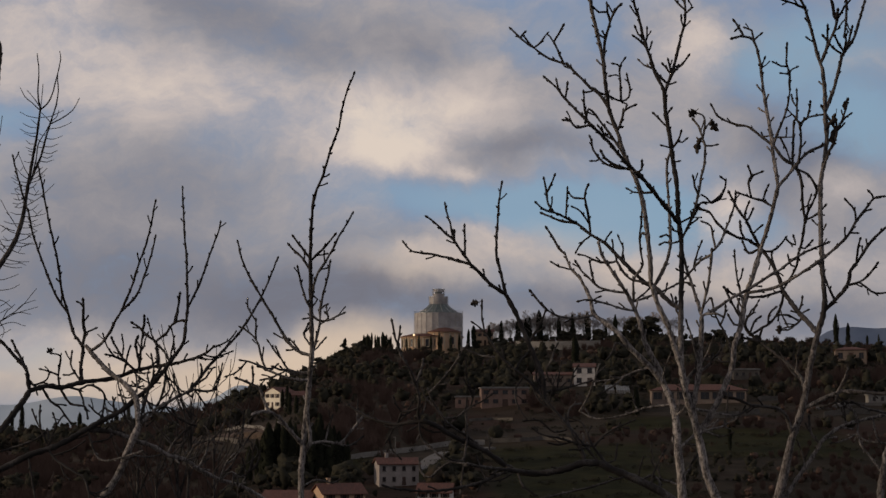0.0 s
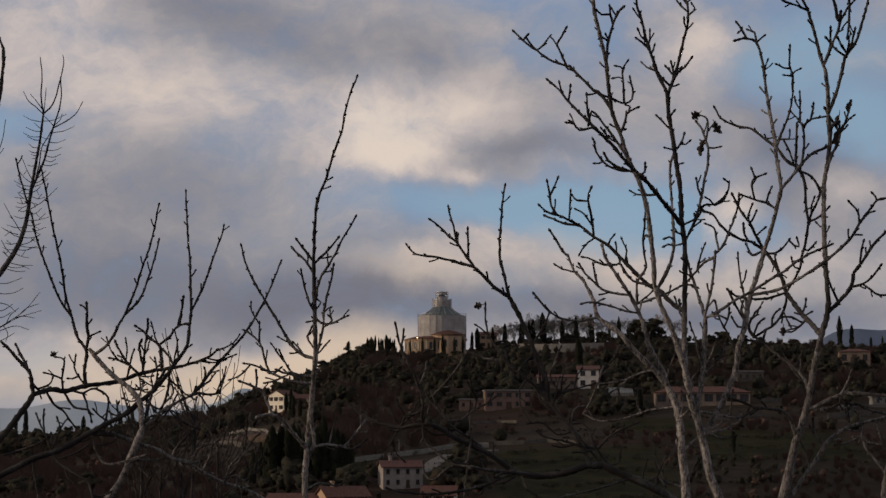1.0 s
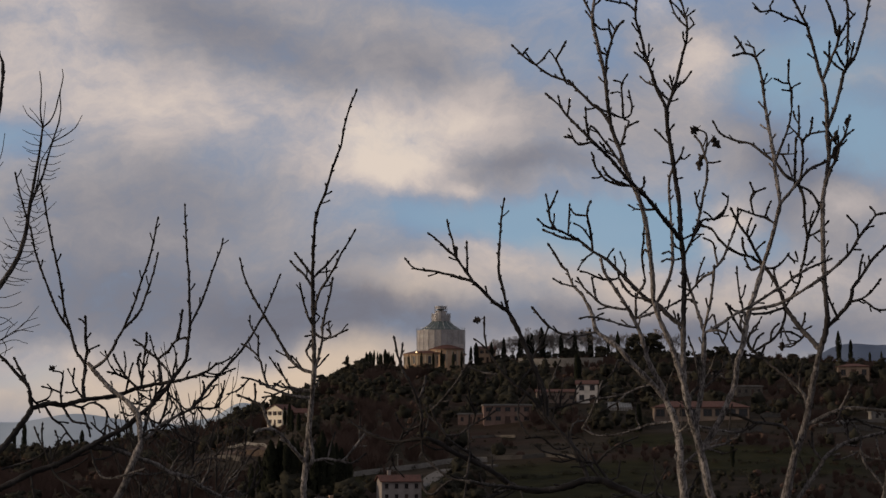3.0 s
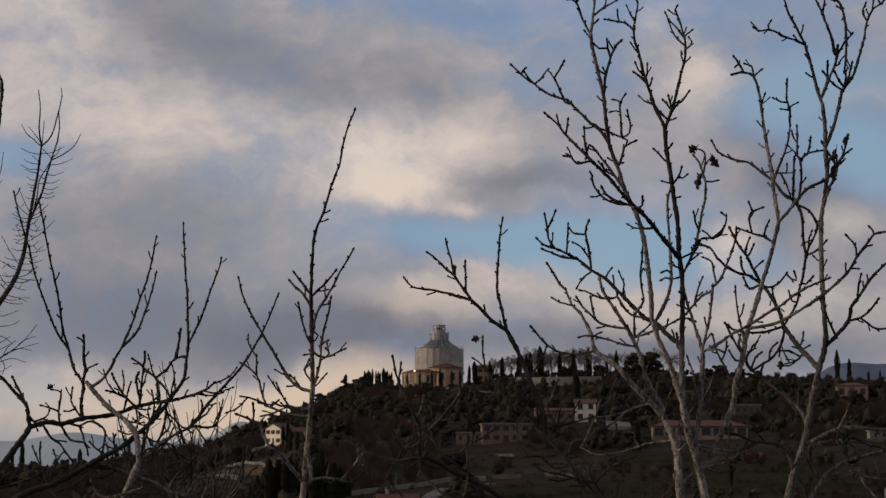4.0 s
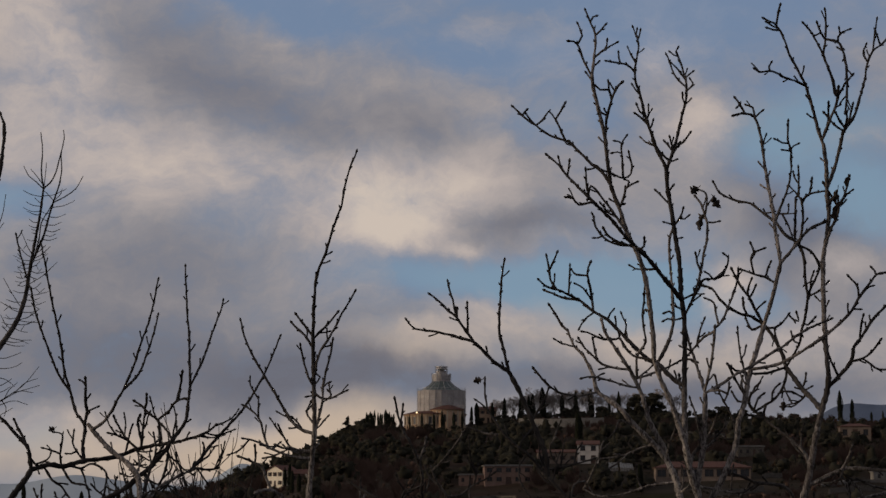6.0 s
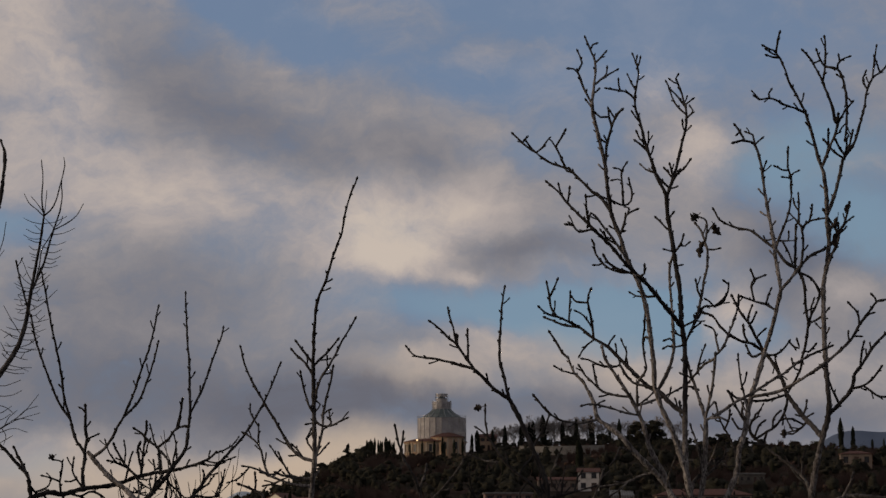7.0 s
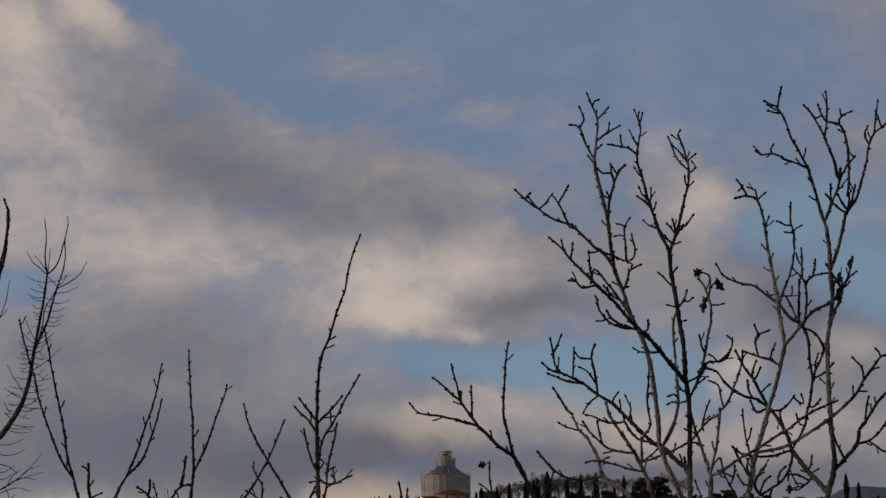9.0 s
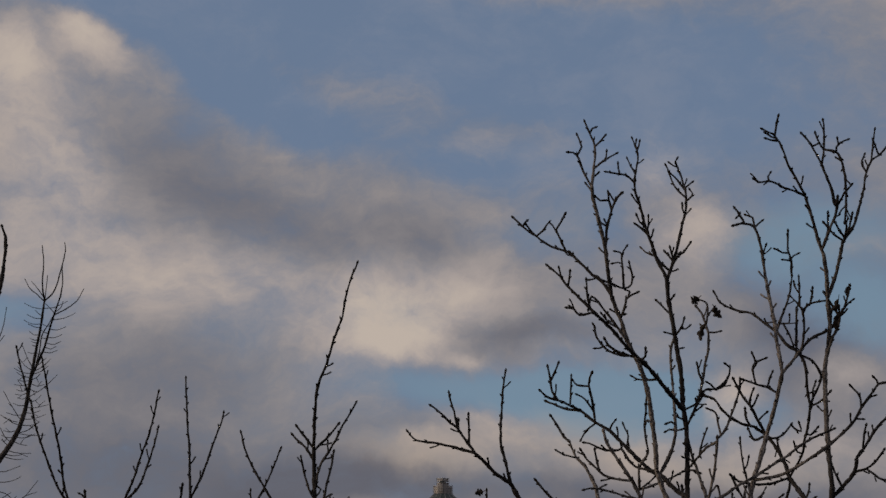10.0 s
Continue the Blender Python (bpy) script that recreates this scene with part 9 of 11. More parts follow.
branch(tree, "limb", 0.0156, 0.0144, (0.38, 1.00), [(2.068, 10.728, 1.993), (2.099, 10.711, 2.118), (2.120, 10.703, 2.181), (2.129, 10.691, 2.274)])
branch(tree, "limb", 0.0137, 0.0118, (1.00, 0.38), [(2.129, 10.691, 2.274), (2.133, 10.771, 2.471), (2.142, 10.837, 2.636), (2.155, 10.904, 2.805), (2.174, 10.970, 2.976), (2.210, 11.023, 3.114)])
branch(tree, "limb", 0.0128, 0.0107, (0.38, 0.38), [(2.209, 11.021, 3.114), (2.212, 10.973, 3.238), (2.195, 10.925, 3.362), (2.187, 10.876, 3.485), (2.164, 10.827, 3.607)])
branch(tree, "twig", 0.0101, 0.0079, (0.38, 1.00), [(2.164, 10.827, 3.607), (2.128, 10.800, 3.700), (2.091, 10.765, 3.823), (2.055, 10.734, 3.931)])
branch(tree, "twig", 0.0079, 0.0056, (1.00, 1.00), [(2.055, 10.734, 3.931), (2.002, 10.707, 4.024), (1.961, 10.688, 4.091), (1.919, 10.659, 4.198), (1.879, 10.641, 4.258)])
branch(tree, "twig", 0.0071, 0.0056, (1.00, 1.00), [(1.879, 10.642, 4.259), (1.888, 10.615, 4.326), (1.895, 10.600, 4.361)])
branch(tree, "twig", 0.0064, 0.0056, (1.00, 1.00), [(1.879, 10.640, 4.265), (1.842, 10.631, 4.279), (1.809, 10.623, 4.293)])
branch(tree, "twig", 0.0071, 0.0056, (1.00, 1.00), [(1.896, 10.649, 4.233), (1.859, 10.639, 4.232), (1.829, 10.630, 4.240)])
branch(tree, "twig", 0.0056, 0.0048, (1.00, 1.00), [(1.889, 10.646, 4.243), (1.859, 10.638, 4.254), (1.826, 10.629, 4.272)])
branch(tree, "twig", 0.0071, 0.0056, (1.00, 1.00), [(2.056, 10.735, 3.928), (1.986, 10.699, 3.951), (1.923, 10.668, 3.963), (1.847, 10.628, 3.990), (1.768, 10.591, 3.978), (1.743, 10.577, 3.991)])
branch(tree, "twig", 0.0064, 0.0048, (1.00, 1.00), [(1.833, 10.623, 3.988), (1.830, 10.636, 4.021), (1.845, 10.647, 4.043)])
branch(tree, "limb", 0.0107, 0.0087, (0.38, 1.00), [(2.195, 10.925, 3.362), (2.242, 10.905, 3.490), (2.267, 10.891, 3.586), (2.288, 10.877, 3.682), (2.304, 10.873, 3.708)])
branch(tree, "twig", 0.0087, 0.0071, (1.00, 1.00), [(2.304, 10.873, 3.708), (2.363, 10.913, 3.788), (2.408, 10.961, 3.897), (2.455, 11.016, 4.025)])
branch(tree, "twig", 0.0071, 0.0056, (1.00, 1.00), [(2.455, 11.015, 4.025), (2.475, 11.032, 4.121), (2.517, 11.050, 4.209), (2.567, 11.061, 4.245), (2.624, 11.076, 4.310)])
branch(tree, "twig", 0.0064, 0.0048, (1.00, 1.00), [(2.513, 11.046, 4.202), (2.528, 11.060, 4.286), (2.551, 11.080, 4.402)])
branch(tree, "twig", 0.0064, 0.0048, (1.00, 1.00), [(2.564, 11.060, 4.244), (2.551, 11.063, 4.280), (2.540, 11.067, 4.321)])
branch(tree, "twig", 0.0064, 0.0048, (1.00, 1.00), [(2.480, 11.033, 4.132), (2.460, 11.061, 4.195), (2.483, 11.085, 4.251)])
branch(tree, "twig", 0.0087, 0.0071, (0.45, 1.00), [(2.154, 10.820, 3.631), (2.175, 10.795, 3.683), (2.201, 10.759, 3.757), (2.227, 10.723, 3.831), (2.231, 10.690, 3.905)])
branch(tree, "twig", 0.0095, 0.0064, (1.00, 1.00), [(2.230, 10.691, 3.904), (2.215, 10.699, 3.866), (2.206, 10.713, 3.951), (2.171, 10.735, 4.070), (2.158, 10.745, 4.121)])
branch(tree, "twig", 0.0064, 0.0056, (1.00, 1.00), [(2.158, 10.745, 4.121), (2.114, 10.724, 4.197), (2.096, 10.716, 4.228), (2.046, 10.699, 4.283)])
branch(tree, "twig", 0.0064, 0.0048, (1.00, 1.00), [(2.103, 10.719, 4.216), (2.123, 10.723, 4.223), (2.137, 10.726, 4.231)])
branch(tree, "twig", 0.0064, 0.0056, (1.00, 1.00), [(2.161, 10.743, 4.114), (2.180, 10.765, 4.207), (2.192, 10.797, 4.347), (2.191, 10.807, 4.389)])
branch(tree, "twig", 0.0064, 0.0056, (1.00, 1.00), [(2.180, 10.765, 4.207), (2.151, 10.748, 4.243), (2.129, 10.728, 4.290)])
branch(tree, "twig", 0.0079, 0.0064, (1.00, 1.00), [(2.180, 10.765, 4.207), (2.245, 10.742, 4.185), (2.269, 10.721, 4.122), (2.279, 10.687, 4.010), (2.266, 10.640, 3.854), (2.248, 10.609, 3.751)])
branch(tree, "twig", 0.0071, 0.0056, (1.00, 1.00), [(2.297, 10.874, 3.697), (2.277, 10.712, 3.731), (2.253, 10.610, 3.753)])
branch(tree, "twig", 0.0064, 0.0048, (1.00, 1.00), [(2.246, 10.741, 4.184), (2.247, 10.732, 4.213), (2.265, 10.723, 4.236), (2.304, 10.710, 4.250)])
branch(tree, "twig", 0.0064, 0.0048, (1.00, 1.00), [(2.257, 10.727, 4.226), (2.250, 10.713, 4.254)])
branch(tree, "twig", 0.0064, 0.0056, (1.00, 1.00), [(2.228, 10.714, 3.853), (2.249, 10.709, 3.894), (2.271, 10.704, 3.932), (2.312, 10.697, 3.980)])
branch(tree, "twig", 0.0064, 0.0048, (1.00, 1.00), [(2.263, 10.724, 4.132), (2.247, 10.736, 4.148)])
branch(tree, "twig", 0.0071, 0.0064, (1.00, 1.00), [(2.294, 10.875, 3.692), (2.238, 10.865, 3.729), (2.182, 10.853, 3.792)])
branch(tree, "twig", 0.0064, 0.0056, (0.55, 1.00), [(2.166, 10.806, 3.661), (2.187, 10.789, 3.737), (2.188, 10.770, 3.831)])
branch(tree, "twig", 0.0071, 0.0064, (1.00, 1.00), [(2.294, 10.850, 3.702), (2.261, 10.804, 3.733), (2.225, 10.749, 3.771)])
branch(tree, "twig", 0.0071, 0.0056, (1.00, 1.00), [(2.304, 10.873, 3.708), (2.327, 10.855, 3.776), (2.341, 10.839, 3.839)])
branch(tree, "twig", 0.0095, 0.0079, (0.40, 1.00), [(1.920, 10.951, 2.934), (1.987, 10.975, 3.009), (2.058, 11.000, 3.094), (2.111, 11.017, 3.146), (2.215, 11.044, 3.199), (2.269, 11.060, 3.252)])
branch(tree, "twig", 0.0079, 0.0064, (1.00, 1.00), [(2.268, 11.058, 3.251), (2.305, 11.071, 3.303), (2.343, 11.091, 3.389), (2.365, 11.107, 3.465)])
branch(tree, "twig", 0.0079, 0.0064, (0.38, 1.00), [(2.210, 11.007, 3.146), (2.244, 10.992, 3.169), (2.265, 10.964, 3.237), (2.261, 10.935, 3.315)])
branch(tree, "twig", 0.0079, 0.0064, (0.38, 1.00), [(2.191, 10.995, 3.042), (2.219, 10.984, 3.125), (2.260, 10.971, 3.222)])
branch(tree, "twig", 0.0079, 0.0064, (1.00, 1.00), [(2.264, 10.955, 3.262), (2.239, 10.942, 3.306), (2.212, 10.930, 3.337), (2.177, 10.913, 3.393)])
branch(tree, "twig", 0.0064, 0.0048, (1.00, 1.00), [(2.309, 11.071, 3.314), (2.351, 11.096, 3.363), (2.381, 11.111, 3.386)])
branch(tree, "twig", 0.0079, 0.0056, (0.67, 1.00), [(1.908, 10.993, 3.182), (1.930, 11.002, 3.243), (1.967, 11.016, 3.327), (1.997, 11.029, 3.412), (2.017, 11.044, 3.514)])
branch(tree, "twig", 0.0071, 0.0056, (1.00, 1.00), [(2.017, 11.042, 3.514), (2.014, 11.035, 3.612), (1.998, 11.030, 3.672), (2.001, 11.023, 3.777)])
branch(tree, "twig", 0.0064, 0.0048, (1.00, 1.00), [(2.013, 11.033, 3.613), (2.033, 11.048, 3.641), (2.062, 11.062, 3.654)])
branch(tree, "twig", 0.0064, 0.0048, (1.00, 1.00), [(2.003, 11.030, 3.652), (1.961, 11.010, 3.651), (1.918, 10.988, 3.667)])
branch(tree, "twig", 0.0064, 0.0048, (1.00, 1.00), [(2.014, 11.033, 3.606), (1.989, 11.023, 3.607), (1.967, 11.014, 3.609)])
branch(tree, "twig", 0.0087, 0.0064, (0.67, 1.00), [(1.908, 10.992, 3.182), (1.835, 11.021, 3.246), (1.774, 11.044, 3.299), (1.696, 11.069, 3.319), (1.634, 11.089, 3.349)])
branch(tree, "twig", 0.0064, 0.0056, (1.00, 1.00), [(1.633, 11.085, 3.348), (1.600, 11.082, 3.371), (1.567, 11.076, 3.427)])
branch(tree, "twig", 0.0064, 0.0048, (0.77, 1.00), [(1.841, 11.016, 3.238), (1.868, 11.002, 3.236), (1.895, 10.988, 3.241)])
branch(tree, "twig", 0.0095, 0.0079, (0.67, 1.00), [(1.908, 10.992, 3.182), (1.960, 10.996, 3.110), (2.009, 10.999, 3.078), (2.041, 11.002, 3.045), (2.067, 11.005, 2.980), (2.073, 11.012, 2.850), (2.088, 11.017, 2.752)])
branch(tree, "twig", 0.0079, 0.0071, (1.00, 1.00), [(2.088, 11.015, 2.752), (2.076, 11.083, 2.627), (2.064, 11.117, 2.564), (2.059, 11.150, 2.501), (2.032, 11.186, 2.438), (1.989, 11.232, 2.358)])
branch(tree, "twig", 0.0079, 0.0064, (0.84, 1.00), [(2.018, 10.999, 3.068), (2.024, 11.002, 3.210), (2.030, 11.004, 3.326), (2.040, 11.004, 3.336)])
branch(tree, "twig", 0.0079, 0.0064, (0.89, 1.00), [(2.042, 11.001, 3.042), (2.065, 10.974, 3.206), (2.054, 10.958, 3.302)])
branch(tree, "twig", 0.0064, 0.0048, (1.00, 1.00), [(2.054, 10.958, 3.302), (2.029, 10.997, 3.357), (2.002, 11.027, 3.395)])
branch(tree, "twig", 0.0071, 0.0056, (1.00, 1.00), [(2.055, 10.960, 3.295), (2.101, 10.946, 3.340), (2.189, 10.928, 3.353)])
branch(tree, "twig", 0.0064, 0.0056, (1.00, 1.00), [(2.093, 10.948, 3.332), (2.111, 10.964, 3.369), (2.124, 10.989, 3.432)])
branch(tree, "twig", 0.0071, 0.0048, (1.00, 1.00), [(2.042, 10.975, 3.327), (2.045, 10.975, 3.403), (2.044, 10.974, 3.496)])
branch(tree, "twig", 0.0056, 0.0048, (1.00, 1.00), [(2.045, 10.975, 3.403), (2.029, 11.005, 3.435), (2.026, 11.039, 3.480)])
branch(tree, "twig", 0.0064, 0.0048, (0.76, 1.00), [(1.926, 10.999, 3.231), (1.974, 10.974, 3.229), (1.978, 10.954, 3.268)])
branch(tree, "twig", 0.0064, 0.0048, (0.82, 1.00), [(1.945, 10.990, 3.230), (1.983, 10.994, 3.159), (2.002, 10.999, 3.094)])
branch(tree, "twig", 0.0079, 0.0064, (0.89, 1.00), [(2.041, 11.002, 3.045), (2.107, 11.005, 3.013), (2.155, 11.009, 2.931), (2.138, 11.012, 2.866), (2.105, 11.015, 2.801), (2.088, 11.017, 2.758)])
branch(tree, "twig", 0.0071, 0.0056, (1.00, 1.00), [(2.088, 11.015, 2.752), (2.152, 11.008, 2.784), (2.200, 11.000, 2.832)])
branch(tree, "twig", 0.0064, 0.0048, (1.00, 1.00), [(2.105, 11.013, 2.802), (2.104, 10.991, 2.847), (2.114, 10.972, 2.884)])
branch(tree, "twig", 0.0079, 0.0056, (0.40, 1.00), [(1.886, 10.951, 2.826), (1.832, 10.935, 2.857), (1.764, 10.917, 2.871), (1.691, 10.897, 2.895)])
branch(tree, "twig", 0.0071, 0.0056, (0.92, 1.00), [(1.764, 10.917, 2.871), (1.748, 10.909, 2.952), (1.764, 10.904, 2.993), (1.818, 10.898, 3.015)])
branch(tree, "twig", 0.0064, 0.0056, (0.99, 1.00), [(1.764, 10.904, 2.993), (1.757, 10.899, 3.016), (1.747, 10.893, 3.041)])
branch(tree, "twig", 0.0064, 0.0048, (0.66, 1.00), [(1.832, 10.934, 2.857), (1.844, 10.910, 2.903), (1.855, 10.893, 2.933)])
branch(tree, "limb", 0.0144, 0.0128, (0.57, 1.00), [(2.090, 10.716, 2.083), (2.064, 10.859, 2.157), (2.038, 10.970, 2.211), (2.014, 11.101, 2.284), (1.989, 11.232, 2.358)])
branch(tree, "limb", 0.0118, 0.0095, (1.00, 1.00), [(1.987, 11.220, 2.358), (1.977, 11.251, 2.426), (1.946, 11.293, 2.513), (1.909, 11.327, 2.583), (1.865, 11.358, 2.636)])
branch(tree, "twig", 0.0095, 0.0079, (1.00, 1.00), [(1.861, 11.333, 2.634), (1.808, 11.316, 2.665), (1.739, 11.295, 2.680), (1.669, 11.273, 2.712)])
branch(tree, "twig", 0.0079, 0.0064, (1.00, 1.00), [(1.667, 11.258, 2.710), (1.601, 11.258, 2.777), (1.569, 11.259, 2.827), (1.502, 11.260, 2.844)])
branch(tree, "twig", 0.0095, 0.0071, (1.00, 1.00), [(1.882, 11.321, 2.609), (1.825, 11.310, 2.715), (1.791, 11.303, 2.782), (1.741, 11.296, 2.848), (1.708, 11.289, 2.915), (1.694, 11.286, 2.941)])
branch(tree, "twig", 0.0064, 0.0048, (1.00, 1.00), [(1.724, 11.276, 2.874), (1.729, 11.277, 2.907), (1.730, 11.278, 2.940)])
branch(tree, "twig", 0.0071, 0.0056, (1.00, 1.00), [(1.795, 11.286, 2.767), (1.780, 11.267, 2.812), (1.799, 11.239, 2.875)])
branch(tree, "twig", 0.0071, 0.0056, (1.00, 1.00), [(1.830, 11.293, 2.698), (1.855, 11.286, 2.726), (1.877, 11.281, 2.743)])
branch(tree, "twig", 0.0071, 0.0056, (1.00, 1.00), [(1.791, 11.286, 2.775), (1.813, 11.271, 2.805), (1.825, 11.258, 2.837)])
branch(tree, "twig", 0.0079, 0.0064, (1.00, 1.00), [(1.782, 11.290, 2.669), (1.762, 11.292, 2.707), (1.756, 11.294, 2.764)])
branch(tree, "twig", 0.0079, 0.0064, (1.00, 1.00), [(1.876, 11.325, 2.616), (1.813, 11.352, 2.591), (1.785, 11.378, 2.654)])
branch(tree, "twig", 0.0071, 0.0056, (1.00, 1.00), [(1.888, 11.317, 2.602), (1.942, 11.322, 2.596), (1.994, 11.328, 2.633), (2.029, 11.333, 2.677)])
branch(tree, "twig", 0.0071, 0.0056, (1.00, 1.00), [(1.944, 11.323, 2.597), (1.945, 11.303, 2.547), (1.967, 11.263, 2.450)])
branch(tree, "twig", 0.0071, 0.0056, (1.00, 1.00), [(2.025, 11.311, 2.675), (2.056, 11.299, 2.640), (2.081, 11.292, 2.633), (2.069, 11.279, 2.679)])
branch(tree, "twig", 0.0079, 0.0064, (1.00, 1.00), [(1.987, 11.220, 2.358), (1.862, 11.163, 2.321), (1.755, 11.115, 2.318), (1.668, 11.074, 2.331), (1.625, 11.048, 2.362)])
branch(tree, "twig", 0.0079, 0.0056, (1.00, 1.00), [(1.625, 11.046, 2.362), (1.647, 11.048, 2.313), (1.679, 11.051, 2.248), (1.721, 11.055, 2.180)])
branch(tree, "twig", 0.0079, 0.0064, (1.00, 1.00), [(1.992, 11.207, 2.350), (1.970, 11.206, 2.257), (1.916, 11.204, 2.175), (1.866, 11.203, 2.142), (1.799, 11.202, 2.102)])
branch(tree, "twig", 0.0064, 0.0056, (1.00, 1.00), [(2.070, 11.093, 2.601), (2.097, 11.095, 2.595), (2.138, 11.099, 2.635)])
branch(tree, "twig", 0.0064, 0.0048, (1.00, 1.00), [(2.055, 11.148, 2.493), (2.026, 11.144, 2.501), (2.009, 11.137, 2.550)])
branch(tree, "twig", 0.0071, 0.0056, (1.00, 1.00), [(1.931, 11.195, 2.201), (1.965, 11.199, 2.214), (2.016, 11.206, 2.214), (2.066, 11.212, 2.188)])
branch(tree, "twig", 0.0071, 0.0048, (0.80, 1.00), [(2.047, 10.933, 2.193), (2.023, 10.944, 2.155), (1.985, 10.955, 2.136), (1.930, 10.969, 2.124)])
branch(tree, "twig", 0.0071, 0.0056, (0.87, 1.00), [(2.034, 10.991, 2.223), (2.056, 11.009, 2.262), (2.066, 11.027, 2.302)])
branch(tree, "twig", 0.0064, 0.0048, (0.83, 1.00), [(2.041, 10.955, 2.204), (2.063, 10.949, 2.220), (2.076, 10.946, 2.226)])
branch(tree, "limb", 0.0118, 0.0095, (0.99, 1.00), [(2.123, 10.700, 2.206), (2.193, 10.694, 2.275), (2.256, 10.689, 2.353), (2.272, 10.684, 2.432)])
branch(tree, "twig", 0.0095, 0.0071, (1.00, 1.00), [(2.272, 10.684, 2.432), (2.327, 10.713, 2.498), (2.401, 10.754, 2.597), (2.474, 10.786, 2.664), (2.539, 10.814, 2.721)])
branch(tree, "twig", 0.0071, 0.0056, (1.00, 1.00), [(2.313, 10.705, 2.481), (2.316, 10.686, 2.543), (2.326, 10.667, 2.604)])
branch(tree, "twig", 0.0079, 0.0056, (1.00, 1.00), [(2.256, 10.689, 2.353), (2.313, 10.661, 2.367), (2.356, 10.637, 2.397), (2.402, 10.600, 2.463)])
branch(tree, "twig", 0.0071, 0.0056, (1.00, 1.00), [(2.314, 10.662, 2.367), (2.357, 10.650, 2.335), (2.401, 10.638, 2.303), (2.461, 10.625, 2.308)])
branch(tree, "twig", 0.0079, 0.0064, (0.99, 1.00), [(2.186, 10.695, 2.268), (2.161, 10.718, 2.333), (2.141, 10.741, 2.398)])
branch(tree, "twig", 0.0064, 0.0048, (0.60, 1.00), [(2.147, 10.870, 2.720), (2.129, 10.877, 2.711), (2.111, 10.885, 2.732)])
branch(tree, "twig", 0.0064, 0.0048, (0.87, 1.00), [(2.132, 10.758, 2.438), (2.117, 10.771, 2.470), (2.106, 10.778, 2.487)])
branch(tree, "limb", 0.0137, 0.0107, (0.38, 0.38), [(2.005, 10.774, 1.667), (2.069, 10.759, 1.694), (2.130, 10.745, 1.726), (2.221, 10.723, 1.766)])
branch(tree, "limb", 0.0118, 0.0095, (0.38, 1.00), [(2.221, 10.723, 1.766), (2.335, 10.672, 1.756), (2.463, 10.614, 1.746)])
branch(tree, "twig", 0.0064, 0.0048, (0.38, 0.50), [(2.192, 10.730, 1.753), (2.230, 10.687, 1.834), (2.242, 10.664, 1.881)])
branch(tree, "twig", 0.0064, 0.0048, (0.40, 1.00), [(2.200, 10.722, 1.769), (2.178, 10.702, 1.703), (2.189, 10.696, 1.684)])
branch(tree, "limb", 0.0118, 0.0079, (0.38, 1.00), [(1.957, 10.796, 1.516), (1.907, 10.740, 1.631), (1.839, 10.705, 1.672), (1.704, 10.647, 1.684)])
branch(tree, "twig", 0.0079, 0.0064, (1.00, 1.00), [(1.704, 10.648, 1.684), (1.610, 10.640, 1.724), (1.547, 10.634, 1.740)])
branch(tree, "limb", 0.0144, 0.0107, (0.38, 0.38), [(1.832, 10.800, 0.957), (1.910, 10.800, 1.170), (1.975, 10.800, 1.270), (2.040, 10.800, 1.364), (2.105, 10.800, 1.458)])
branch(tree, "limb", 0.0107, 0.0079, (0.38, 0.38), [(2.105, 10.800, 1.458), (2.138, 10.805, 1.505), (2.236, 10.815, 1.568), (2.334, 10.823, 1.600), (2.512, 10.838, 1.638)])
branch(tree, "twig", 0.0064, 0.0048, (0.38, 0.50), [(2.269, 10.817, 1.578), (2.248, 10.805, 1.616), (2.233, 10.792, 1.663)])
branch(tree, "twig", 0.0071, 0.0056, (0.38, 0.50), [(2.327, 10.822, 1.597), (2.318, 10.786, 1.521), (2.332, 10.753, 1.459), (2.382, 10.704, 1.382), (2.424, 10.661, 1.311)])
branch(tree, "twig", 0.0064, 0.0048, (0.49, 0.50), [(2.471, 10.714, 1.475), (2.346, 10.744, 1.490), (2.317, 10.754, 1.522), (2.272, 10.764, 1.522)])
branch(tree, "twig", 0.0071, 0.0056, (0.38, 1.00), [(2.512, 10.838, 1.638), (2.354, 10.765, 1.672), (2.284, 10.730, 1.703)])
branch(tree, "twig", 0.0064, 0.0048, (0.38, 0.50), [(2.327, 10.822, 1.597), (2.305, 10.805, 1.647), (2.264, 10.784, 1.694)])
branch(tree, "twig", 0.0064, 0.0048, (0.38, 1.00), [(2.413, 10.830, 1.617), (2.409, 10.767, 1.537), (2.421, 10.727, 1.491)])
branch(tree, "twig", 0.0079, 0.0064, (0.38, 1.00), [(2.109, 10.801, 1.465), (2.056, 10.788, 1.537), (2.046, 10.777, 1.616)])
branch(tree, "twig", 0.0095, 0.0064, (0.38, 1.00), [(2.028, 10.760, 1.767), (2.009, 10.847, 1.854), (1.950, 10.954, 1.937), (1.899, 11.030, 1.987), (1.835, 11.127, 2.056), (1.783, 11.202, 2.109)])
branch(tree, "twig", 0.0071, 0.0056, (1.00, 1.00), [(1.834, 11.122, 2.056), (1.768, 11.116, 2.072), (1.726, 11.113, 2.078)])
branch(tree, "twig", 0.0079, 0.0064, (1.00, 1.00), [(1.861, 11.194, 2.140), (1.835, 11.181, 2.075), (1.794, 11.173, 2.101), (1.744, 11.159, 2.156)])
branch(tree, "twig", 0.0079, 0.0056, (1.00, 1.00), [(1.781, 11.193, 2.108), (1.761, 11.207, 2.158), (1.805, 11.229, 2.242), (1.830, 11.237, 2.266)])
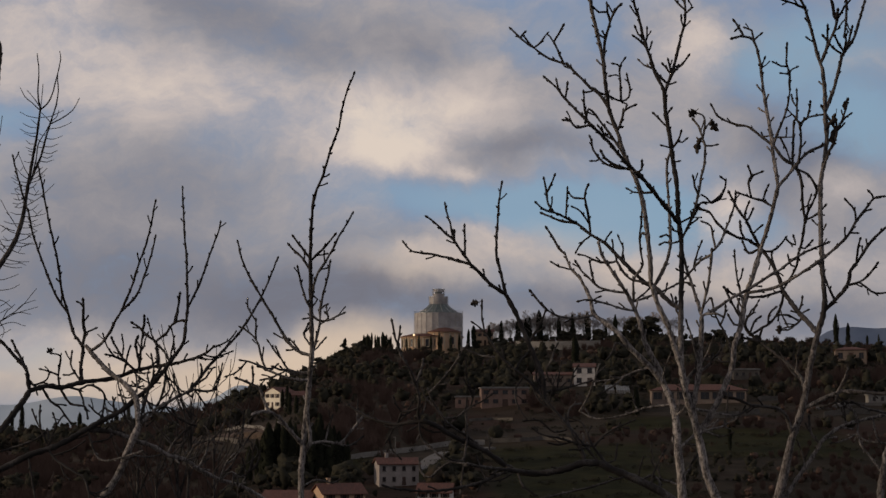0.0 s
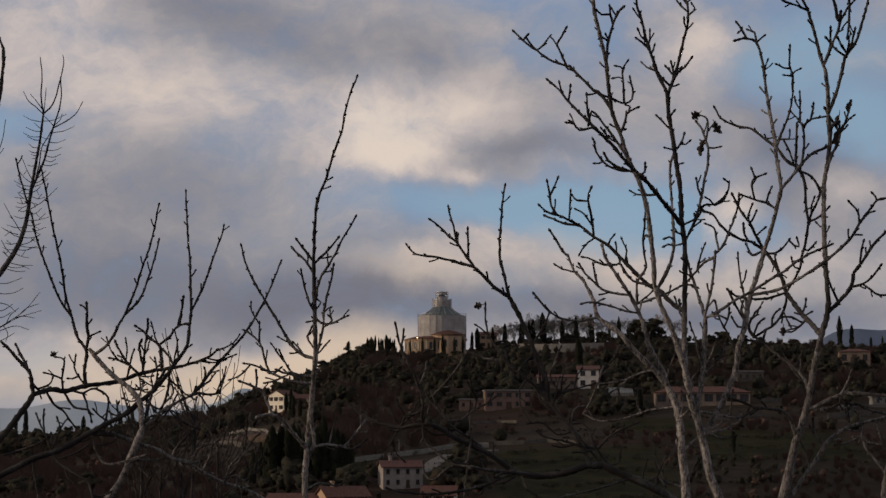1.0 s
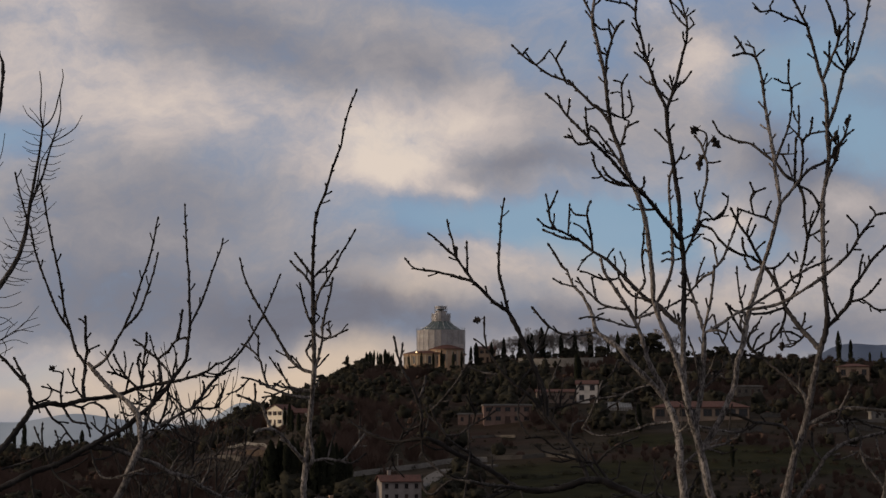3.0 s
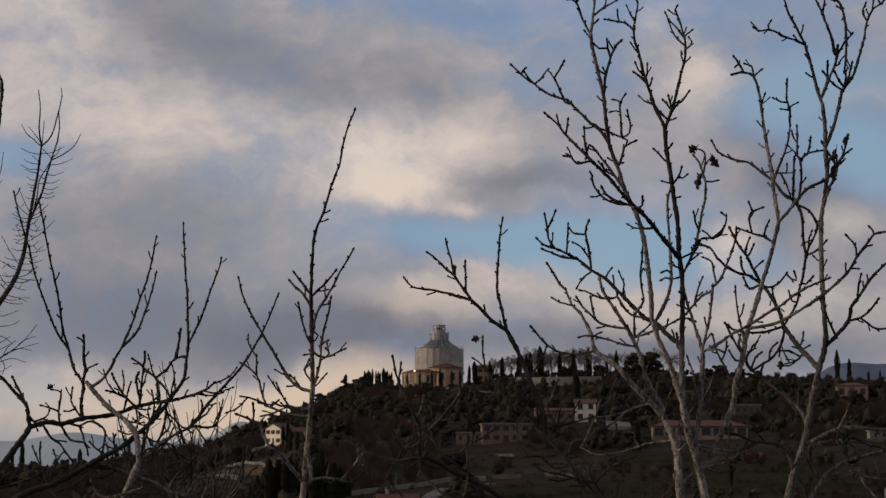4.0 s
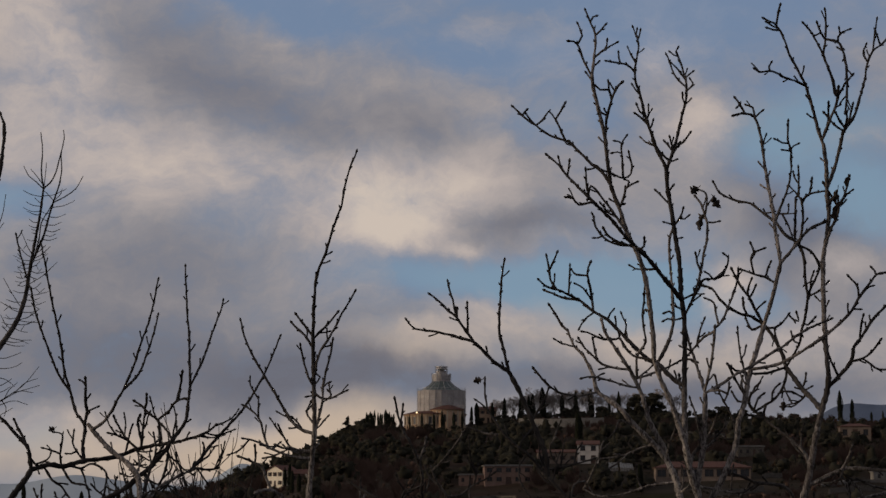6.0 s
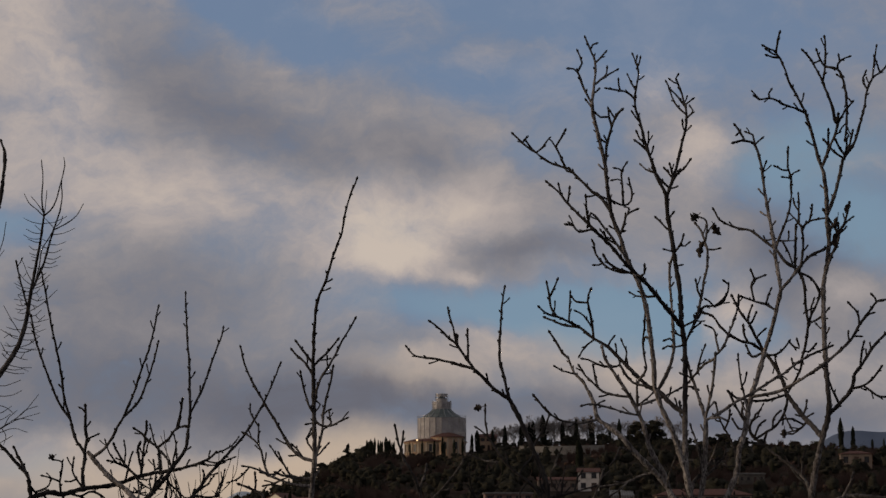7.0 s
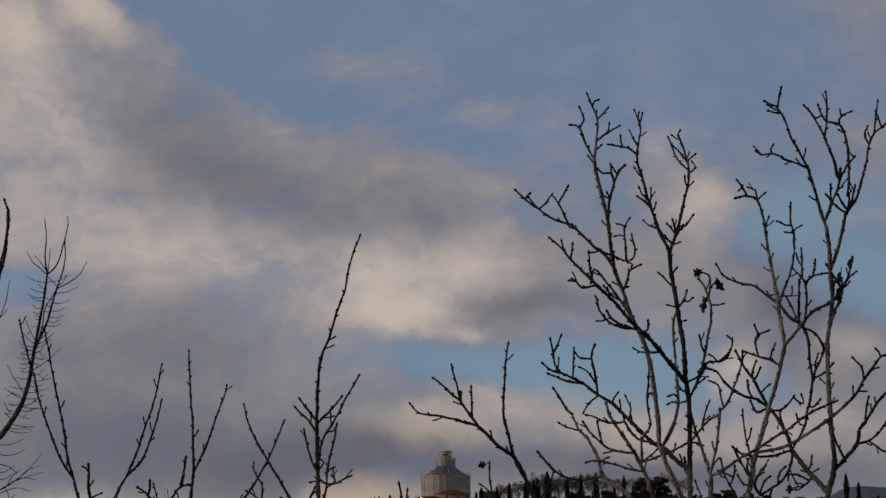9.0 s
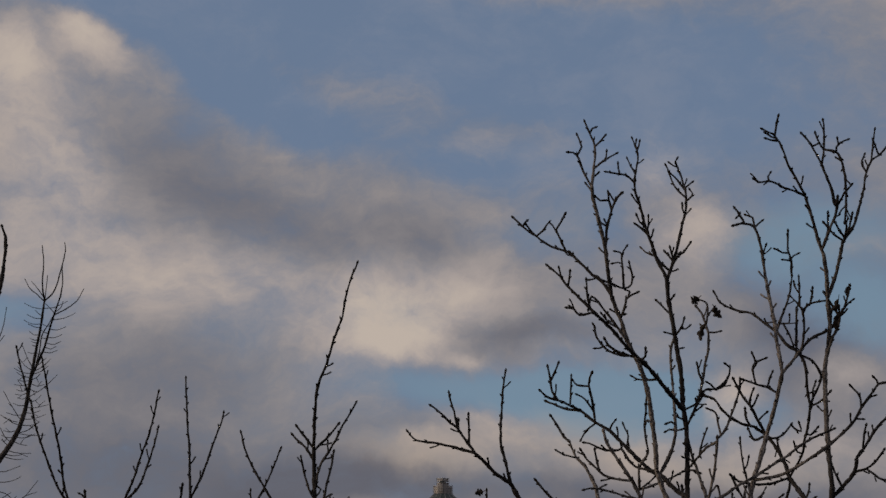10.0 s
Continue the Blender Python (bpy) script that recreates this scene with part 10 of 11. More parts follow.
branch(tree, "twig", 0.0071, 0.0056, (1.00, 1.00), [(1.786, 11.163, 2.107), (1.811, 11.167, 2.173), (1.841, 11.170, 2.199)])
branch(tree, "twig", 0.0071, 0.0056, (1.00, 1.00), [(1.895, 11.194, 2.162), (1.909, 11.219, 2.225), (1.946, 11.237, 2.259)])
branch(tree, "twig", 0.0071, 0.0056, (1.00, 1.00), [(1.742, 11.152, 2.156), (1.694, 11.160, 2.156), (1.664, 11.169, 2.206)])
branch(tree, "twig", 0.0071, 0.0056, (1.00, 1.00), [(1.711, 11.052, 2.193), (1.698, 11.067, 2.249), (1.710, 11.079, 2.292)])
branch(tree, "twig", 0.0064, 0.0056, (1.00, 1.00), [(1.667, 11.108, 1.941), (1.654, 11.117, 2.056), (1.607, 11.126, 2.154), (1.576, 11.131, 2.220), (1.562, 11.137, 2.296)])
branch(tree, "twig", 0.0064, 0.0056, (1.00, 1.00), [(1.607, 11.121, 2.154), (1.630, 11.117, 2.203), (1.637, 11.114, 2.252)])
branch(tree, "twig", 0.0064, 0.0048, (1.00, 1.00), [(1.585, 11.124, 2.197), (1.560, 11.133, 2.204), (1.548, 11.142, 2.231)])
branch(tree, "twig", 0.0064, 0.0048, (1.00, 0.50), [(1.667, 11.104, 1.941), (1.603, 11.114, 1.941), (1.549, 11.124, 1.968)])
branch(tree, "limb", 0.0206, 0.0160, (0.50, 0.38), [(2.410, 10.661, 0.935), (2.409, 10.661, 1.175), (2.431, 10.661, 1.336), (2.468, 10.661, 1.491)])
branch(tree, "twig", 0.0054, 0.0041, (0.91, 1.00), [(2.013, 10.947, 2.152), (1.992, 10.954, 2.130), (1.967, 10.960, 2.117), (1.936, 10.968, 2.117)])
branch(tree, "twig", 0.0054, 0.0041, (1.00, 1.00), [(1.970, 10.959, 2.133), (1.968, 11.036, 2.169), (1.965, 11.124, 2.210), (1.967, 11.205, 2.251)])
branch(tree, "twig", 0.0054, 0.0041, (0.50, 1.00), [(2.014, 10.824, 1.831), (1.970, 10.838, 1.869), (1.938, 10.852, 1.921), (1.912, 10.865, 1.975)])
branch(tree, "twig", 0.0054, 0.0041, (1.00, 1.00), [(1.832, 11.181, 2.076), (1.802, 11.159, 2.071), (1.768, 11.137, 2.070), (1.739, 11.114, 2.082)])
branch(tree, "twig", 0.0054, 0.0041, (1.00, 1.00), [(1.785, 11.209, 2.205), (1.813, 11.219, 2.228), (1.829, 11.230, 2.262), (1.848, 11.241, 2.296)])
branch(tree, "twig", 0.0054, 0.0041, (0.70, 1.00), [(2.066, 10.791, 1.521), (2.050, 10.788, 1.537), (2.040, 10.785, 1.556), (2.031, 10.782, 1.575)])
branch(tree, "twig", 0.0054, 0.0041, (0.59, 1.00), [(1.993, 10.877, 1.877), (1.997, 10.859, 1.921), (1.997, 10.842, 1.962), (2.007, 10.823, 2.006)])
branch(tree, "twig", 0.0054, 0.0041, (1.00, 1.00), [(2.406, 10.640, 1.749), (2.439, 10.622, 1.743), (2.473, 10.604, 1.749), (2.503, 10.585, 1.767)])
branch(tree, "twig", 0.0054, 0.0041, (0.48, 1.00), [(2.295, 10.800, 1.657), (2.253, 10.779, 1.679), (2.211, 10.757, 1.704), (2.172, 10.736, 1.732)])
branch(tree, "twig", 0.0054, 0.0041, (0.43, 1.00), [(2.255, 10.809, 1.603), (2.253, 10.796, 1.635), (2.244, 10.783, 1.666), (2.238, 10.768, 1.701)])
branch(tree, "twig", 0.0054, 0.0041, (1.00, 1.00), [(1.613, 10.640, 1.724), (1.583, 10.646, 1.721), (1.553, 10.653, 1.728), (1.526, 10.659, 1.746)])
branch(tree, "twig", 0.0054, 0.0041, (0.38, 1.00), [(2.020, 10.800, 1.336), (2.013, 10.788, 1.386), (1.995, 10.775, 1.440), (1.975, 10.763, 1.487)])
branch(tree, "twig", 0.0054, 0.0041, (0.38, 1.00), [(2.063, 10.761, 1.691), (2.097, 10.742, 1.682), (2.134, 10.722, 1.685), (2.168, 10.702, 1.700)])
branch(tree, "twig", 0.0054, 0.0041, (0.38, 1.00), [(2.194, 10.728, 1.758), (2.213, 10.713, 1.782), (2.229, 10.698, 1.810), (2.245, 10.681, 1.840)])
branch(tree, "twig", 0.0054, 0.0041, (1.00, 1.00), [(2.291, 10.733, 1.700), (2.252, 10.727, 1.700), (2.219, 10.721, 1.719), (2.190, 10.714, 1.744)])
branch(tree, "twig", 0.0054, 0.0041, (0.50, 1.00), [(2.293, 10.759, 1.522), (2.250, 10.737, 1.500), (2.201, 10.712, 1.484), (2.152, 10.689, 1.478)])

tree = near_trees["A"] = thing("bare_tree", "slender leafless tree with fine needle-thin side twigs", "tree", (-3.88, 15.00, -4.50))
branch(tree, "trunk", 0.0900, 0.0230, (0.30, 0.50), [(-3.879, 15.000, -4.650), (-3.95, 15.000, -1.641), (-3.78, 15.000, 0.924), (-3.619, 15.000, 2.531), (-3.485, 15.000, 2.796)])
branch(tree, "limb", 0.0225, 0.0155, (0.50, 0.90), [(-3.485, 15.000, 2.796), (-3.366, 15.001, 2.987), (-3.305, 15.005, 3.174), (-3.279, 15.009, 3.353)], fine=True)
branch(tree, "limb", 0.0140, 0.0085, (0.90, 1.00), [(-3.277, 15.000, 3.352), (-3.247, 15.001, 3.554), (-3.225, 15.008, 3.699), (-3.200, 15.001, 3.846), (-3.178, 15.000, 4.040)], fine=True)
branch(tree, "twig", 0.0075, 0.0036, (1.00, 1.00), [(-3.178, 15.000, 4.040), (-3.200, 15.004, 4.177), (-3.202, 15.037, 4.351), (-3.212, 15.006, 4.495)], fine=True)
branch(tree, "twig", 0.0070, 0.0036, (1.00, 1.00), [(-3.178, 15.000, 4.040), (-3.098, 14.992, 4.129), (-3.053, 14.996, 4.298), (-3.026, 15.002, 4.435), (-3.025, 14.963, 4.505)], fine=True)
branch(tree, "twig", 0.0050, 0.0030, (1.00, 1.00), [(-3.178, 15.000, 4.040), (-3.236, 14.993, 4.094), (-3.303, 15.027, 4.149), (-3.350, 15.048, 4.230)], fine=True)
branch(tree, "twig", 0.0040, 0.0028, (1.00, 1.00), [(-3.183, 15.000, 4.068), (-3.227, 15.009, 4.132), (-3.280, 14.980, 4.196)], fine=True)
branch(tree, "twig", 0.0040, 0.0028, (1.00, 1.00), [(-3.174, 15.000, 4.049), (-3.165, 14.989, 4.138), (-3.150, 14.949, 4.240)], fine=True)
branch(tree, "limb", 0.0115, 0.0070, (0.90, 1.00), [(-3.257, 15.000, 3.451), (-3.211, 14.998, 3.563), (-3.168, 14.994, 3.665), (-3.129, 15.001, 3.824), (-3.097, 15.007, 3.946)], fine=True)
branch(tree, "twig", 0.0070, 0.0036, (1.00, 1.00), [(-3.095, 15.000, 3.945), (-3.057, 15.014, 4.079), (-3.042, 15.017, 4.197), (-3.052, 15.031, 4.327), (-3.023, 15.008, 4.450)], fine=True)
branch(tree, "twig", 0.0058, 0.0030, (1.00, 1.00), [(-3.095, 15.000, 3.932), (-3.008, 15.006, 3.978), (-2.932, 15.043, 4.047), (-2.882, 15.075, 4.152)], fine=True)
branch(tree, "twig", 0.0040, 0.0026, (1.00, 1.00), [(-3.095, 15.000, 3.945), (-3.042, 14.996, 3.994), (-3.024, 14.969, 4.035)], fine=True)
branch(tree, "twig", 0.0040, 0.0026, (1.00, 1.00), [(-3.095, 15.000, 3.941), (-3.138, 14.987, 3.993), (-3.167, 14.971, 4.018)], fine=True)
branch(tree, "twig", 0.0060, 0.0040, (1.00, 1.00), [(-3.236, 15.000, 3.500), (-3.201, 14.985, 3.642), (-3.189, 14.999, 3.770), (-3.135, 14.986, 3.858), (-3.098, 14.971, 3.918)], fine=True)
branch(tree, "twig", 0.0036, 0.0022, (1.00, 1.00), [(-3.185, 15.000, 3.977), (-3.262, 14.999, 3.990), (-3.347, 15.040, 4.033)], fine=True)
branch(tree, "twig", 0.0036, 0.0022, (1.00, 1.00), [(-3.189, 15.000, 3.923), (-3.218, 15.019, 3.939), (-3.267, 15.088, 3.982)], fine=True)
branch(tree, "twig", 0.0036, 0.0022, (1.00, 1.00), [(-3.193, 15.000, 3.900), (-3.252, 15.006, 3.907), (-3.294, 14.908, 3.922)], fine=True)
branch(tree, "twig", 0.0036, 0.0022, (1.00, 1.00), [(-3.196, 15.000, 3.860), (-3.263, 14.977, 3.855), (-3.341, 15.028, 3.896)], fine=True)
branch(tree, "twig", 0.0036, 0.0022, (1.00, 1.00), [(-3.200, 15.000, 3.833), (-3.245, 14.989, 3.833), (-3.302, 14.994, 3.859)], fine=True)
branch(tree, "twig", 0.0036, 0.0022, (1.00, 1.00), [(-3.203, 15.000, 3.774), (-3.254, 15.022, 3.775), (-3.309, 15.094, 3.815)], fine=True)
branch(tree, "twig", 0.0036, 0.0022, (1.00, 1.00), [(-3.211, 15.000, 3.734), (-3.242, 14.988, 3.729), (-3.289, 15.010, 3.749)], fine=True)
branch(tree, "twig", 0.0036, 0.0022, (1.00, 1.00), [(-3.215, 15.000, 3.707), (-3.244, 15.003, 3.710), (-3.261, 14.966, 3.715)], fine=True)
branch(tree, "twig", 0.0036, 0.0022, (1.00, 1.00), [(-3.218, 15.000, 3.675), (-3.238, 14.974, 3.682), (-3.266, 15.012, 3.690)], fine=True)
branch(tree, "twig", 0.0036, 0.0022, (1.00, 1.00), [(-3.222, 15.000, 3.635), (-3.270, 15.037, 3.630), (-3.307, 15.043, 3.641)], fine=True)
branch(tree, "twig", 0.0036, 0.0022, (1.00, 1.00), [(-3.103, 15.000, 3.891), (-3.024, 15.024, 3.907), (-2.933, 15.016, 3.947)], fine=True)
branch(tree, "twig", 0.0036, 0.0022, (1.00, 1.00), [(-3.181, 15.000, 3.982), (-3.084, 14.965, 3.988), (-2.988, 14.964, 4.034)], fine=True)
branch(tree, "twig", 0.0036, 0.0022, (1.00, 1.00), [(-3.128, 15.000, 3.815), (-3.073, 15.034, 3.815), (-3.011, 15.060, 3.846)], fine=True)
branch(tree, "twig", 0.0036, 0.0022, (1.00, 1.00), [(-3.140, 15.000, 3.751), (-3.082, 14.974, 3.746), (-3.038, 15.043, 3.780)], fine=True)
branch(tree, "twig", 0.0036, 0.0022, (1.00, 1.00), [(-3.152, 15.000, 3.707), (-3.100, 15.026, 3.699), (-3.061, 15.122, 3.737)], fine=True)
branch(tree, "twig", 0.0036, 0.0022, (1.00, 1.00), [(-3.160, 15.000, 3.671), (-3.115, 14.998, 3.659), (-3.063, 14.957, 3.673)], fine=True)
branch(tree, "twig", 0.0036, 0.0022, (1.00, 1.00), [(-3.173, 15.000, 3.635), (-3.128, 15.037, 3.634), (-3.088, 15.129, 3.665)], fine=True)
branch(tree, "twig", 0.0036, 0.0022, (1.00, 1.00), [(-3.115, 15.000, 3.846), (-3.147, 14.969, 3.836), (-3.175, 14.924, 3.848)], fine=True)
branch(tree, "twig", 0.0036, 0.0022, (1.00, 1.00), [(-3.136, 15.000, 3.788), (-3.169, 15.021, 3.792), (-3.216, 15.076, 3.826)], fine=True)
branch(tree, "twig", 0.0036, 0.0022, (1.00, 1.00), [(-3.153, 15.000, 3.743), (-3.172, 14.990, 3.743), (-3.204, 15.031, 3.756)], fine=True)
branch(tree, "twig", 0.0036, 0.0022, (1.00, 1.00), [(-3.186, 15.000, 3.608), (-3.216, 15.014, 3.621), (-3.234, 14.973, 3.631)], fine=True)
branch(tree, "twig", 0.0036, 0.0022, (1.00, 1.00), [(-3.254, 15.000, 3.509), (-3.292, 14.963, 3.589), (-3.342, 14.973, 3.703)], fine=True)
branch(tree, "twig", 0.0028, 0.0020, (1.00, 1.00), [(-3.300, 15.000, 3.594), (-3.315, 15.013, 3.578), (-3.321, 14.984, 3.557)], fine=True)
branch(tree, "twig", 0.0036, 0.0022, (1.00, 1.00), [(-3.249, 15.000, 3.487), (-3.310, 14.993, 3.525), (-3.390, 15.078, 3.609)], fine=True)
branch(tree, "twig", 0.0036, 0.0022, (1.00, 1.00), [(-3.262, 15.000, 3.464), (-3.329, 14.988, 3.473), (-3.382, 14.916, 3.499)], fine=True)
branch(tree, "twig", 0.0028, 0.0020, (1.00, 1.00), [(-3.332, 15.000, 3.475), (-3.354, 15.014, 3.501), (-3.384, 15.058, 3.532)], fine=True)
branch(tree, "twig", 0.0036, 0.0022, (1.00, 1.00), [(-3.262, 15.000, 3.437), (-3.324, 15.006, 3.442), (-3.387, 15.039, 3.483)], fine=True)
branch(tree, "twig", 0.0028, 0.0020, (1.00, 1.00), [(-3.322, 15.000, 3.442), (-3.351, 15.037, 3.431), (-3.357, 14.976, 3.408)], fine=True)
branch(tree, "twig", 0.0036, 0.0022, (1.00, 1.00), [(-3.270, 15.000, 3.411), (-3.322, 15.019, 3.407), (-3.358, 14.956, 3.414)], fine=True)
branch(tree, "twig", 0.0036, 0.0022, (1.00, 1.00), [(-3.274, 15.000, 3.384), (-3.336, 15.029, 3.375), (-3.382, 14.952, 3.374)], fine=True)
branch(tree, "twig", 0.0028, 0.0020, (1.00, 1.00), [(-3.329, 15.000, 3.371), (-3.346, 14.991, 3.389), (-3.370, 15.013, 3.411)], fine=True)
branch(tree, "twig", 0.0036, 0.0022, (1.00, 1.00), [(-3.277, 15.000, 3.348), (-3.319, 14.963, 3.322), (-3.362, 14.944, 3.333)], fine=True)
branch(tree, "twig", 0.0028, 0.0020, (1.00, 1.00), [(-3.328, 15.000, 3.327), (-3.347, 15.035, 3.355), (-3.361, 15.045, 3.381)], fine=True)
branch(tree, "twig", 0.0036, 0.0022, (1.00, 1.00), [(-3.281, 15.000, 3.317), (-3.341, 15.034, 3.300), (-3.381, 14.992, 3.303)], fine=True)
branch(tree, "twig", 0.0028, 0.0020, (1.00, 1.00), [(-3.333, 15.000, 3.297), (-3.345, 14.990, 3.281), (-3.343, 14.919, 3.258)], fine=True)
branch(tree, "twig", 0.0036, 0.0022, (1.00, 1.00), [(-3.284, 15.000, 3.285), (-3.331, 15.035, 3.267), (-3.377, 15.057, 3.283)], fine=True)
branch(tree, "twig", 0.0036, 0.0022, (1.00, 1.00), [(-3.237, 15.000, 3.518), (-3.198, 15.005, 3.545), (-3.155, 15.028, 3.593)], fine=True)
branch(tree, "twig", 0.0028, 0.0020, (1.00, 1.00), [(-3.197, 15.000, 3.544), (-3.189, 15.036, 3.567), (-3.172, 15.034, 3.585)], fine=True)
branch(tree, "twig", 0.0036, 0.0022, (1.00, 1.00), [(-3.245, 15.000, 3.482), (-3.183, 15.027, 3.522), (-3.105, 14.958, 3.575)], fine=True)
branch(tree, "twig", 0.0028, 0.0020, (1.00, 1.00), [(-3.177, 15.000, 3.519), (-3.157, 14.986, 3.534), (-3.161, 15.083, 3.563)], fine=True)
branch(tree, "twig", 0.0036, 0.0022, (1.00, 1.00), [(-3.236, 15.000, 3.464), (-3.178, 14.972, 3.479), (-3.129, 14.996, 3.526)], fine=True)
branch(tree, "twig", 0.0028, 0.0020, (1.00, 1.00), [(-3.184, 15.000, 3.482), (-3.166, 14.999, 3.507), (-3.150, 15.011, 3.533)], fine=True)
branch(tree, "twig", 0.0036, 0.0022, (1.00, 1.00), [(-3.252, 15.000, 3.419), (-3.221, 14.999, 3.432), (-3.206, 15.068, 3.473)], fine=True)
branch(tree, "twig", 0.0028, 0.0020, (1.00, 1.00), [(-3.222, 15.000, 3.433), (-3.214, 15.011, 3.415), (-3.209, 15.032, 3.399)], fine=True)
branch(tree, "twig", 0.0036, 0.0022, (1.00, 1.00), [(-3.260, 15.000, 3.384), (-3.207, 14.985, 3.364), (-3.152, 14.992, 3.378)], fine=True)
branch(tree, "twig", 0.0028, 0.0020, (1.00, 1.00), [(-3.210, 15.000, 3.366), (-3.197, 15.014, 3.387), (-3.194, 15.076, 3.414)], fine=True)
branch(tree, "twig", 0.0036, 0.0022, (1.00, 1.00), [(-3.264, 15.000, 3.339), (-3.246, 15.014, 3.331), (-3.200, 14.935, 3.314)], fine=True)
branch(tree, "twig", 0.0028, 0.0020, (1.00, 1.00), [(-3.243, 15.000, 3.330), (-3.237, 15.006, 3.313), (-3.239, 15.047, 3.301)], fine=True)
branch(tree, "twig", 0.0036, 0.0022, (1.00, 1.00), [(-3.267, 15.000, 3.285), (-3.160, 14.991, 3.352), (-3.051, 14.970, 3.451)], fine=True)
branch(tree, "twig", 0.0028, 0.0020, (1.00, 1.00), [(-3.162, 15.000, 3.353), (-3.132, 14.985, 3.376), (-3.084, 14.886, 3.388)], fine=True)
branch(tree, "twig", 0.0036, 0.0022, (1.00, 1.00), [(-3.274, 15.000, 3.241), (-3.225, 14.998, 3.252), (-3.170, 14.960, 3.290)], fine=True)
branch(tree, "twig", 0.0028, 0.0020, (1.00, 1.00), [(-3.225, 15.000, 3.253), (-3.201, 14.974, 3.231), (-3.186, 14.991, 3.215)], fine=True)
branch(tree, "twig", 0.0036, 0.0022, (1.00, 1.00), [(-3.282, 15.000, 3.196), (-3.209, 15.024, 3.201), (-3.136, 15.082, 3.231)], fine=True)
branch(tree, "twig", 0.0028, 0.0020, (1.00, 1.00), [(-3.204, 15.000, 3.198), (-3.180, 15.015, 3.226), (-3.133, 14.925, 3.243)], fine=True)
branch(tree, "twig", 0.0036, 0.0022, (1.00, 1.00), [(-3.299, 15.000, 3.160), (-3.251, 15.034, 3.156), (-3.200, 15.076, 3.182)], fine=True)
branch(tree, "twig", 0.0028, 0.0020, (1.00, 1.00), [(-3.244, 15.000, 3.152), (-3.216, 14.976, 3.139), (-3.207, 15.037, 3.134)], fine=True)
branch(tree, "twig", 0.0036, 0.0022, (1.00, 1.00), [(-3.316, 15.000, 3.107), (-3.232, 15.012, 3.112), (-3.152, 15.061, 3.149)], fine=True)
branch(tree, "twig", 0.0028, 0.0020, (1.00, 1.00), [(-3.229, 15.000, 3.111), (-3.203, 14.973, 3.095), (-3.180, 14.959, 3.080)], fine=True)
branch(tree, "twig", 0.0036, 0.0022, (1.00, 1.00), [(-3.332, 15.000, 3.062), (-3.267, 15.033, 3.061), (-3.192, 15.008, 3.081)], fine=True)
branch(tree, "twig", 0.0028, 0.0020, (1.00, 1.00), [(-3.260, 15.000, 3.058), (-3.240, 14.984, 3.041), (-3.242, 15.073, 3.034)], fine=True)
branch(tree, "twig", 0.0036, 0.0022, (1.00, 1.00), [(-3.357, 15.000, 2.996), (-3.244, 14.980, 2.978), (-3.145, 15.047, 2.986)], fine=True)
branch(tree, "twig", 0.0036, 0.0022, (1.00, 1.00), [(-3.357, 15.000, 2.996), (-3.266, 14.997, 3.025), (-3.177, 14.974, 3.086)], fine=True)
branch(tree, "twig", 0.0028, 0.0020, (1.00, 1.00), [(-3.266, 15.000, 3.026), (-3.237, 14.969, 3.044), (-3.197, 14.894, 3.057)], fine=True)
branch(tree, "twig", 0.0036, 0.0022, (1.00, 1.00), [(-3.374, 15.000, 2.965), (-3.296, 14.999, 2.961), (-3.207, 14.963, 2.988)], fine=True)
branch(tree, "twig", 0.0028, 0.0020, (1.00, 1.00), [(-3.296, 15.000, 2.961), (-3.277, 15.033, 2.978), (-3.246, 15.019, 2.991)], fine=True)
branch(tree, "twig", 0.0036, 0.0022, (1.00, 1.00), [(-3.391, 15.000, 2.938), (-3.337, 15.031, 2.913), (-3.281, 15.029, 2.905)], fine=True)
branch(tree, "twig", 0.0028, 0.0020, (1.00, 1.00), [(-3.331, 15.000, 2.911), (-3.313, 14.987, 2.934), (-3.302, 15.010, 2.960)], fine=True)
branch(tree, "twig", 0.0036, 0.0022, (1.00, 1.00), [(-3.424, 15.000, 2.863), (-3.340, 15.025, 2.843), (-3.254, 15.054, 2.845)], fine=True)
branch(tree, "twig", 0.0028, 0.0020, (1.00, 1.00), [(-3.334, 15.000, 2.841), (-3.308, 15.037, 2.830), (-3.262, 14.980, 2.811)], fine=True)
branch(tree, "twig", 0.0036, 0.0022, (1.00, 1.00), [(-3.441, 15.000, 2.832), (-3.373, 14.976, 2.820), (-3.290, 14.916, 2.824)], fine=True)
branch(tree, "twig", 0.0036, 0.0022, (1.00, 1.00), [(-3.450, 15.000, 2.814), (-3.371, 14.995, 2.793), (-3.289, 14.955, 2.792)], fine=True)
branch(tree, "twig", 0.0036, 0.0022, (1.00, 1.00), [(-3.292, 15.000, 3.218), (-3.341, 14.977, 3.210), (-3.400, 15.008, 3.233)], fine=True)
branch(tree, "twig", 0.0036, 0.0022, (1.00, 1.00), [(-3.316, 15.000, 3.143), (-3.380, 15.004, 3.139), (-3.433, 14.926, 3.153)], fine=True)
branch(tree, "twig", 0.0036, 0.0022, (1.00, 1.00), [(-3.333, 15.000, 3.098), (-3.410, 15.030, 3.208), (-3.476, 14.999, 3.330)], fine=True)
branch(tree, "twig", 0.0028, 0.0020, (1.00, 1.00), [(-3.403, 15.000, 3.205), (-3.417, 14.998, 3.218), (-3.453, 15.087, 3.242)], fine=True)
branch(tree, "twig", 0.0036, 0.0022, (1.00, 1.00), [(-3.345, 15.000, 3.062), (-3.403, 15.013, 3.084), (-3.472, 15.059, 3.131)], fine=True)
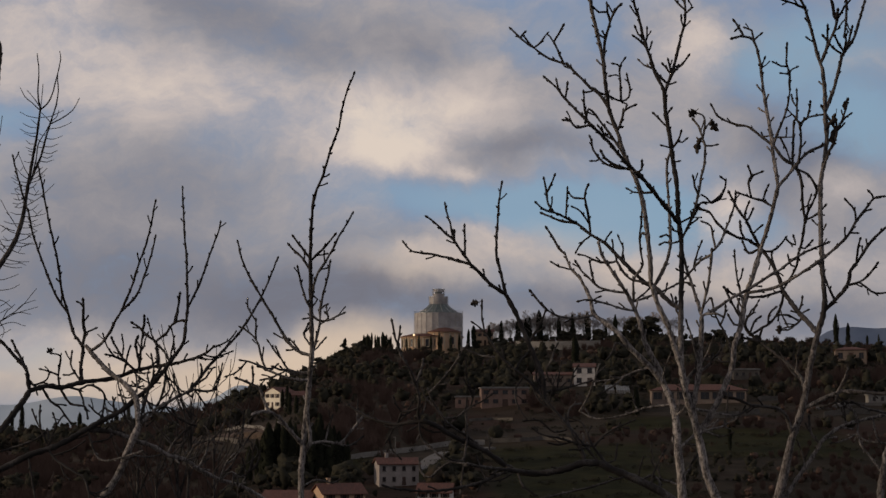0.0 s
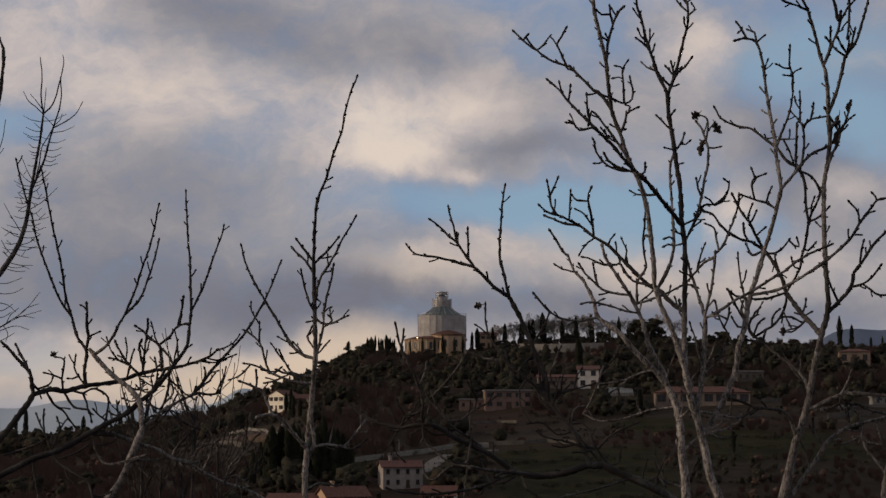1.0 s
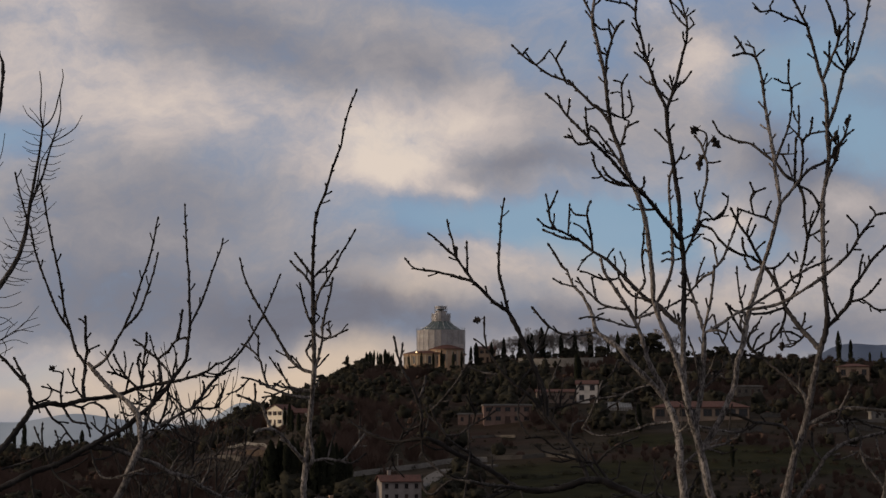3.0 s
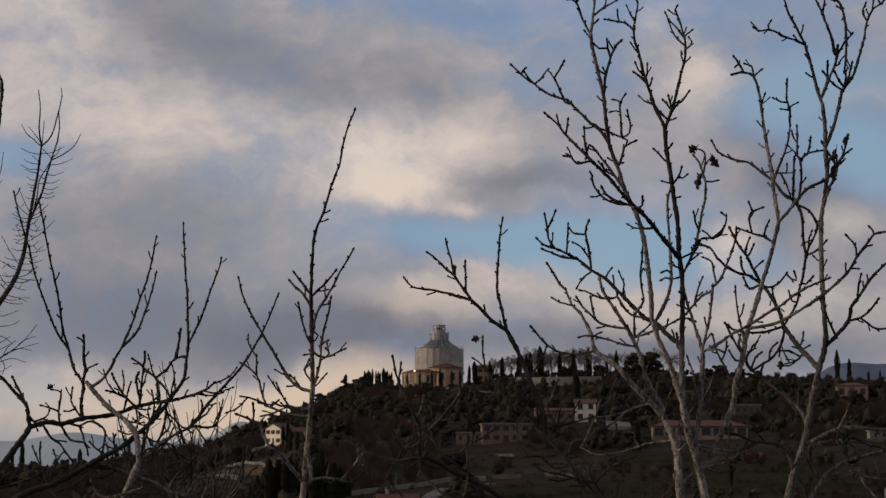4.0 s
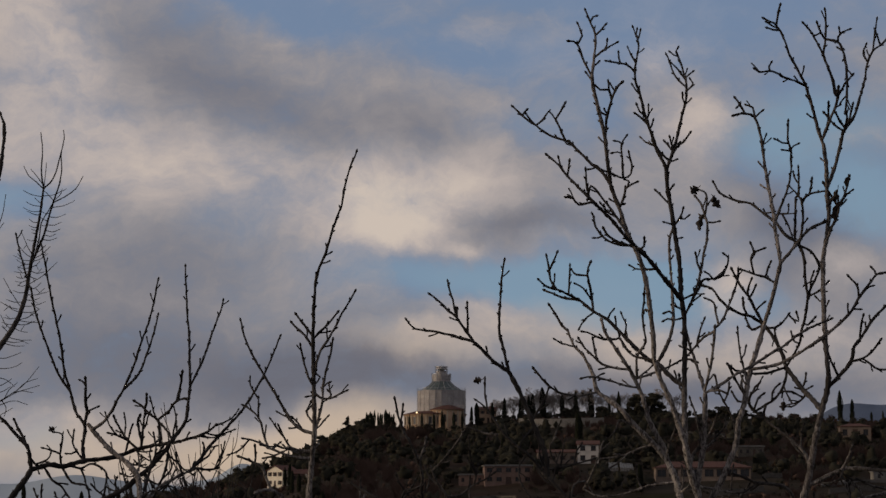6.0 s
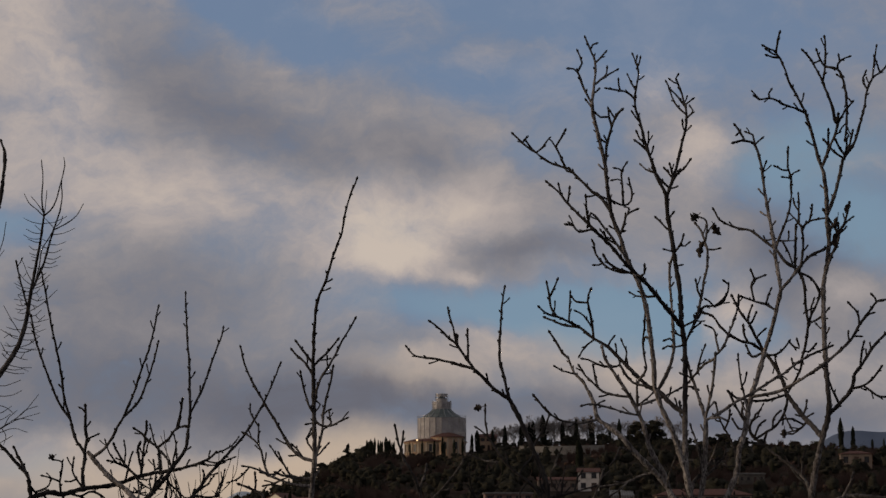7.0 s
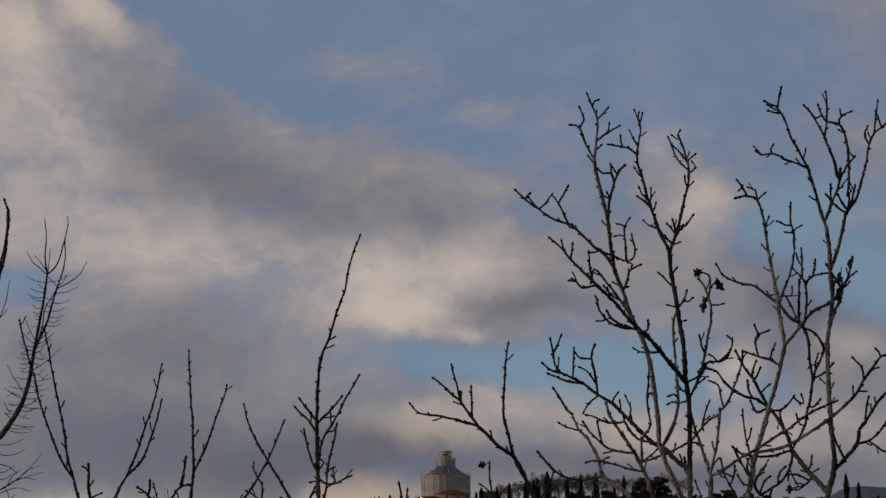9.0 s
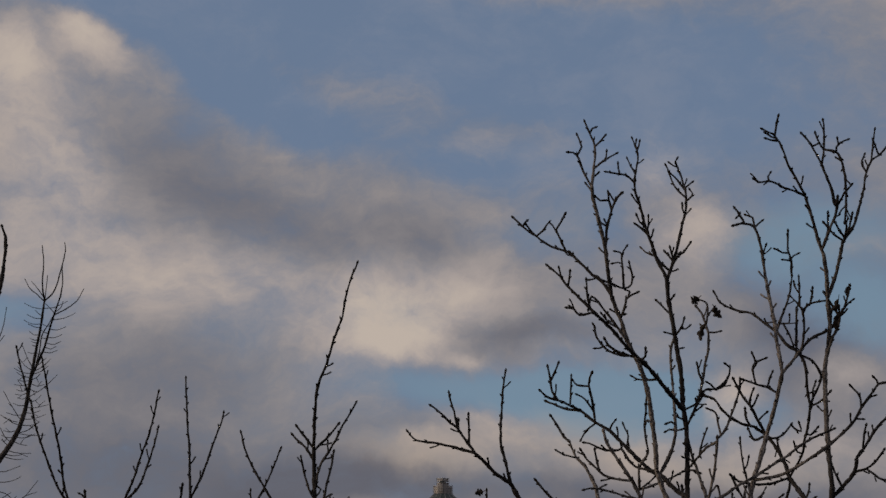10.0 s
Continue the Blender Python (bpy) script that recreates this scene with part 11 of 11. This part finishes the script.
branch(tree, "twig", 0.0028, 0.0020, (1.00, 1.00), [(-3.400, 15.000, 3.082), (-3.414, 15.009, 3.100), (-3.444, 15.091, 3.124)], fine=True)
branch(tree, "twig", 0.0036, 0.0022, (1.00, 1.00), [(-3.366, 15.000, 3.018), (-3.411, 14.990, 3.007), (-3.442, 14.903, 3.009)], fine=True)
branch(tree, "twig", 0.0028, 0.0020, (1.00, 1.00), [(-3.413, 15.000, 3.008), (-3.439, 15.033, 3.026), (-3.463, 15.062, 3.045)], fine=True)
branch(tree, "twig", 0.0036, 0.0022, (1.00, 1.00), [(-3.392, 15.000, 2.965), (-3.424, 14.967, 2.962), (-3.486, 15.023, 2.985)], fine=True)
branch(tree, "twig", 0.0028, 0.0020, (1.00, 1.00), [(-3.432, 15.000, 2.965), (-3.446, 15.005, 2.947), (-3.480, 15.093, 2.936)], fine=True)
branch(tree, "twig", 0.0036, 0.0022, (1.00, 1.00), [(-3.408, 15.000, 2.929), (-3.445, 14.969, 2.966), (-3.483, 14.964, 3.037)], fine=True)
branch(tree, "twig", 0.0028, 0.0020, (1.00, 1.00), [(-3.452, 15.000, 2.969), (-3.460, 14.982, 2.991), (-3.468, 14.963, 3.013)], fine=True)
branch(tree, "twig", 0.0036, 0.0022, (1.00, 1.00), [(-3.426, 15.000, 2.903), (-3.465, 15.035, 2.932), (-3.473, 14.971, 2.945)], fine=True)
branch(tree, "twig", 0.0028, 0.0020, (1.00, 1.00), [(-3.457, 15.000, 2.929), (-3.470, 15.022, 2.945), (-3.460, 14.939, 2.952)], fine=True)
branch(tree, "twig", 0.0036, 0.0022, (1.00, 1.00), [(-3.359, 15.000, 3.085), (-3.433, 15.017, 3.106), (-3.504, 15.042, 3.147)], fine=True)
branch(tree, "twig", 0.0028, 0.0020, (1.00, 1.00), [(-3.429, 15.000, 3.104), (-3.450, 15.009, 3.089), (-3.479, 15.055, 3.077)], fine=True)
branch(tree, "twig", 0.0036, 0.0022, (1.00, 1.00), [(-3.467, 15.000, 2.796), (-3.528, 15.024, 2.808), (-3.567, 14.969, 2.838)], fine=True)
branch(tree, "twig", 0.0028, 0.0020, (1.00, 1.00), [(-3.522, 15.000, 2.806), (-3.531, 14.986, 2.828), (-3.526, 14.912, 2.845)], fine=True)
branch(tree, "twig", 0.0042, 0.0022, (1.00, 1.00), [(-3.571, 15.000, 2.708), (-3.456, 14.981, 2.697), (-3.371, 14.898, 2.709), (-3.298, 14.883, 2.734)], fine=True)
branch(tree, "twig", 0.0042, 0.0022, (1.00, 1.00), [(-3.570, 15.000, 2.664), (-3.476, 14.981, 2.618), (-3.359, 14.893, 2.621), (-3.299, 14.933, 2.658)], fine=True)
branch(tree, "twig", 0.0042, 0.0022, (1.00, 1.00), [(-3.582, 15.000, 2.311), (-3.446, 14.977, 2.380), (-3.286, 14.935, 2.483), (-3.161, 14.909, 2.626)], fine=True)
branch(tree, "twig", 0.0042, 0.0022, (1.00, 1.00), [(-3.582, 15.000, 2.311), (-3.472, 14.994, 2.363), (-3.333, 14.957, 2.431), (-3.169, 15.007, 2.487)], fine=True)
branch(tree, "twig", 0.0042, 0.0022, (1.00, 1.00), [(-3.581, 15.000, 2.289), (-3.392, 15.030, 2.365), (-3.274, 15.061, 2.340)], fine=True)
branch(tree, "twig", 0.0042, 0.0022, (1.00, 1.00), [(-3.565, 15.000, 2.487), (-3.478, 15.006, 2.487), (-3.388, 14.994, 2.539)], fine=True)
branch(tree, "twig", 0.0042, 0.0022, (1.00, 1.00), [(-3.439, 15.000, 2.390), (-3.412, 15.012, 2.452), (-3.368, 15.103, 2.515)], fine=True)
branch(tree, "twig", 0.0042, 0.0022, (1.00, 1.00), [(-3.387, 15.000, 2.425), (-3.320, 15.015, 2.443), (-3.212, 14.969, 2.427)], fine=True)
branch(tree, "twig", 0.0042, 0.0022, (1.00, 1.00), [(-3.343, 15.000, 2.451), (-3.277, 14.991, 2.508), (-3.169, 14.917, 2.534)], fine=True)
branch(tree, "twig", 0.0042, 0.0022, (1.00, 1.00), [(-3.522, 15.000, 2.553), (-3.428, 14.975, 2.529), (-3.350, 14.928, 2.473)], fine=True)
branch(tree, "twig", 0.0042, 0.0022, (1.00, 1.00), [(-3.558, 15.000, 2.223), (-3.467, 14.984, 2.257), (-3.352, 14.897, 2.306)], fine=True)
branch(tree, "twig", 0.0042, 0.0022, (1.00, 1.00), [(-3.564, 15.000, 2.443), (-3.476, 15.004, 2.434), (-3.376, 14.910, 2.472)], fine=True)
branch(tree, "twig", 0.0042, 0.0022, (1.00, 1.00), [(-3.465, 15.000, 2.372), (-3.421, 14.972, 2.309), (-3.431, 14.944, 2.238)], fine=True)
branch(tree, "limb", 0.0100, 0.0080, (1.00, 1.00), [(-3.688, 15.000, 2.930), (-3.640, 15.007, 3.556), (-3.574, 15.011, 4.052), (-3.532, 15.000, 4.231)], fine=True)
branch(tree, "twig", 0.0080, 0.0050, (1.00, 1.00), [(-3.532, 15.000, 4.231), (-3.516, 14.998, 4.344), (-3.508, 14.991, 4.434), (-3.507, 14.972, 4.553)], fine=True)
branch(tree, "twig", 0.0045, 0.0030, (1.00, 1.00), [(-3.645, 15.000, 3.465), (-3.554, 15.005, 3.681), (-3.502, 15.014, 3.835), (-3.476, 14.998, 3.995)], fine=True)
branch(tree, "twig", 0.0036, 0.0024, (1.00, 1.00), [(-3.544, 15.000, 3.698), (-3.508, 14.995, 3.734), (-3.485, 15.003, 3.771)], fine=True)

# whips of a thicket behind the low fruit tree
thicket = thing("bare_bush", "thicket of thin straight leafless shoots", "bush", (-1.9, 12.6, -3.78))
whip = random.Random(8)
for stem in range(5):
    foot = Vector((-2.0 + 0.11 * stem, 12.6 + whip.uniform(-0.2, 0.2), -3.9))
    knee = Vector((-2.02 + 0.13 * stem, 12.6 + whip.uniform(-0.2, 0.2), 1.40 + whip.uniform(-0.15, 0.2)))
    branch(thicket, "stem", 0.016, 0.008, (0.75, 0.9), [foot, (foot + knee) / 2 + Vector((whip.uniform(-0.1, 0.1), 0, 0)), knee], fine=True)
    for k in range(11):
        start = foot.lerp(knee, whip.uniform(0.92, 1.0))
        lean = whip.uniform(-0.34, 0.55) + 0.05 * (stem - 2)
        rise = whip.uniform(0.30, 0.78)
        end = start + Vector((lean * rise * 1.1, whip.uniform(-0.2, 0.2), rise))
        bow = (start + end) / 2 + Vector((whip.uniform(-0.04, 0.04) + 0.06 * lean, 0, 0))
        branch(thicket, "shoot", 0.0050, 0.0022, (0.85, 1.0), [start, bow, end], fine=True)
        if whip.random() < 0.6:
            side = bow.lerp(end, 0.2)
            branch(thicket, "shoot", 0.0032, 0.0018, (0.7, 1.0), [side, side + Vector((whip.choice((-1, 1)) * 0.10, 0, 0.12)), side + Vector((whip.choice((-1, 1)) * 0.13, 0, 0.30))], fine=True)

# withered leaves still hanging
dry_leaf(near_trees["E"], (1.374, 10.300, 3.274), 0.052, 0.067, (20, 40, 30))
dry_leaf(near_trees["E"], (1.456, 10.300, 3.218), 0.073, 0.061, (10, -40, 10))
dry_leaf(near_trees["E"], (1.403, 10.300, 3.129), 0.094, 0.045, (5, 12, 20))
dry_leaf(near_trees["F"], (2.234, 10.800, 3.342), 0.083, 0.038, (0, 5, 20))
dry_leaf(near_trees["F"], (2.245, 10.800, 3.258), 0.095, 0.041, (10, -10, 70))
dry_leaf(near_trees["F"], (2.214, 10.800, 3.297), 0.070, 0.038, (0, 40, 10))
dry_leaf(near_trees["F"], (2.296, 10.800, 3.414), 0.057, 0.029, (0, 0, 50))
dry_leaf(near_trees["F"], (1.894, 10.800, 2.138), 0.054, 0.048, (0, 0, 0))
dry_leaf(near_trees["D"], (0.183, 10.000, 2.216), 0.044, 0.050, (30, 70, 20))
dry_leaf(near_trees["B"], (-2.234, 11.000, 2.009), 0.039, 0.049, (0, 60, 10))
